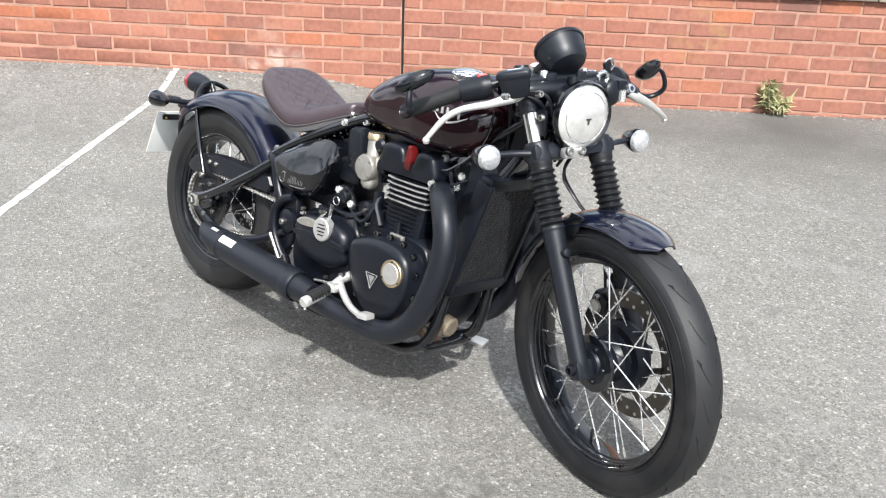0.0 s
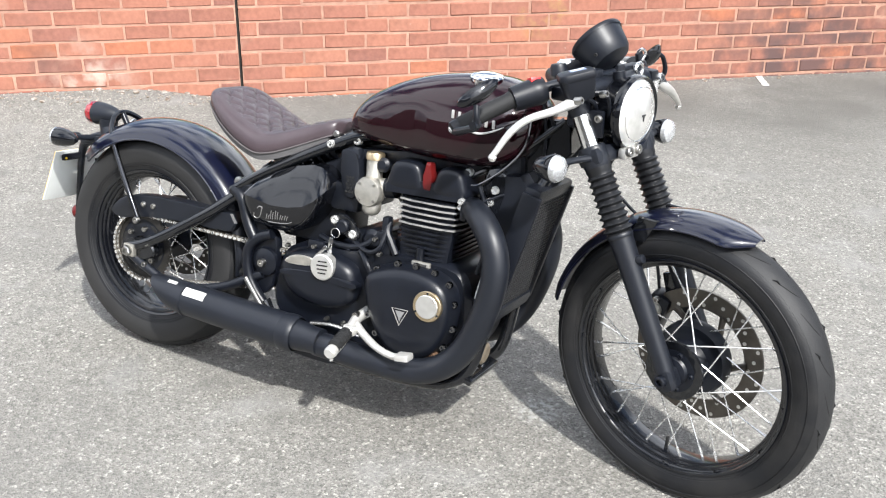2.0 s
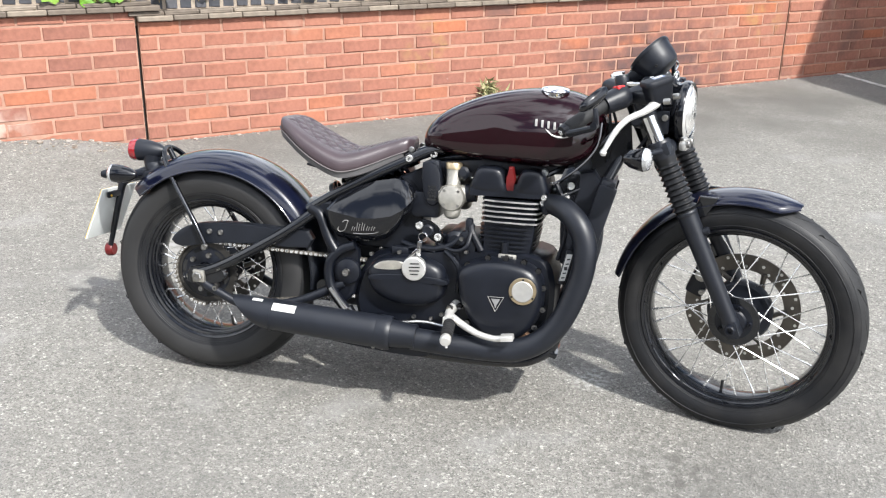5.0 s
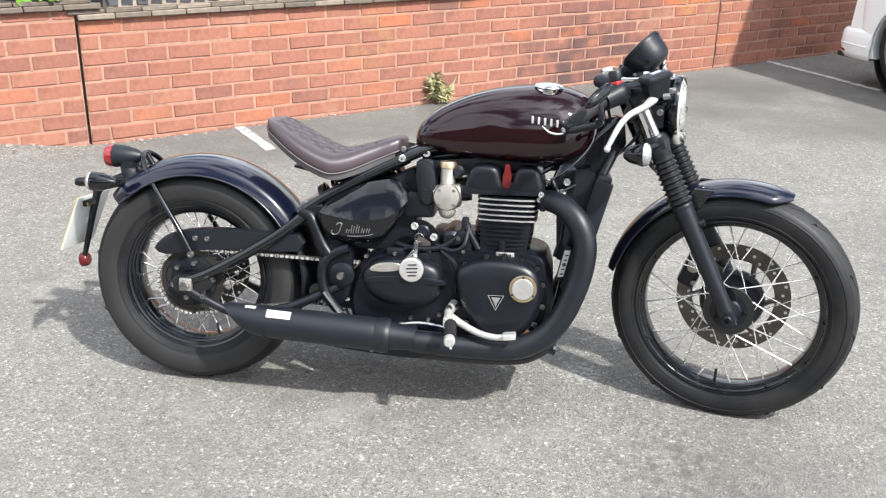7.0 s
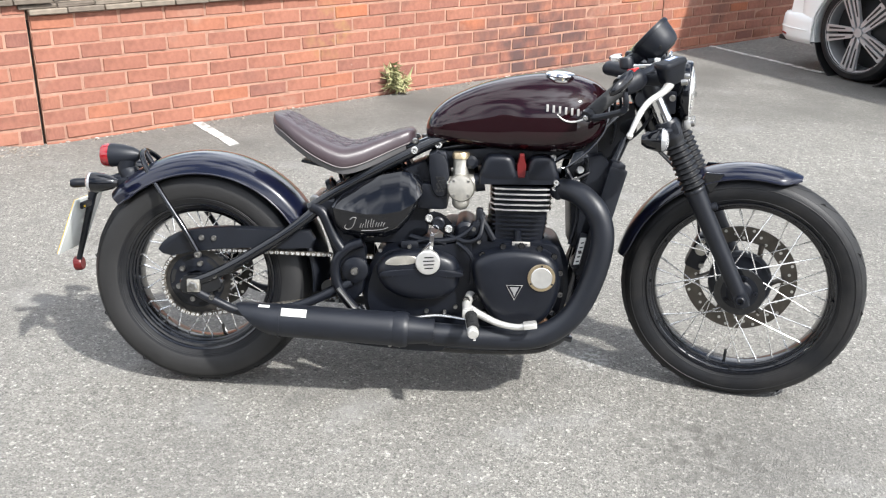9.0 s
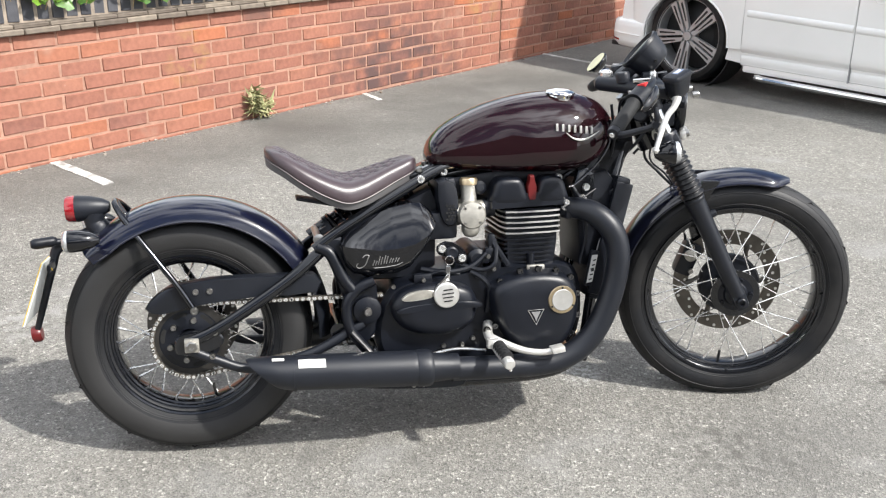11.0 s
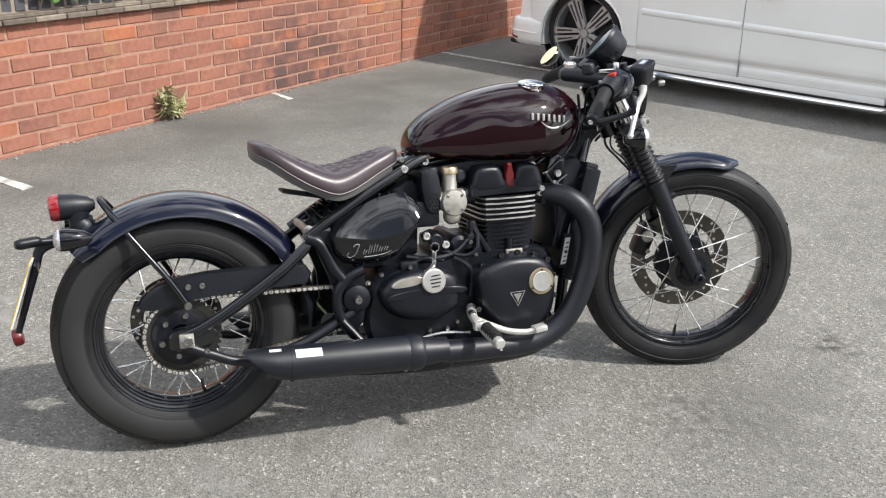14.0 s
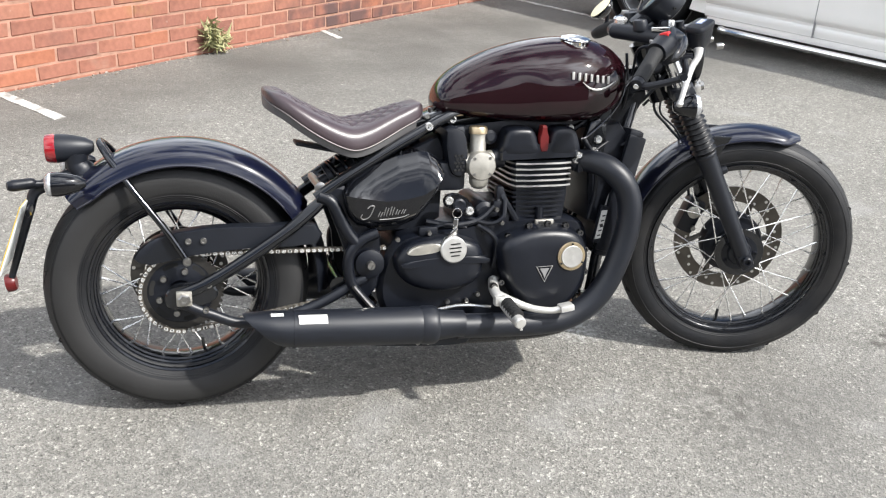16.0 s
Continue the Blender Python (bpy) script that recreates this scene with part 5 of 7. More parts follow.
def tank():
    st = ((0.634, 0.752, 0.742, 0.020), (0.640, 0.776, 0.730, 0.050), (0.655, 0.800, 0.724, 0.072), (0.685, 0.828, 0.719, 0.090), (0.73, 0.854, 0.713, 0.108), (0.79, 0.879, 0.706, 0.124), (0.86, 0.898, 0.701, 0.136), (0.93, 0.909, 0.698, 0.143), (0.99, 0.912, 0.698, 0.144), (1.04, 0.908, 0.703, 0.138), (1.085, 0.895, 0.720, 0.122), (1.118, 0.876, 0.748, 0.098), (1.138, 0.855, 0.782, 0.068), (1.146, 0.835, 0.808, 0.030))
    rows = curve_points([Vector((a, b, c)) for a, b, c, _ in st], 5)
    wid = [v.z for v in curve_points([Vector((a, 0, w)) for a, _, _, w in st], 5)]
    bm = bmesh.new()
    rings = []
    n = 64
    for r, w in zip(rows, wid):
        x, zt, zb = r.x, r.y, r.z
        zc = zb + (zt - zb) * 0.40
        ring = []
        for j in range(n):
            a = 2 * math.pi * j / n
            cy, sz = math.cos(a), math.sin(a)
            y = w * (abs(cy) ** (0.80 if sz > 0 else 0.55)) * (1 if cy > 0 else -1)
            z = zc + (zt - zc) * (abs(sz) ** 0.95) if sz > 0 else zc - (zc - zb) * (abs(sz) ** 0.62)
            dent = math.exp(-((x - 0.80) / 0.085) ** 4 - ((z - 0.775) / 0.055) ** 4)
            y *= 1 - 0.07 * dent
            ring.append(Vector((x, y, z)))
        rings.append(ring)
    skin(bm, rings)
    t = part("fuel_tank", bm, MAROON, bike, "glossy dark maroon teardrop fuel tank", sharp=50)
    cap = part("filler_cap", lathe([(0.040, -0.010), (0.0405, -0.002), (0.035, 0.0), (0.034, 0.006), (0.0375, 0.008), (0.0375, 0.013), (0.034, 0.016), (0.018, 0.019), (0.0, 0.020)], (0.997, -0.055, 0.898), (0.03, -0.16, 1), 36), CHROME, t, "chrome fuel filler cap")
    part("cap_ring", lathe([(0.0375, 0.0075), (0.0392, 0.0105), (0.0375, 0.0135)], (0.997, -0.055, 0.898), (0.03, -0.16, 1), 36), CHROME, cap)
    # badge: letter-sized silver blocks with a swash under them
    for s in (-1, 1):
        b = bmesh.new()
        for k in range(7):
            x = 0.960 + 0.0163 * k
            z = 0.823 - 0.0020 * k
            yy = 0.1435 - max(0, x - 1.0) ** 2 * 2.6
            rbox((x, s * yy, z), (0.0062, 0.004, 0.019), 0.0008, bm=b)
        badge = part("tank_badge", b, PALE_PRINT, t, "silver tank badge drawn as plain blocks")
        sw = [(0.985 + 0.016 * i, s * (0.1450 - max(0, 0.985 + 0.016 * i - 1.0) ** 2 * 2.6), 0.808 - 0.020 * math.sin(math.pi * (i / 6) ** 0.8)) for i in range(7)]
        part("swash", tube(sw, [0.0008, 0.0022, 0.0028, 0.0028, 0.0025, 0.002, 0.0008], 6, 4), PALE_PRINT, badge)


PANEL_TOP = ((0.383, 0.548), (0.396, 0.566), (0.412, 0.580), (0.460, 0.606), (0.520, 0.630), (0.575, 0.641), (0.600, 0.638), (0.618, 0.627), (0.630, 0.612), (0.636, 0.592))
PANEL_LOW = ((0.383, 0.548), (0.388, 0.515), (0.398, 0.488), (0.418, 0.466), (0.470, 0.458), (0.530, 0.461), (0.566, 0.475), (0.596, 0.508), (0.622, 0.552), (0.636, 0.592))
PANEL_CREASE = ((0.383, 0.546), (0.43, 0.538), (0.482, 0.529), (0.530, 0.531), (0.578, 0.541), (0.610, 0.560), (0.630, 0.582), (0.636, 0.592))


def along(curve, x):
    return float(np.interp(x, [p[0] for p in curve], [p[1] for p in curve]))


def panel_face(x, z):
    """How far out the side panel stands: two fields that meet in a crease, rounded off at both ends."""
    zt, zc, zb = along(PANEL_TOP, x), along(PANEL_CREASE, x), along(PANEL_LOW, x)
    ends = min(1.0, max(0.0, (x - 0.383) / 0.030)) * min(1.0, max(0.0, (0.636 - x) / 0.030))
    ends = math.sqrt(max(0.0, 1 - (1 - ends) ** 2))
    out = 0.128 + 0.034 * ends
    if z >= zc:
        f = (z - zc) / max(1e-4, zt - zc)
        return out - (out - 0.112) * (0.62 * f + 0.38 * f ** 4)
    f = (zc - z) / max(1e-4, zc - zb)
    return out - (out - 0.128) * (0.42 * f + 0.58 * f ** 5)


def side_panels():
    for s in (-1, 1):
        bm = bmesh.new()
        rings = []
        for i in range(61):
            t = i / 60
            x = 0.3834 + (0.6356 - 0.3834) * (0.5 - 0.5 * math.cos(math.pi * t)) * 0.6 + (0.6356 - 0.3834) * t * 0.4
            zt, zc, zb = along(PANEL_TOP, x), along(PANEL_CREASE, x), along(PANEL_LOW, x)
            ring = [Vector((x, s * 0.050, zb))]
            ring += [Vector((x, s * panel_face(x, zb + (zc - zb) * k / 12), zb + (zc - zb) * k / 12)) for k in range(13)]
            ring += [Vector((x, s * panel_face(x, zc + (zt - zc) * k / 16), zc + (zt - zc) * k / 16)) for k in range(1, 17)]
            ring.append(Vector((x, s * 0.050, zt)))
            rings.append(ring)
        skin(bm, rings)
        p = part("side_panel", bm, GLOSS_BLACK, bike, "glossy black swollen side panel", sharp=28)
        script = bmesh.new()

        def stroke(pts, w):
            tube([(x, s * (panel_face(x, z) + 0.0003), z) for x, z in pts], w, 5, 3, bm=script)

        stroke([(0.428, 0.498), (0.424, 0.490), (0.432, 0.484), (0.446, 0.492), (0.454, 0.512), (0.456, 0.518), (0.447, 0.519), (0.440, 0.513)], 0.0015)
        for k, tall in enumerate((0.013, 0.023, 0.023, 0.013, 0.012)):
            x, z = 0.466 + 0.0142 * k, 0.4905 + 0.0014 * k
            for d in (0.0, 0.0062):
                stroke([(x + d, z), (x + d + 0.002, z + tall * 0.5), (x + d + 0.005, z + tall * (1 - 40 * d * 0.5))], 0.0013)
        stroke([(0.470, 0.4825), (0.500, 0.4835), (0.528, 0.4875), (0.543, 0.4935)], 0.0012)
        part("script_badge", script, SCRIPT_PRINT, p, "silver script badge drawn as plain strokes")
        # air box with its grille beside the intake
        box = part("air_box", puff([(0.648, 0.69), (0.690, 0.69), (0.704, 0.64), (0.700, 0.580), (0.674, 0.572), (0.655, 0.60)], [(s * 0.03, 1), (s * 0.098, 1), (s * 0.106, 0.93), (s * 0.108, 0.8)], 2), PLASTIC, bike, "black plastic air box with a small grille")
        for i in range(3):
            for k in range(5):
                part("grille_hole", lathe([(0.0036, 0.0), (0.0036, 0.0015), (0, 0.0015)], (0.671 + 0.009 * i + (0.0045 if k % 2 else 0), s * 0.1085, 0.590 + 0.009 * k), (0, s, 0), 6), GROOVE, box)
        part("box_base", rbox((0.660, s * 0.052, 0.572), (0.084, 0.094, 0.074), 0.014), PLASTIC, box)
        part("intake_duct", rbox((0.674, s * 0.088, 0.680), (0.050, 0.030, 0.034), 0.012, Euler((0, radians(-10), 0)).to_matrix()), SATIN, box)


def cover_bolts(parent, spots, y, r=0.0075, mat=None):
    for x, z in spots:
        part("cover_bolt", bolt((x, y, z), (0, -1 if y < 0 else 1, 0), r, 0.007), mat or ENGINE_BLACK, parent)


def engine():
    e = part("engine", puff([(0.47, 0.30), (0.50, 0.40), (0.56, 0.435), (0.70, 0.45), (0.80, 0.462), (0.98, 0.460), (1.03, 0.42), (1.04, 0.32), (1.02, 0.24), (0.96, 0.175), (0.86, 0.150), (0.68, 0.150), (0.56, 0.18), (0.49, 0.23)], [(-0.120, 0.95), (-0.105, 1.0), (0.105, 1.0), (0.120, 0.95)], 3), ENGINE_BLACK, bike, "satin black parallel-twin engine with finned cylinders")
    for s in (-1, 1):
        clutch = [(0.778, 0.408), (0.815, 0.432), (0.869, 0.445), (0.930, 0.444), (0.976, 0.432), (1.004, 0.402), (1.012, 0.350), (1.002, 0.296), (0.972, 0.248), (0.925, 0.222), (0.876, 0.222), (0.838, 0.246), (0.805, 0.292), (0.782, 0.350)]
        c = part("clutch_cover" if s < 0 else "alternator_cover", puff(clutch, [(s * 0.105, 1.03), (s * 0.145, 1.03), (s * 0.150, 1.0), (s * 0.168, 0.985), (s * 0.180, 0.93), (s * 0.186, 0.80), (s * 0.187, 0.4), (s * 0.187, 0.1)], 4), ENGINE_BLACK, e, "smooth satin black engine side cover", sharp=50)
        cover_bolts(c, [(0.80, 0.425), (0.855, 0.449), (0.905, 0.452), (0.955, 0.446), (0.995, 0.425), (1.012, 0.38), (1.014, 0.32), (0.995, 0.268), (0.955, 0.226), (0.90, 0.208), (0.845, 0.225), (0.808, 0.262), (0.785, 0.305)], s * 0.152, 0.0088, DARK_CHROME)
        disc = part("clutch_badge", lathe([(0.0375, -0.012), (0.0375, 0.006), (0.036, 0.008), (0.0295, 0.0085), (0.029, 0.005), (0, 0.005)], (0.960, s * 0.184, 0.373), (0, s, 0), 40), BRASS, c, "round bronze and silver cover badge")
        part("badge_centre", lathe([(0.0290, 0.002), (0.0290, 0.0095), (0.0275, 0.011), (0.012, 0.0095), (0, 0.011)], (0.960, s * 0.184, 0.373), (0, s, 0), 36), ALU, disc)
        for a in (90, 210, 330):
            part("badge_screw", lathe([(0.003, 0.004), (0.003, 0.0095), (0, 0.0095)], (0.960 + 0.0328 * math.cos(radians(a)), s * 0.184, 0.373 + 0.0328 * math.sin(radians(a))), (0, s, 0), 8), GROOVE, disc)
        tri = [(0.867, 0.350), (0.910, 0.351), (0.889, 0.310)]
        rim = part("triangle_badge", tube([(x, s * 0.1885, z) for x, z in tri], 0.0016, 6, closed=True, smooth=False), PALE_PRINT, c, "small silver triangle badge")
        part("badge_bar", slab([(0.876, 0.345), (0.901, 0.345), (0.893, 0.330), (0.889, 0.318), (0.885, 0.330)], s * 0.186, s * 0.1890, 0.0005), GREY_PRINT, rim)
        gear = [(0.510, 0.372), (0.528, 0.404), (0.560, 0.422), (0.626, 0.432), (0.690, 0.424), (0.728, 0.404), (0.740, 0.366), (0.730, 0.322), (0.695, 0.298), (0.640, 0.288), (0.575, 0.298), (0.530, 0.325)]
        g = part("gearbox_cover", puff(gear, [(s * 0.100, 1.02), (s * 0.135, 1.0), (s * 0.150, 0.95), (s * 0.160, 0.82), (s * 0.164, 0.55), (s * 0.165, 0.1)], 4), ENGINE_BLACK, e, "smooth satin black gearbox cover", sharp=60)
        part("cover_ridge", puff([(0.530, 0.372), (0.62, 0.382), (0.735, 0.378), (0.738, 0.362), (0.62, 0.366), (0.535, 0.358)], [(s * 0.14, 1), (s * 0.1645, 1), (s * 0.166, 0.9)], 3), ENGINE_BLACK, g)
        ins = part("cover_insert", puff([(0.537, 0.398), (0.560, 0.413), (0.600, 0.418), (0.622, 0.414), (0.622, 0.402), (0.600, 0.394), (0.550, 0.391)], [(s * 0.145, 1), (s * 0.1645, 1), (s * 0.166, 0.92)], 3), CAST, g, "pale cast oval insert")
        badge = part("round_badge", lathe([(0.033, -0.02), (0.0335, 0.004), (0.031, 0.0065), (0.026, 0.007), (0.0, 0.008)], (0.653, s * 0.168, 0.402), (0, s, 0), 40), ALU, g, "round brushed aluminium cover with slots")
        for k in range(4):
            h = 0.0205 - abs(k - 1.3) * 0.003
            part("slot", rbox((0.656, s * 0.1765, 0.418 - 0.010 * k), (h * 2 - 0.008, 0.003, 0.0032), 0.001, Euler((0, radians(-4), 0)).to_matrix()), GROOVE, badge)
    part("crankcase_top", rbox((0.765, 0, 0.458), (0.15, 0.17, 0.076), 0.02), PLASTIC, e)
    part("starter_motor", lathe([(0.0, -0.112), (0.018, -0.112), (0.028, -0.104), (0.030, -0.095), (0.030, 0.060), (0.024, 0.070), (0.0, 0.070)], (0.752, 0.0, 0.478), LEFT, 28), ENGINE_BLACK, e, "black starter motor behind the cylinders")
    # cylinder block and fins
    barrel = part("cylinder_barrel", puff([(0.832, 0.445), (0.962, 0.450), (0.972, 0.52), (0.972, 0.61), (0.828, 0.61), (0.832, 0.52)], [(-0.108, 0.97), (-0.104, 1), (0.104, 1), (0.108, 0.97)], 0), ENGINE_BLACK, e)

    def fin(x0, x1, hw, z, t, mat, name, parent, label=""):
        b = rbox(((x0 + x1) / 2, 0, z), (x1 - x0, 2 * hw, t), 0, bm=None)
        edges = [ed for ed in b.edges if abs(ed.verts[0].co.z - ed.verts[1].co.z) > t * 0.5]
        bmesh.ops.bevel(b, geom=edges, offset=0.042, segments=2, affect="EDGES", profile=0.62)
        return part(name, b, mat, parent, label)
    for k in range(5):
        z = 0.545 + 0.0143 * k
        fin(0.822, 0.984, 0.1225, z, 0.0062, ENGINE_BLACK, "fin", barrel)
        fin(0.8195, 0.9865, 0.1250, z, 0.0042, ALU, "machined_fin_edge", barrel, "bright machined edge of a cooling fin")
    for k in range(8):
        z = 0.440 + 0.0125 * k
        f = 0.5 + 0.5 * min(1, k / 5)
        fin(0.852 - 0.036 * f, 0.955 + 0.022 * f, 0.110 + 0.006 * f, z, 0.005, ENGINE_BLACK, "fin", barrel)
    for s in (-1, 1):
        plate = part("engine_plate", rbox((0.905, s * 0.128, 0.452), (0.050, 0.010, 0.014), 0.003), CAST, barrel, "small pale casting plate")
        part("casting_mark", rbox((0.905, s * 0.134, 0.452), (0.034, 0.003, 0.006), 0.001), DARK_PRINT, plate)
        part("stud_post", rail((0.895, s * 0.118, 0.44), (0.895, s * 0.118, 0.49), 0.010, 10), ENGINE_BLACK, barrel)
    # head and cam cover
    head = part("cylinder_head", puff([(0.785, 0.612), (0.992, 0.616), (0.998, 0.640), (0.985, 0.655), (0.80, 0.650), (0.784, 0.632)], [(-0.122, 0.95), (-0.114, 1), (0.114, 1), (0.122, 0.95)], 0), ENGINE_BLACK, e)
    for s in (-1, 1):
        for x0, x1 in ((0.790, 0.888), (0.912, 0.998)):
            part("cam_cover", puff([(x0, 0.622), (x0 + 0.002, 0.660), (x0 + 0.012, 0.684), (x0 + 0.030, 0.693), (x1 - 0.028, 0.693), (x1 - 0.012, 0.684), (x1 - 0.002, 0.660), (x1, 0.622)], [(s * 0.004, 1), (s * 0.092, 1), (s * 0.108, 0.97), (s * 0.118, 0.90), (s * 0.123, 0.76), (s * 0.125, 0.5), (s * 0.125, 0.2)], 3), ENGINE_BLACK, head, sharp=70)
        cap = part("red_plug_cap", slab([(0.891, 0.630), (0.908, 0.630), (0.911, 0.642), (0.912, 0.668), (0.908, 0.680), (0.905, 0.698), (0.893, 0.698), (0.890, 0.680), (0.886, 0.668), (0.887, 0.642)], s * 0.096, s * 0.124, 0.005), RED_PLASTIC, head, "dark red plug cap on the cylinder head")
        part("cap_seat", rbox((0.899, s * 0.104, 0.628), (0.026, 0.030, 0.012), 0.004), ENGINE_BLACK, cap)
        for x, z, y in ((0.993, 0.622, 0.122), (0.99, 0.607, 0.115)):
            part("head_bolt", bolt((x, s * y, z), (0, s, 0), 0.008, 0.010), STEEL if x > 0.98 else ENGINE_BLACK, head)
        part("exhaust_flange", rbox((1.000, s * 0.085, 0.600), (0.018, 0.085, 0.05), 0.008), ENGINE_BLACK, head)
        part("flange_nut", bolt((1.008, s * 0.122, 0.606), (1, -0.2 * s, 0), 0.0085, 0.020), STEEL, head)
        # throttle body made to look like a carburettor
        tb = part("throttle_body", tube([(0.700, s * 0.088, 0.602), (0.735, s * 0.088, 0.606), (0.790, s * 0.084, 0.614)], [0.024, 0.027, 0.022], 18), CAST, bike, "cast aluminium throttle body with a bronze cap")
        part("side_dome", lathe([(0.037, -0.01), (0.038, 0.010), (0.034, 0.018), (0.015, 0.021), (0, 0.021)], (0.737, s * 0.104, 0.600), (0, s, 0), 30), CAST, tb)
        for a in (45, 135, 225, 315):
            part("dome_screw", bolt((0.737 + 0.028 * math.cos(radians(a)), s * 0.122, 0.600 + 0.028 * math.sin(radians(a))), (0, s, 0), 0.004, 0.003), BOLT, tb)
        part("slide_chamber", lathe([(0.026, 0), (0.0205, 0.012), (0.0205, 0.054), (0.0215, 0.055), (0.0215, 0.060), (0.0, 0.060)], (0.735, s * 0.086, 0.622), UP, 26), CAST, tb)
        part("top_cap", lathe([(0.0235, 0.0), (0.0235, 0.013), (0.021, 0.017), (0.0, 0.018)], (0.735, s * 0.086, 0.678), UP, 26), BRASS, tb, "ribbed bronze cap")
        part("float_bowl", lathe([(0.022, 0.0), (0.0245, -0.014), (0.0235, -0.026), (0.017, -0.036), (0.008, -0.040), (0.0, -0.041)], (0.737, s * 0.092, 0.578), UP, 24), CAST, tb)
        part("intake_rubber", tube([(0.775, s * 0.084, 0.612), (0.80, s * 0.084, 0.616)], 0.026, 16), PLASTIC, tb)
        part("breather_cap", lathe([(0.017, 0), (0.018, 0.012), (0.010, 0.018), (0, 0.018)], (0.762, s * 0.085, 0.668), (0.1, s, 0.1), 20), PLASTIC, tb)
    # ignition lock on its plate, wiring and hoses on the right
    lock = part("lock_plate", puff([(0.640, 0.520), (0.665, 0.534), (0.700, 0.520), (0.722, 0.488), (0.712, 0.470), (0.690, 0.476), (0.668, 0.492), (0.645, 0.500)], [(-0.110, 1), (-0.118, 1), (-0.121, 0.93)], 2), FRAME_BLACK, bike, "black lock plate with bright bolts and a hanging key")
    cover_bolts(lock, [(0.652, 0.516), (0.706, 0.488)], -0.121, 0.011, STEEL)
    part("lock_barrel", lathe([(0.017, 0), (0.017, 0.012), (0.013, 0.015), (0, 0.013)], (0.678, -0.118, 0.504), RIGHT, 22), ENGINE_BLACK, lock)
    part("key_ring", tube([(0.668 + 0.012 * math.cos(a), -0.142, 0.488 + 0.012 * math.sin(a)) for a in [i * math.pi / 5 for i in range(10)]], 0.0014, 6, 2, closed=True), CHROME, lock)
    part("key_fob", rbox((0.661, -0.150, 0.456), (0.012, 0.004, 0.040), 0.0015, Euler((0, radians(4), 0)).to_matrix()), CHROME, lock)
    part("key", rbox((0.645, -0.168, 0.440), (0.045, 0.003, 0.008), 0.001, Euler((0, radians(-48), 0)).to_matrix()), CHROME, lock)
    wires = part("wiring", tube([(0.60, -0.10, 0.46), (0.66, -0.115, 0.452), (0.73, -0.118, 0.462), (0.78, -0.11, 0.50), (0.80, -0.10, 0.53)], 0.008, 8), PLASTIC, bike, "black hoses and cables beside the engine")
    rnd = random.Random(4)
    for path, r, mat in (
            ([(0.795, -0.10, 0.530), (0.80, -0.115, 0.51), (0.812, -0.118, 0.49), (0.83, -0.12, 0.46)], 0.009, PLASTIC),
            ([(0.70, -0.11, 0.47), (0.755, -0.13, 0.455), (0.79, -0.135, 0.47), (0.80, -0.12, 0.51)], 0.006, PLASTIC),
            ([(0.73, -0.12, 0.45), (0.76, -0.14, 0.43), (0.775, -0.14, 0.40), (0.77, -0.13, 0.34)], 0.007, PLASTIC),
            ([(1.02, -0.09, 0.66), (1.05, -0.10, 0.60), (1.055, -0.10, 0.52), (1.04, -0.10, 0.45)], 0.006, PLASTIC),
            ([(1.005, -0.105, 0.660), (1.027, -0.100, 0.667), (1.086, -0.095, 0.716), (1.122, -0.092, 0.768), (1.129, -0.088, 0.83)], 0.0030, DARK_CHROME),
            ([(0.60, -0.125, 0.23), (0.68, -0.14, 0.246), (0.76, -0.15, 0.240)], 0.004, STEEL),
            ([(0.60, -0.11, 0.44), (0.65, -0.118, 0.455), (0.70, -0.118, 0.445)], 0.005, PLASTIC)):
        part("hose", tube(path, r, 8), mat, wires)
    for x, y, z, sx, sy, sz in ((0.785, -0.105, 0.490, 0.030, 0.03, 0.040), (0.790, -0.100, 0.525, 0.020, 0.028, 0.042), (0.770, -0.112, 0.478, 0.024, 0.02, 0.020), (0.80, -0.105, 0.468, 0.03, 0.03, 0.05), (0.755, -0.115, 0.44, 0.035, 0.02, 0.03), (0.77, -0.10, 0.30, 0.03, 0.04, 0.10), (0.60, -0.115, 0.44, 0.05, 0.02, 0.025)):
        part("connector", rbox((x, y, z), (sx, sy, sz), 0.008), PLASTIC, wires)
    for x, z in ((0.775, 0.49), (0.79, 0.455), (0.60, 0.437), (0.52, 0.425), (0.73, 0.27), (0.70, 0.255), (0.65, 0.255)):
        part("small_bolt", bolt((x, -0.128, z), RIGHT, 0.006, 0.008), BOLT, wires)
    oil = part("oil_filter", lathe([(0.029, 0), (0.029, 0.045), (0.022, 0.050), (0, 0.050)], (1.005, -0.02, 0.232), (1, 0, -0.15), 28), CAST_DARK, e, "metal oil filter at the front of the crankcase")
    part("sump_casting", rbox((1.02, -0.06, 0.222), (0.035, 0.09, 0.030), 0.010), CAST_DARK, e)
    for y in (-0.10, -0.06, -0.02):
        part("sump_bolt", bolt((1.04, y, 0.215), (1, 0, 0), 0.008, 0.010), BOLT, e)
    part("stay_rod", rail((1.012, -0.118, 0.612), (1.085, -0.095, 0.650), 0.003), PLASTIC, e)
    part("rod_end", rail((1.012, -0.118, 0.612), (1.026, -0.113, 0.620), 0.007, 12), ENGINE_BLACK, e)
    part("lower_bracket", rbox((1.045, -0.03, 0.182), (0.030, 0.17, 0.018), 0.006, Euler((0, 0.3, 0)).to_matrix()), FRAME_BLACK, e)
    part("water_pump", lathe([(0.030, 0), (0.032, 0.012), (0.022, 0.022), (0.012, 0.024), (0, 0.024)], (1.022, -0.075, 0.215), (1, -0.35, 0.1), 22), RUST, e, "stained metal casting at the front of the crankcase")
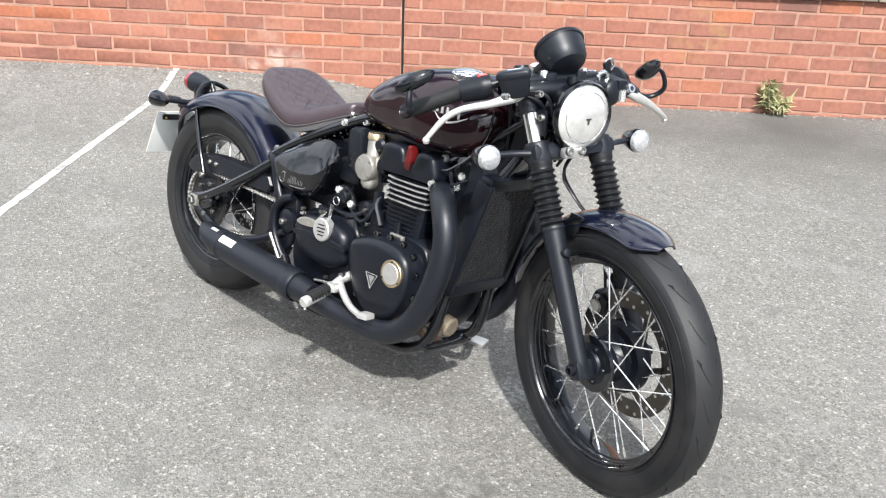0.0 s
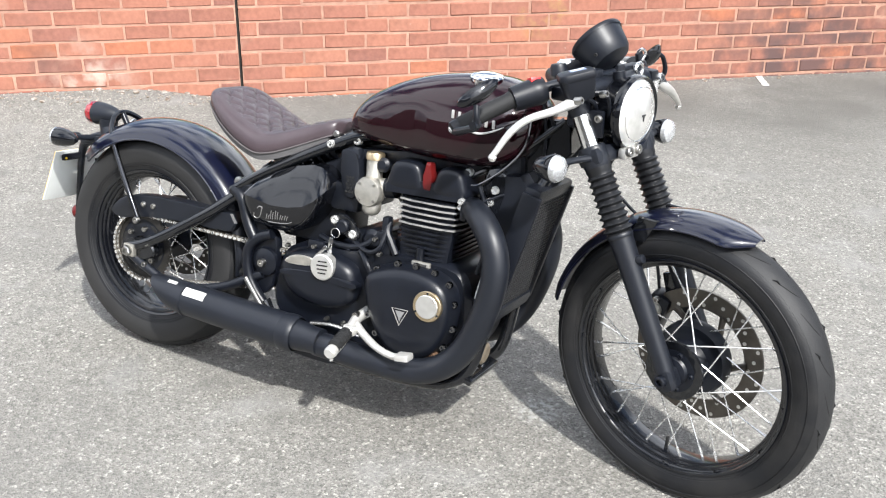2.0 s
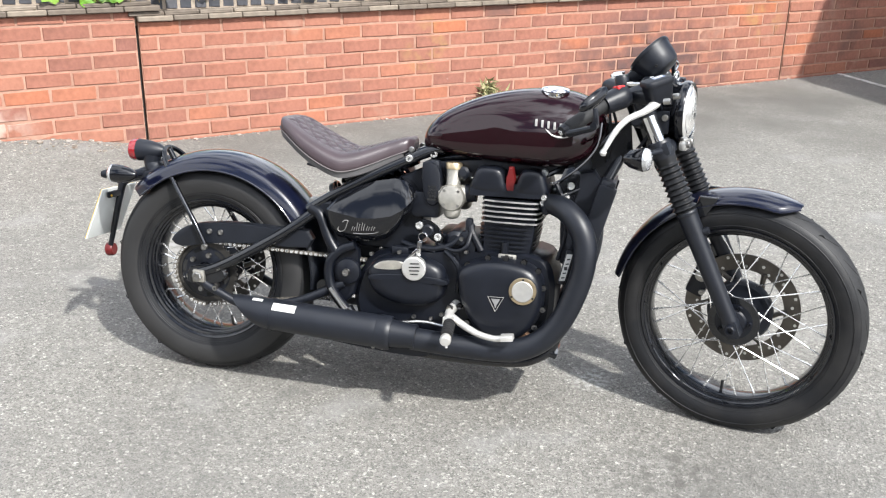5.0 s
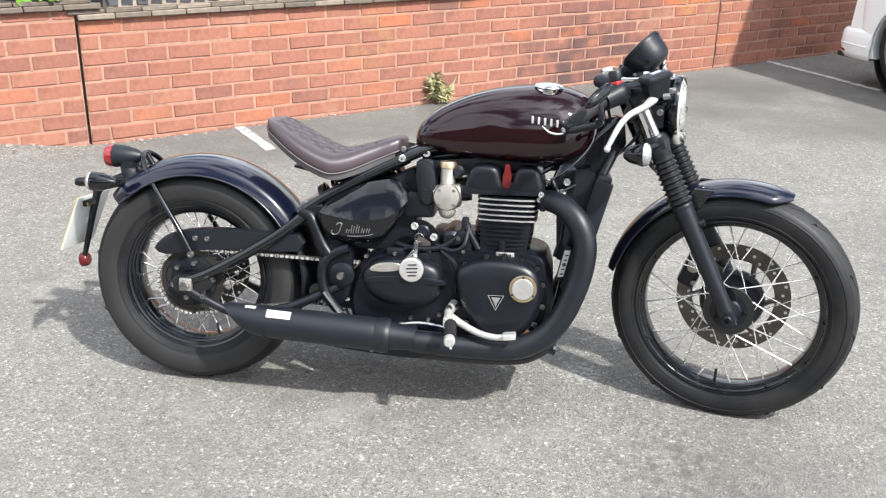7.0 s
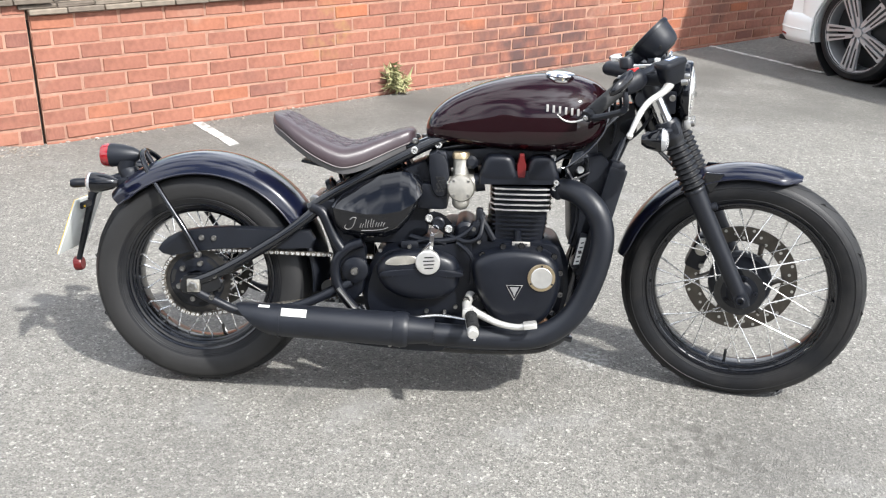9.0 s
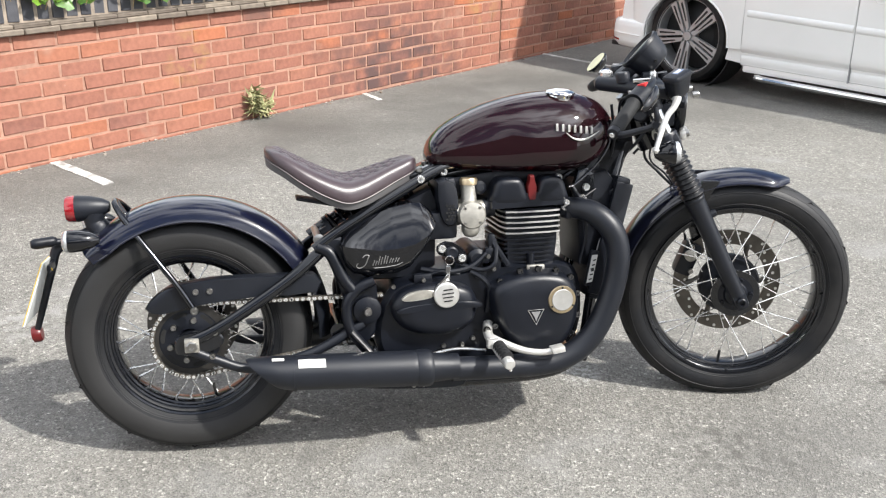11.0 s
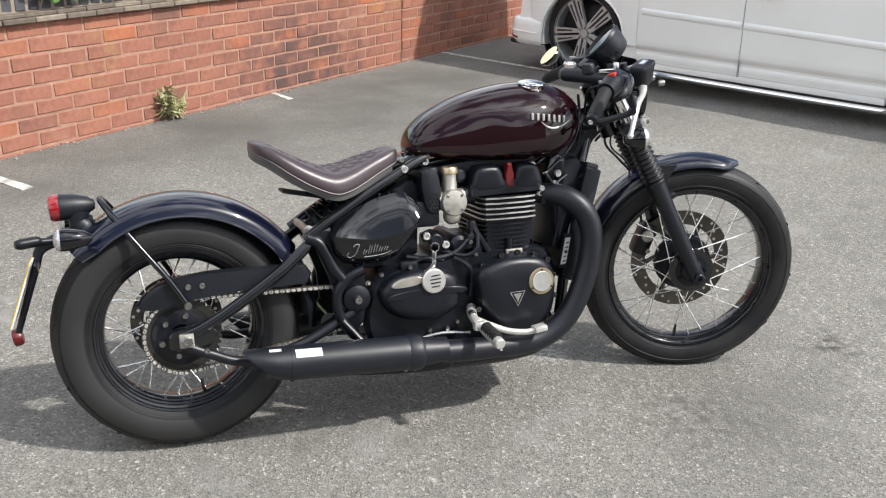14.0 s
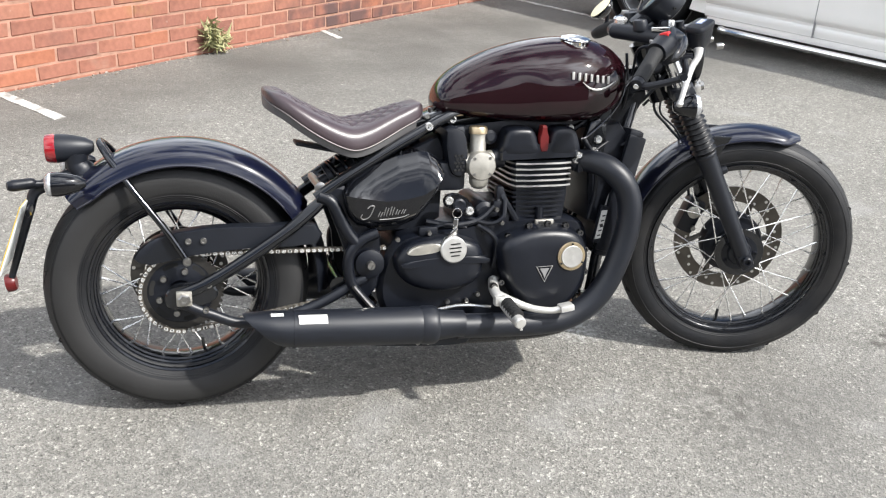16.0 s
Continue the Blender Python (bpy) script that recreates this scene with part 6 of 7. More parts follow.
    for y, z in ((-0.10, 0.245), (-0.05, 0.245), (-0.10, 0.190), (-0.045, 0.190)):
        part("casting_bolt", bolt((1.035, y, z), (1, -0.2, 0), 0.007, 0.010), BOLT, e)
    part("pipe_clamp", lathe([(0.022, -0.012), (0.022, 0.012), (0, 0.012)], (0.965, -0.150, 0.232), (0.3, 1, 0), 18), RUST, e, "scorched pipe clamp")


def exhaust():
    for s, name in ((-1, "right"), (1, "left")):
        head = [(0.995, -0.085, 0.600), (1.022, -0.112, 0.604), (1.060, -0.150, 0.594), (1.096, -0.172, 0.560), (1.116, -0.180, 0.510), (1.116, -0.182, 0.450), (1.100, -0.182, 0.380), (1.070, -0.182, 0.305), (1.030, -0.182, 0.250), (0.975, -0.182, 0.214), (0.910, -0.182, 0.200), (0.80, -0.182, 0.200), (0.66, -0.185, 0.207)]
        if s > 0:
            head = mirrored(head)
        pipe = part("exhaust_pipe", tube(head, [0.026, 0.029, 0.031] + [0.0315] * 10, 20), SATIN, bike, "matte black exhaust header pipe")
        y = s * 0.190
        prof = [(0.0, 0.08), (0.030, 0.08), (0.034, 0.008), (0.041, 0.0), (0.0445, 0.010), (0.046, 0.06), (0.0465, 0.40), (0.045, 0.432), (0.041, 0.440), (0.040, 0.452), (0.034, 0.500), (0.034, 0.525), (0.0, 0.525)]
        m = lathe(prof, (0.150, y, 0.238), (1, 0, -0.045), 36)
        for v in m.verts:
            k = v.co.x - 0.150
            if k < 0.16:
                v.co.x += ((0.238 - v.co.z) * 1.1 + 0.026) * (1 - max(0, k) / 0.16)
        muf = part("silencer", m, SATIN, bike, "matte black slash-cut exhaust silencer")
        part("joint_band", lathe([(0.0465, -0.020), (0.0485, -0.012), (0.0488, 0.008), (0.0475, 0.016), (0.044, 0.022), (0.044, -0.020)], (0.583, y, 0.2185), (1, 0, -0.045), 36, closed=True), SATIN, muf)
        part("end_band", lathe([(0.0472, 0), (0.0472, 0.006), (0.046, 0.006), (0.046, 0)], (0.250, y, 0.2335), (1, 0, -0.045), 36, closed=True), SATIN, muf)
        n = 8
        # a metal label, and a pale strip that paints the glint near the rim
        for x0, x1, a0, a1, nm in ((0.262, 0.330, 32, 62, "heat_label"), (0.198, 0.228, 60, 72, "painted_rim_glint")):
            bm = bmesh.new()
            rows = []
            for x in (x0, x1):
                zc = 0.238 - 0.045 * (x - 0.150)
                rows.append([Vector((x, y + s * 0.0474 * math.cos(radians(a)), zc + 0.0474 * math.sin(radians(a)))) for a in [a0 + (a1 - a0) * i / n for i in range(n + 1)]] +
                            [Vector((x, y + s * 0.0462 * math.cos(radians(a)), zc + 0.0462 * math.sin(radians(a)))) for a in [a1 - (a1 - a0) * i / n for i in range(n + 1)]])
            skin(bm, rows)
            part(nm, bm, LABEL, muf, "small pale strips on the silencer, one a metal label, one a painted glint")
        for k in range(2):
            part("hanger_bolt", bolt((0.555 + 0.026 * k, y + s * 0.012, 0.177), (0, s, -0.5), 0.005, 0.005), BOLT, muf)
    part("link_pipe", rail((0.62, -0.17, 0.19), (0.62, 0.17, 0.19), 0.022, 14), SATIN, bike, "black cross pipe under the engine")
    part("belly_plate", puff([(0.36, 0.185), (0.42, 0.165), (0.60, 0.148), (0.70, 0.150), (0.68, 0.185), (0.5, 0.20)], [(-0.155, 0.97), (-0.15, 1), (-0.10, 1), (-0.095, 0.97)], 3), SATIN, bike, "black plate under the silencer")


def radiator():
    top, bot = Vector((1.158, 0, 0.650)), Vector((1.085, 0, 0.375))
    d = (bot - top).normalized()
    nrm = Vector((d.z * -1, 0, d.x)) * -1
    turn = Matrix((d * -1, LEFT, (d * -1).cross(LEFT))).transposed()
    c = (top + bot) / 2
    L = (bot - top).length
    r = part("radiator", rbox(c, (L, 0.200, 0.030), 0.004, turn), CORE, bike, "black upright radiator with a fine core")
    for t in (0, 1):
        part("header_tank", rbox(top.lerp(bot, t) + Vector((0, 0, 0.012 if t == 0 else -0.012)), (0.036, 0.225, 0.042), 0.010, turn), PLASTIC, r)
    for s in (-1, 1):
        part("side_shroud", rbox(c + Vector((0, s * 0.110, 0)), (L + 0.03, 0.016, 0.050), 0.006, turn), PLASTIC, r)
    fwd = (d * -1).cross(LEFT)
    if fwd.x < 0:
        fwd = -fwd
    fins = bmesh.new()
    for k in range(34):
        p = top.lerp(bot, (k + 0.5) / 34) + fwd * 0.0155
        rbox(p, (0.0018, 0.196, 0.003), 0, turn, fins)
    part("core_mesh", fins, CORE, r)["kind"] = "stuff"
    bars = bmesh.new()
    for k in range(17):
        p = c + Vector((0, -0.094 + 0.188 * k / 16, 0)) + fwd * 0.0162
        rbox(p, (L - 0.01, 0.0016, 0.003), 0, turn, bars)
    part("core_grille", bars, CORE, r)["kind"] = "stuff"
    for s in (-1, 1):
        part("radiator_hose", tube([top + Vector((-0.01, s * 0.08, -0.01)), top + Vector((-0.05, s * 0.07, -0.02)), Vector((1.03, s * 0.06, 0.60))], 0.014, 12), PLASTIC, r)
    # caution label on the down tube
    lab = part("caution_label", slab([(1.050, 0.398), (1.066, 0.400), (1.082, 0.474), (1.066, 0.474)], -0.1245, -0.127, 0.0006), LABEL, r, "narrow white caution label")
    for k in range(5):
        z = 0.408 + 0.013 * k
        part("print_line", rbox((1.0605 + 0.0029 * k, -0.1275, z), (0.009, 0.0012, 0.0035 if k != 2 else 0.009), 0, Euler((0, radians(-12), 0)).to_matrix()), DARK_PRINT, lab)
    part("label_backing", rbox((1.066, -0.1165, 0.436), (0.022, 0.014, 0.10), 0.004, Euler((0, radians(12), 0)).to_matrix()), PLASTIC, r)


def controls():
    """Footrests, brake pedal, side stand."""
    for s in (-1, 1):
        piv = Vector((0.765, s * 0.175, 0.285))
        br = part("footrest_bracket", tube([(0.772, s * 0.130, 0.305), (0.762, s * 0.168, 0.292), (0.764, s * 0.202, 0.278)], [0.014, 0.013, 0.012], 12), SILVER_PAINT, bike, "silver footrest and brake pedal" if s < 0 else "silver footrest and gear lever")
        part("clevis", rbox((0.766, s * 0.205, 0.274), (0.032, 0.024, 0.026), 0.006), SILVER_PAINT, br)
        peg = part("footrest", tube([(0.768, s * 0.212, 0.272), (0.773, s * 0.25, 0.264), (0.780, s * 0.312, 0.252), (0.781, s * 0.322, 0.250)], [0.011, 0.0135, 0.0155, 0.012], 14), SILVER_PAINT, br)
        part("peg_rubber", tube([(0.773, s * 0.232, 0.277), (0.777, s * 0.265, 0.270), (0.781, s * 0.302, 0.262)], [0.0130, 0.0150, 0.0145], 12), GRIP, peg)
        for k in range(6):
            f = k / 5
            part("rubber_rib", lathe([(0.0165, -0.002), (0.0165, 0.002), (0.014, 0.003), (0.014, -0.003)], (0.774 + 0.006 * f, s * (0.238 + 0.060 * f), 0.2755 - 0.013 * f), (0.08, s * 0.96, -0.2), 14, closed=True), GRIP, peg)
        part("peg_tip", rail((0.784, s * 0.314, 0.244), (0.784, s * 0.314, 0.232), 0.004), STEEL, peg)
        part("pedal_arm", tube([(0.768, s * 0.182, 0.284), (0.805, s * 0.200, 0.266), (0.850, s * 0.215, 0.250), (0.895, s * 0.226, 0.245), (0.925, s * 0.232, 0.250)], [0.009, 0.010, 0.009, 0.0085, 0.009], 12), SILVER_PAINT, br)
        part("pedal_pad", rbox((0.932, s * 0.234, 0.254), (0.036, 0.034, 0.016), 0.004, Euler((0, radians(-8), 0)).to_matrix()), SILVER_PAINT, br)
        part("pivot_bolt", bolt((0.760, s * 0.168, 0.300), (0, s, 0), 0.010, 0.010), BOLT, br)
    stand = part("side_stand", tube([(0.62, 0.13, 0.20), (0.75, 0.20, 0.14), (0.88, 0.300, 0.074)], [0.016, 0.013, 0.012], 12), FRAME_BLACK, bike, "side stand with a pale metal foot")
    part("stand_foot", rbox((0.885, 0.318, 0.0625), (0.075, 0.045, 0.012), 0.004, Euler((radians(10), 0, radians(15))).to_matrix()), SILVER_PAINT, stand)


def on_fork(t, y=0.0, ahead=0.0):
    """A point on the fork's line, t metres above the axle, in the unturned bike."""
    return Vector((1.543, y, 0.325)) + FORK * t + Vector((FORK.z, 0, -FORK.x)) * ahead


FORK = Vector((-0.446, 0, 0.895)).normalized()


def fork():
    for s in (-1, 1):
        y = s * 0.093
        leg = part("fork_leg", lathe([(0.0, -0.020), (0.015, -0.020), (0.021, -0.010), (0.0225, 0.02), (0.0225, 0.08), (0.0245, 0.16), (0.0255, 0.27), (0.027, 0.315), (0.027, 0.335), (0.0, 0.335)], on_fork(0, y), FORK, 28), SATIN, bike, "black fork leg with a rubber gaiter", STEER)
        part("axle_clamp", rbox(on_fork(-0.004, y - s * 0.002), (0.040, 0.050, 0.048), 0.012, Euler((0, -0.42, 0)).to_matrix()), SATIN, leg)
        part("axle_end", lathe([(0.0135, 0), (0.0135, 0.018), (0.011, 0.020), (0.0075, 0.020), (0.0065, 0.012), (0, 0.012)], (1.543, s * 0.108, 0.325), (0, s, 0), 20), ENGINE_BLACK, leg)
        part("pinch_bolt", bolt(on_fork(-0.020, y - s * 0.02, -0.005), (0.4, s, -0.9), 0.006, 0.008), BOLT, leg)
        part("reflector_boss", lathe([(0.010, 0.0), (0.011, 0.010), (0.010, 0.018), (0.004, 0.020), (0, 0.020)], on_fork(0.270, y, 0.020), (0.9, 0, 0.4), 16), SATIN, leg)
        # gaiter: nine folds
        prof = [(0.0, 0.325), (0.028, 0.325), (0.0285, 0.338)]
        for k in range(9):
            h = 0.338 + 0.0150 * k
            big = 0.0335 - 0.0002 * k
            prof += [(0.0255, h + 0.0015), (0.0275, h + 0.0035), (big, h + 0.0075), (big - 0.0008, h + 0.0092), (0.0275, h + 0.0125)]
        prof += [(0.027, 0.476), (0.029, 0.480), (0.029, 0.496), (0.0, 0.496)]
        part("gaiter", lathe(prof, on_fork(0, y), FORK, 28), GAITER, leg, "ribbed black rubber gaiter")
        part("gaiter_clip", lathe([(0.0282, 0.327), (0.0292, 0.329), (0.0292, 0.334), (0.0282, 0.336)], on_fork(0, y), FORK, 28, closed=True), SATIN, leg)
        part("stanchion", lathe([(0.0, 0.48), (0.0205, 0.48), (0.0205, 0.66), (0.0, 0.66)], on_fork(0, y), FORK, 28), CHROME, leg, "chrome upper fork tube")
        part("fork_shroud", lathe([(0.0, 0.606), (0.0235, 0.606), (0.0255, 0.610), (0.0255, 0.650), (0.0, 0.650)], on_fork(0, y), FORK, 26), SATIN, leg)
        part("stanchion_cap", lathe([(0.0, 0.655), (0.023, 0.655), (0.023, 0.672), (0.014, 0.676), (0.013, 0.684), (0, 0.684)], on_fork(0, y), FORK, 24), ENGINE_BLACK, leg)
    # yokes
    low = part("lower_yoke", rbox(on_fork(0.512), (0.058, 0.245, 0.040), 0.014, Euler((0, -0.425, 0)).to_matrix()), SATIN, bike, "black lower fork yoke", STEER)
    for s in (-1, 1):
        part("yoke_clamp", lathe([(0.0285, -0.024), (0.031, -0.018), (0.031, 0.018), (0.0285, 0.024)], on_fork(0.512, s * 0.093), FORK, 26), SATIN, low)
    sp = part("horn_bracket", rbox(on_fork(0.498, -0.028, 0.044), (0.022, 0.060, 0.026), 0.008), ALU, low, "silver twin-bolt bracket")
    for s in (-1, 1):
        part("bolt", bolt(on_fork(0.498, -0.028 + s * 0.018, 0.057), (1, 0, 0.2), 0.011, 0.006), BOLT, sp)
    plan = [(1.118, 0.018), (1.135, 0.032), (1.165, 0.060), (1.215, 0.105), (1.255, 0.122), (1.292, 0.122), (1.300, 0.110), (1.300, -0.110), (1.292, -0.122), (1.255, -0.122), (1.215, -0.105), (1.165, -0.060), (1.135, -0.032), (1.118, -0.018)]
    up_bm = bmesh.new()
    skin(up_bm, [[Vector((1.22 + (x - 1.22) * k, y * k, z)) for x, y in plan] for z, k in ((0.908, 0.86), (0.911, 0.93), (0.918, 0.985), (0.926, 1.0), (0.934, 0.985), (0.941, 0.93), (0.945, 0.84))])
    up = part("upper_yoke", up_bm, SATIN, bike, "black upper fork yoke with bright bolts", STEER)
    part("steering_nut", lathe([(0.018, 0), (0.018, 0.012), (0.012, 0.018), (0, 0.018)], (1.152, 0.008, 0.943), UP, 6), STEEL, up)
    for s in (-1, 1):
        part("yoke_knob", lathe([(0.019, 0), (0.019, 0.020), (0.016, 0.026), (0, 0.026)], (1.190, s * 0.066, 0.940), (-0.15, 0, 1), 22), SATIN, up)
        part("clamp_cap", rbox((1.236, s * 0.095, 0.950), (0.048, 0.026, 0.012), 0.004, Euler((0, -0.1, s * 0.3)).to_matrix()), CHROME, up)
        part("yoke_bolt", bolt((1.268, s * 0.06, 0.955), UP, 0.009, 0.012), STEEL, up)
    part("bolt_row", tube([(1.135, 0.012, 0.950), (1.142, 0.030, 0.955), (1.160, 0.044, 0.956)], 0.005, 8), CHROME, up)
    part("ignition_barrel", lathe([(0.024, 0), (0.024, 0.025), (0.02, 0.028), (0, 0.027)], on_fork(0.600, -0.05, -0.03), (-0.4, -0.8, 0.3), 22), PLASTIC, up)
    # brake caliper on the left leg and its hose
    cal = part("brake_caliper", rbox((1.420, 0.072, 0.395), (0.055, 0.055, 0.105), 0.014, Euler((0, 0.35, 0)).to_matrix()), ENGINE_BLACK, bike, "black front brake caliper", STEER)
    part("caliper_piston_cover", lathe([(0.018, 0), (0.018, 0.010), (0.012, 0.013), (0, 0.013)], (1.425, 0.046, 0.410), RIGHT, 18), CAST, cal)
    for z in (0.36, 0.435):
        part("bolt", bolt((1.428, 0.044, z), RIGHT, 0.008, 0.008), BOLT, cal)
    part("caliper_bracket", rbox((1.455, 0.085, 0.455), (0.05, 0.02, 0.09), 0.006, Euler((0, -0.3, 0)).to_matrix()), FRAME_BLACK, cal)
    hose = [(1.30, 0.06, 0.80), (1.27, 0.03, 0.72), (1.315, 0.03, 0.665), (1.375, 0.055, 0.60), (1.40, 0.075, 0.52), (1.415, 0.08, 0.44)]
    hs = part("brake_hose", tube(hose, 0.0040, 8), PLASTIC, bike, "black front brake hose", STEER)
    part("sensor_cable", tube([(1.30, 0.04, 0.78), (1.285, 0.015, 0.71), (1.335, 0.02, 0.66), (1.38, 0.06, 0.585), (1.41, 0.085, 0.47)], 0.0028, 6), PLASTIC, hs)


def headlamp():
    c, ax_ = Vector((1.335, 0, 0.871)), Vector((1, 0, 0.0))
    lamp = part("headlamp", lathe([(0.0, -0.085), (0.022, -0.083), (0.045, -0.072), (0.064, -0.050), (0.074, -0.022), (0.079, 0.0), (0.083, 0.006), (0.083, 0.020), (0.079, 0.024), (0.074, 0.018)], c, ax_, 44), GLOSS_BLACK, bike, "round headlamp in a glossy black shell", STEER)
    part("bezel", lathe([(0.0835, 0.006), (0.0845, 0.012), (0.0835, 0.020), (0.080, 0.025), (0.076, 0.022), (0.078, 0.010)], c, ax_, 48, closed=True), GLOSS_BLACK, lamp)
    lens = part("lens", lathe([(0.0775, 0.018), (0.0735, 0.0215), (0.067, 0.0255), (0.057, 0.0298), (0.044, 0.0335), (0.029, 0.0358), (0.014, 0.0368), (0.0, 0.037)], c, ax_, 44), LAMP_GLASS, lamp, "bright reflective headlamp lens")
    part("bulb_shield", slab([(-0.010, 0.006), (0.010, 0.006), (0.010, 0.001), (0.003, 0.001), (0.003, -0.014), (-0.003, -0.014), (-0.003, 0.001), (-0.010, 0.001)], -0.002, 0.0, 0.0004), DARK_PRINT, lens, m=Matrix.Translation(c + Vector((0.038, 0, -0.004))) @ pose(0, 0, 0, 0, 0, 90) @ Matrix.Scale(0.75, 4))
    for rr, hh in ((0.060, 0.0288),):
        part("lens_ring", lathe([(rr - 0.0010, hh), (rr, hh + 0.0008), (rr + 0.0010, hh - 0.0004)], c, ax_, 44, closed=True), CHROME, lens)
    for s in (-1, 1):
        part("lamp_ear", rbox((1.300, s * 0.088, 0.855), (0.055, 0.010, 0.060), 0.004), ENGINE_BLACK, lamp)
        part("bolt", bolt((1.318, s * 0.092, 0.868), (0, s, 0), 0.009, 0.008), BOLT, lamp)
    part("lamp_bracket", rbox((1.30, 0, 0.785), (0.045, 0.06, 0.03), 0.008), CAST, lamp)


def gauge():
    n = Vector((-0.745, 0.06, 0.655)).normalized()
    c = Vector((1.240, 0, 1.016))
    g = part("speedometer", lathe([(0.0, -0.063), (0.030, -0.062), (0.044, -0.057), (0.051, -0.047), (0.055, -0.030), (0.0595, -0.004), (0.0615, 0.004), (0.0605, 0.009), (0.0565, 0.0105), (0.054, 0.006), (0.053, 0.0)], c, n, 44), SATIN, bike, "single round speedometer in a matte black cup", STEER)
    part("bezel", lathe([(0.0618, -0.003), (0.0630, 0.002), (0.0618, 0.007), (0.060, 0.002)], c, n, 44, closed=True), PLASTIC, g)
    part("glass", lathe([(0.0535, 0.004), (0.04, 0.006), (0.0, 0.007)], c, n, 40), DIAL, g)
    for a in (-0.5, 0.5):
        u = Vector((0.66, 0, 0.75))
        q = c - n * 0.040 + Vector((0, math.sin(a - 1.2) * 0.055, 0)) - u * math.cos(a - 1.2) * 0.053
        part("cup_screw", bolt(q, q - c + n * 0.03, 0.004, 0.002), GROOVE, g)
    part("stem", rbox((1.215, 0, 0.965), (0.085, 0.050, 0.034), 0.010, Euler((0, radians(-38), 0)).to_matrix()), SATIN, g)
    part("stem_cap", rbox((1.232, 0, 0.985), (0.05, 0.058, 0.034), 0.010, Euler((0, radians(-38), 0)).to_matrix()), SATIN, g)
    part("cable_boot", lathe([(0.014, 0), (0.014, 0.028), (0.008, 0.032), (0, 0.032)], (1.302, 0.0, 0.956), (0.2, 0, -1), 16), PLASTIC, g)


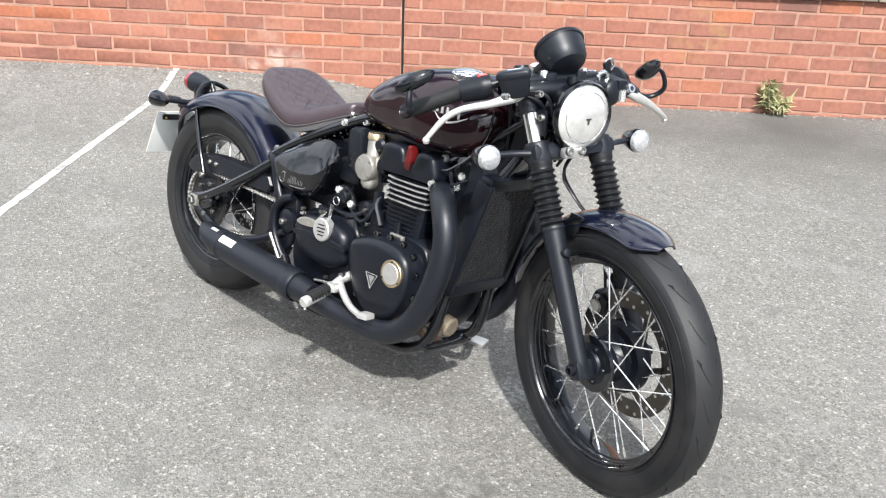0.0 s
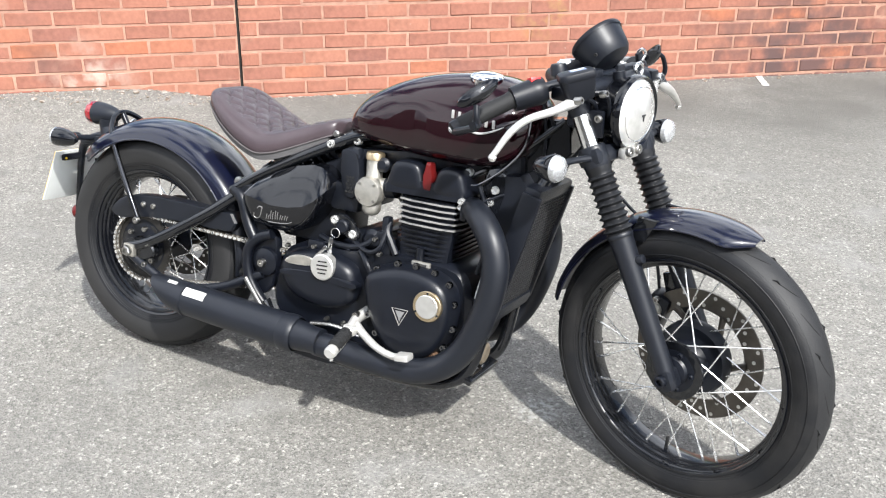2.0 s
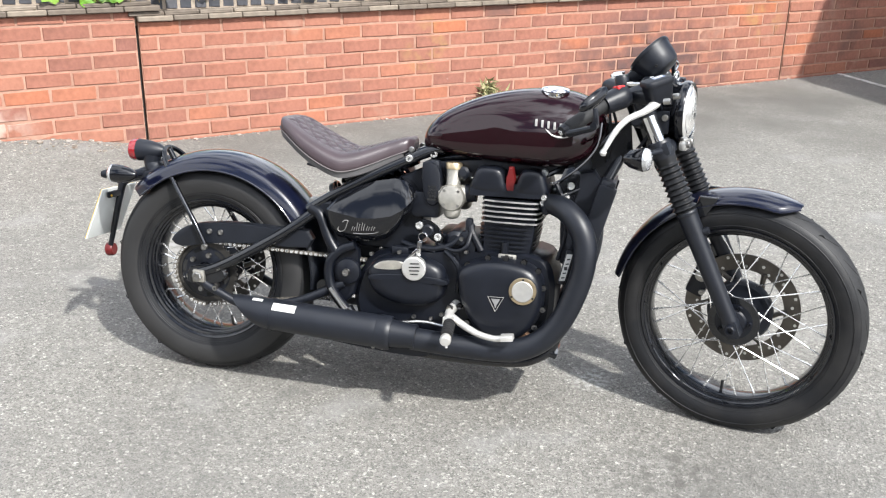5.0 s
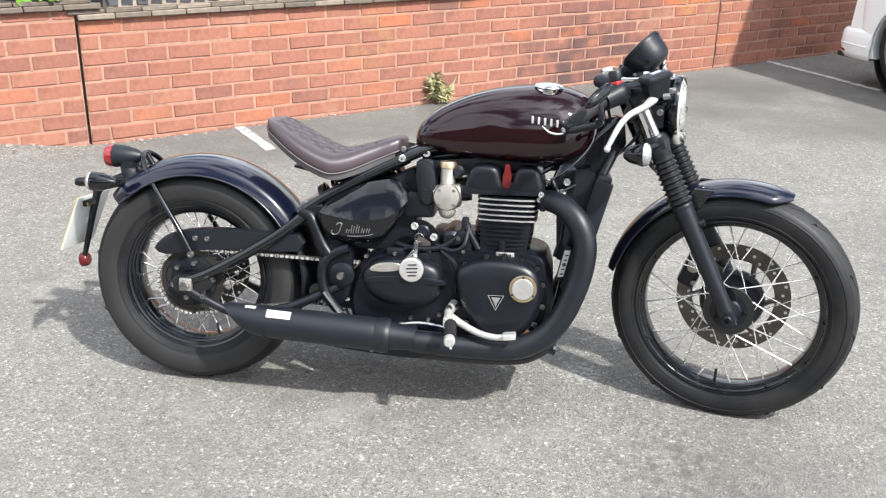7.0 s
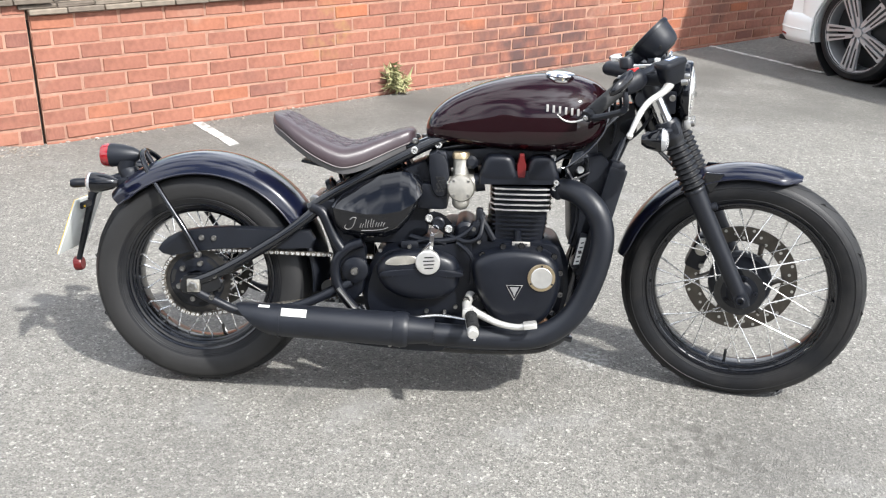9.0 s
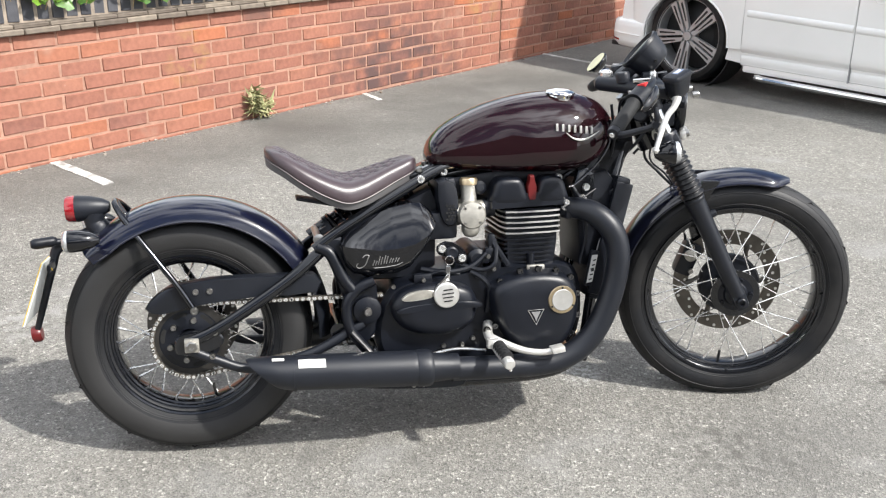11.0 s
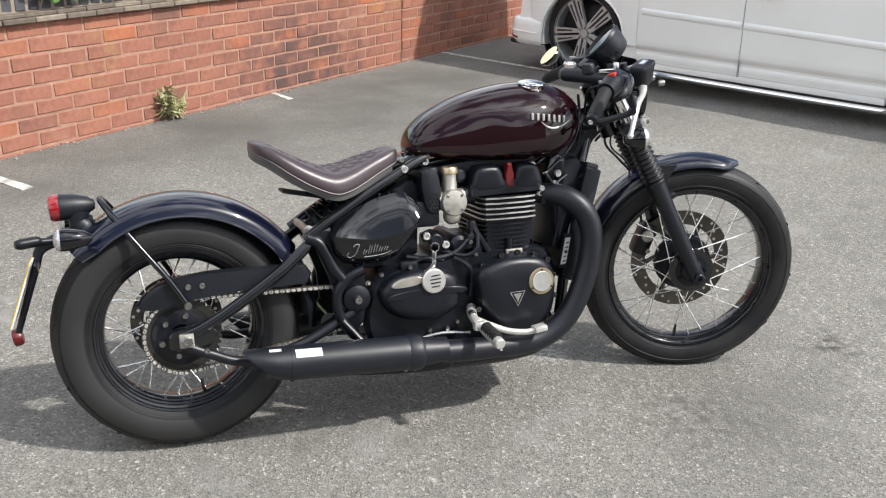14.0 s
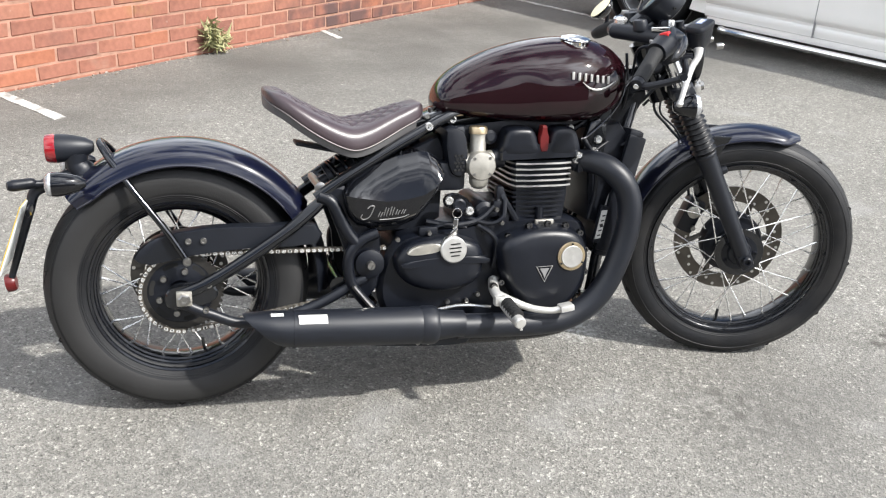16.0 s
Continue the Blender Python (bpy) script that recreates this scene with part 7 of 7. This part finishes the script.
def bars():
    h = part("handlebar", tube([(1.137, -0.350, 0.862), (1.186, -0.26, 0.905), (1.235, -0.18, 0.935), (1.262, -0.10, 0.945), (1.268, 0.0, 0.945), (1.262, 0.10, 0.945), (1.235, 0.18, 0.935), (1.195, 0.26, 0.905), (1.150, 0.350, 0.862)], 0.011, 12), SATIN, bike, "low black handlebar turned to the right", STEER)
    for s in (-1, 1):
        part("bar_clamp", rbox((1.262, s * 0.045, 0.940), (0.042, 0.032, 0.048), 0.008), SATIN, h)
        back = 0.013 if s < 0 else 0.0
        a, b = Vector((1.152 - back, s * 0.347, 0.864)), Vector((1.203 - back * 0.6, s * 0.243, 0.912))
        grip = part("grip", tube([a, a.lerp(b, 0.08), a.lerp(b, 0.92), b], [0.0170, 0.0180, 0.0180, 0.0195], 18, smooth=False), GRIP, h, "black rubber grip")
        part("bar_end", lathe([(0.016, 0), (0.0165, 0.006), (0.015, 0.016), (0.010, 0.019), (0.0, 0.019)], a, a - b, 20), ENGINE_BLACK, h)
        part("end_bolt", bolt(a + (a - b).normalized() * 0.019, a - b, 0.007, 0.003), STEEL, h)
        q = Vector((1.226, s * 0.200, 0.928))
        sw = part("switch_housing", tube([b - (a - b).normalized() * 0.002, q, q + (q - b) * 0.35], [0.026, 0.030, 0.026], 20), PLASTIC, h, "black switch housing")
        if s < 0:
            part("kill_switch", rbox((1.222, -0.204, 0.952), (0.022, 0.024, 0.012), 0.003, Euler((0, -0.3, -0.5)).to_matrix()), RED_SWITCH, sw, "red engine stop switch")
            part("button", rbox((1.190, -0.212, 0.935), (0.010, 0.02, 0.008), 0.002), GREY_PRINT, sw)
        else:
            part("rocker", rbox((1.200, 0.205, 0.945), (0.02, 0.026, 0.012), 0.003), GREY_PRINT, sw)
        # lever with its ball end
        low = 0.0 if s < 0 else 0.022
        if s < 0:
            run = [(1.305, -0.150, 0.925), (1.312, -0.185, 0.918), (1.300, -0.235, 0.905), (1.275, -0.290, 0.892), (1.258, -0.325, 0.868), (1.240, -0.357, 0.822)]
        else:
            run = [(1.300, 0.182, 0.908), (1.301, 0.208, 0.896), (1.297, 0.250, 0.878), (1.288, 0.295, 0.856), (1.279, 0.328, 0.838), (1.272, 0.350, 0.825)]
        lev = part("lever", tube(run, [0.012, 0.013, 0.0085, 0.0075, 0.0075, 0.006] if s < 0 else [0.010, 0.0125, 0.0110, 0.0080, 0.0072, 0.0068], 14), SILVER_PAINT, h, "silver hand lever with a ball end")
        part("lever_ball", lathe([(0.0, -0.009), (0.006, -0.007), (0.009, 0), (0.006, 0.007), (0.0, 0.009)], Vector(run[-1]) - Vector((0.001, 0, 0.004)), UP, 14), SILVER_PAINT, lev)
        part("lever_pivot", lathe([(0.010, -0.014), (0.010, 0.014), (0, 0.014)], (1.303, s * 0.160, 0.924 - low), UP, 14), STEEL, lev)
        part("lever_clamp", rbox((1.275, s * 0.160, 0.925), (0.06, 0.032, 0.03), 0.008), ENGINE_BLACK, lev)
        if s < 0:
            outline = [(-0.034, -0.030), (-0.030, -0.050), (0.010, -0.054), (0.030, -0.046), (0.036, -0.020), (0.034, 0.036), (0.024, 0.050), (-0.016, 0.050), (-0.032, 0.040)]
            ring = [(v.x, v.y) for v in curve_points([Vector((x, y, 0)) for x, y in outline], 4, closed=True)]
            at = Matrix.Translation((1.312, -0.180, 0.970)) @ pose(0, 0, 0, 10, -8, 0) @ pose(0, 0, 0, 0, 0, -40) @ Matrix.Diagonal((0.68, 0.76, 0.86, 1))
            cup, lid_bm = bmesh.new(), bmesh.new()
            skin(cup, [[at @ Vector((x * k, y * k, z)) for x, y in ring] for z, k in ((-0.058, 0.62), (-0.052, 0.74), (-0.020, 0.88), (-0.004, 0.92))])
            skin(lid_bm, [[at @ Vector((x * k, y * k, z)) for x, y in ring] for z, k in ((-0.006, 0.96), (-0.003, 1.0), (0.006, 0.99), (0.011, 0.92), (0.0135, 0.76), (0.0145, 0.4))])
            mc = part("brake_reservoir", cup, PLASTIC, h, "black brake fluid reservoir")
            lid = part("lid", lid_bm, PLASTIC, mc)
            tilt = at.to_3x3().normalized()
            lab = part("warning_print", rbox(at @ Vector((0.0, 0.004, 0.0146)), (0.016, 0.034, 0.0014), 0.0005, tilt), BLUE_PRINT, lid, "small blue and white warning print")
            for k in range(3):
                part("print_line", rbox(at @ Vector((-0.005 + 0.005 * k, 0.004, 0.0153)), (0.0022, 0.030 - 0.005 * k, 0.0008), 0, tilt), LABEL, lab)
            for y in (-0.125, -0.218):
                part("bolt", bolt((1.348, y - 0.01, 0.932), (1, 0, 0.2), 0.008, 0.012), BOLT, mc)
        else:
            part("clutch_perch", tube([(1.262, 0.110, 0.936), (1.272, 0.150, 0.926), (1.290, 0.186, 0.912), (1.298, 0.206, 0.900)], [0.017, 0.020, 0.019, 0.014], 16), SATIN, h)
            part("switch_bowl", lathe([(0.0, 0.016), (0.014, 0.015), (0.027, 0.010), (0.034, 0.001), (0.036, -0.012), (0.030, -0.030), (0.0, -0.034)], (1.288, 0.140, 0.908), (1, 0.12, 0), 28), PLASTIC, h)
            part("cable_tab", rbox((1.276, 0.128, 0.966), (0.010, 0.022, 0.034), 0.004, Euler((0.35, 0, 0)).to_matrix()), ENGINE_BLACK, h)
            part("tab_hook", tube([(1.280, 0.134, 0.962), (1.284, 0.140, 0.978), (1.280, 0.130, 0.988), (1.272, 0.124, 0.980)], 0.0035, 8), CHROME, h)
            part("pivot_bolt", bolt((1.302, 0.183, 0.917), (1, 0, 0.3), 0.012, 0.010), CHROME, h)
            part("perch_ring", tube([(1.292, 0.102 + 0.015 * math.cos(t), 0.946 + 0.015 * math.sin(t)) for t in [i * math.pi / 4 for i in range(8)]], 0.005, 8, 2, closed=True), CHROME, h)
    # right mirror: a long oval above the grip, facing the rider
    mr = part("bar_end_mirror", tube([(1.145, -0.352, 0.857), (1.158, -0.372, 0.860), (1.195, -0.386, 0.873), (1.224, -0.394, 0.885), (1.230, -0.402, 0.905), (1.226, -0.398, 0.930)], [0.010, 0.009, 0.008, 0.008, 0.0075, 0.006], 10), ENGINE_BLACK, bike, "long oval bar-end mirror above the grip", STEER)
    n = Vector((-0.89, 0.264, 0.373)).normalized()
    along = Vector((-0.52, -0.73, -0.43))
    along = (along - n * along.dot(n)).normalized()
    place = Matrix.Translation((1.217, -0.380, 0.947)) @ Matrix((along, n.cross(along), n)).transposed().to_4x4()
    flat = Matrix.Diagonal((1.04, 0.40, 1.0, 1))
    for nm, prof, mat in (("mirror_back", [(0.0, -0.014), (0.026, -0.011), (0.042, -0.003), (0.047, 0.004), (0.045, 0.007), (0.0, 0.007)], GLOSS_BLACK), ("mirror_glass", [(0.044, 0.0085), (0.0, 0.009)], MIRROR)):
        b = lathe(prof, (0, 0, 0), UP, 32)
        bmesh.ops.transform(b, matrix=place @ flat, verts=b.verts[:])
        part(nm, b, mat, mr)
    part("arm_joint", lathe([(0.009, -0.009), (0.009, 0.009), (0, 0.009)], (1.227, -0.400, 0.890), RIGHT, 12), ENGINE_BLACK, mr)
    # left mirror, standing up at the far bar end
    ml = part("bar_end_mirror", tube([(1.150, 0.328, 0.862), (1.164, 0.376, 0.858), (1.186, 0.398, 0.884), (1.184, 0.385, 0.926), (1.174, 0.362, 0.936)], [0.008, 0.007, 0.0065, 0.006, 0.005], 10), ENGINE_BLACK, bike, "small round bar-end mirror standing upright", STEER @ pose(0, 0.022, 0))
    face = Vector((-0.70, -0.10, 0.66)).normalized()
    part("mirror_back", lathe([(0.0, -0.020), (0.014, -0.0185), (0.026, -0.013), (0.034, -0.004), (0.0385, 0.004), (0.0375, 0.008), (0.0, 0.008)], (1.164, 0.354, 0.928), face, 30), GLOSS_BLACK, ml)
    part("mirror_glass", lathe([(0.0368, 0.010), (0.0, 0.0105)], (1.164, 0.354, 0.928), face, 30), MIRROR_PALE, ml)
    # cables from the bars
    cb = part("control_cable", tube([(1.24, -0.16, 0.925), (1.30, -0.09, 0.90), (1.27, -0.045, 0.82), (1.21, -0.04, 0.74), (1.12, -0.05, 0.70)], 0.0045, 8), PLASTIC, bike, "black control cables round the headstock", STEER)
    for path in ([(1.24, 0.16, 0.925), (1.31, 0.09, 0.91), (1.30, 0.03, 0.80), (1.24, 0.03, 0.72)], [(1.30, -0.14, 0.93), (1.34, -0.10, 0.92), (1.315, -0.055, 0.83), (1.29, -0.02, 0.75)], [(1.22, -0.19, 0.92), (1.18, -0.12, 0.90), (1.18, -0.06, 0.82), (1.15, -0.03, 0.74)], [(1.16, -0.07, 0.88), (1.17, -0.075, 0.78), (1.15, -0.07, 0.69)]):
        part("cable", tube(path, 0.004, 8), PLASTIC, cb)


def indicators():
    for s in (-1, 1):
        f = part("front_indicator", lathe([(0.0, -0.050), (0.012, -0.048), (0.022, -0.034), (0.029, -0.010), (0.031, 0.0), (0.030, 0.004), (0.0, 0.004)], (1.305, s * 0.231, 0.783), (1, 0, 0.05), 28), GLOSS_BLACK, bike, "bullet-shaped front indicator with a clear lens", STEER)
        part("lens", lathe([(0.0295, 0.002), (0.0295, 0.008), (0.026, 0.015), (0.014, 0.020), (0.0, 0.021)], (1.305, s * 0.231, 0.783), (1, 0, 0.05), 28), CLEAR_LENS, f, "clear dimpled lens")
        part("stalk", tube([(1.325, s * 0.105, 0.786), (1.305, s * 0.155, 0.785), (1.292, s * 0.205, 0.783)], [0.009, 0.007, 0.008], 10), SATIN, f)
        r = part("rear_indicator", lathe([(0.0, -0.062), (0.008, -0.060), (0.018, -0.045), (0.025, -0.020), (0.0275, 0.0), (0.027, 0.010), (0.0, 0.010)], (-0.252, s * 0.152, 0.596), (-1, 0, 0.0), 28), GLOSS_BLACK, bike, "bullet-shaped rear indicator with a clear lens")
        part("lens", lathe([(0.0265, 0.009), (0.0265, 0.016), (0.022, 0.022), (0.010, 0.026), (0.0, 0.026)], (-0.252, s * 0.152, 0.596), (-1, 0, 0.0), 28), CLEAR_LENS, r, "clear dimpled lens")
        part("stalk", tube([(-0.232, s * 0.03, 0.585), (-0.240, s * 0.08, 0.590), (-0.244, s * 0.132, 0.595)], [0.010, 0.008, 0.009], 10), SATIN, r)


LAMP_TIP = (-0.372, -0.040, 0.574)


def tail():
    t = part("tail_lamp", lathe([(0.0, -0.088), (0.012, -0.086), (0.022, -0.070), (0.030, -0.040), (0.0335, -0.010), (0.034, 0.0), (0.0335, 0.004), (0.0, 0.004)], (-0.268, 0, 0.652), (-1, 0, -0.03), 32), SATIN, bike, "round tail lamp in a bullet-shaped black housing")
    part("lens", lathe([(0.0340, -0.004), (0.0340, 0.012), (0.031, 0.019), (0.016, 0.023), (0.0, 0.0235)], (-0.268, 0, 0.652), (-1, 0, -0.03), 32), RED_LENS, t, "red lens")
    part("lamp_foot", tube([(-0.222, 0, 0.640), (-0.222, 0, 0.617), (-0.212, 0, 0.600), (-0.196, 0, 0.580)], [0.028, 0.025, 0.029, 0.040], 16), SATIN, t)
    hold = part("plate_holder", tube([(-0.19, 0.0, 0.600), (-0.245, 0.0, 0.582), (-0.315, 0.0, 0.555), (-0.336, 0.004, 0.50), (-0.372, 0.030, 0.40), (-0.396, 0.046, 0.332)], [0.022, 0.020, 0.014, 0.010, 0.009, 0.008], 12), SATIN, bike, "black number plate holder")
    part("holder_wing", rbox((-0.245, 0, 0.578), (0.085, 0.10, 0.018), 0.006, Euler((0, radians(-14), 0)).to_matrix()), SATIN, hold)
    part("plate_lamp", tube([(-0.275, -0.010, 0.572), (-0.315, -0.022, 0.574), (-0.322, -0.024, 0.576), (LAMP_TIP[0] + 0.012, LAMP_TIP[1] + 0.004, LAMP_TIP[2]), LAMP_TIP], [0.008, 0.009, 0.013, 0.0135, 0.009], 12, 4), PLASTIC, hold)
    tab = part("plate_tab", rbox((-0.329, -0.042, 0.516), (0.010, 0.070, 0.020), 0.006), PLASTIC, hold)
    part("yellow_reflex", lathe([(0.004, 0.0), (0.003, 0.002), (0, 0.002)], (-0.3238, -0.066, 0.514), (1, -0.1, 0.3), 10), YELLOW_PLATE, tab)
    a = math.degrees(math.atan2(0.058, 0.153))
    turn = Euler((0, 0, radians(-1.0))).to_matrix() @ Euler((0, radians(a), 0)).to_matrix()
    mid = Vector((-0.366, 0.004, 0.4555))
    pl = part("number_plate", rbox(mid, (0.004, 0.190, 0.168), 0.0012, turn), WHITE_PLATE, hold, "rear number plate, white back and yellow face")
    part("plate_face", rbox(mid + turn @ Vector((-0.0032, 0, 0)), (0.0022, 0.188, 0.166), 0.0006, turn), YELLOW_PLATE, pl, "yellow reflective plate face")
    for k, (z, n) in enumerate(((0.04, 4), (-0.035, 3))):
        for i in range(n):
            part("plate_bar", rbox(mid + turn @ Vector((-0.0048, -0.055 + 0.037 * i, z)), (0.0012, 0.026, 0.052), 0.0003, turn), DARK_PRINT, pl)
    rf = part("reflector", lathe([(0.019, 0.0), (0.019, 0.0055), (0.015, 0.0065), (0.0, 0.007)], (-0.405, 0.054, 0.319), (-1, 0, -0.15), 24), RED_LENS, hold, "round red reflector")
    part("reflector_back", lathe([(0.0180, -0.014), (0.0220, -0.008), (0.0220, 0.0075), (0.0195, 0.0075), (0.0195, 0.002), (0, 0.002)], (-0.401, 0.054, 0.319), (-1, 0, -0.15), 24), RED_PLASTIC, hold)
    part("reflector_stem", rail((-0.392, 0.044, 0.345), (-0.398, 0.052, 0.322), 0.006), PLASTIC, hold)


rear_wheel()
front_wheel()
mudguards()
swingarm()
chassis()
seat()
tank()
side_panels()
engine()
exhaust()
radiator()
controls()
fork()
headlamp()
gauge()
bars()
indicators()
tail()


# ---- pieces of the wall and small growth, last ----
moss_grit()
lay_bricks()
ivy()
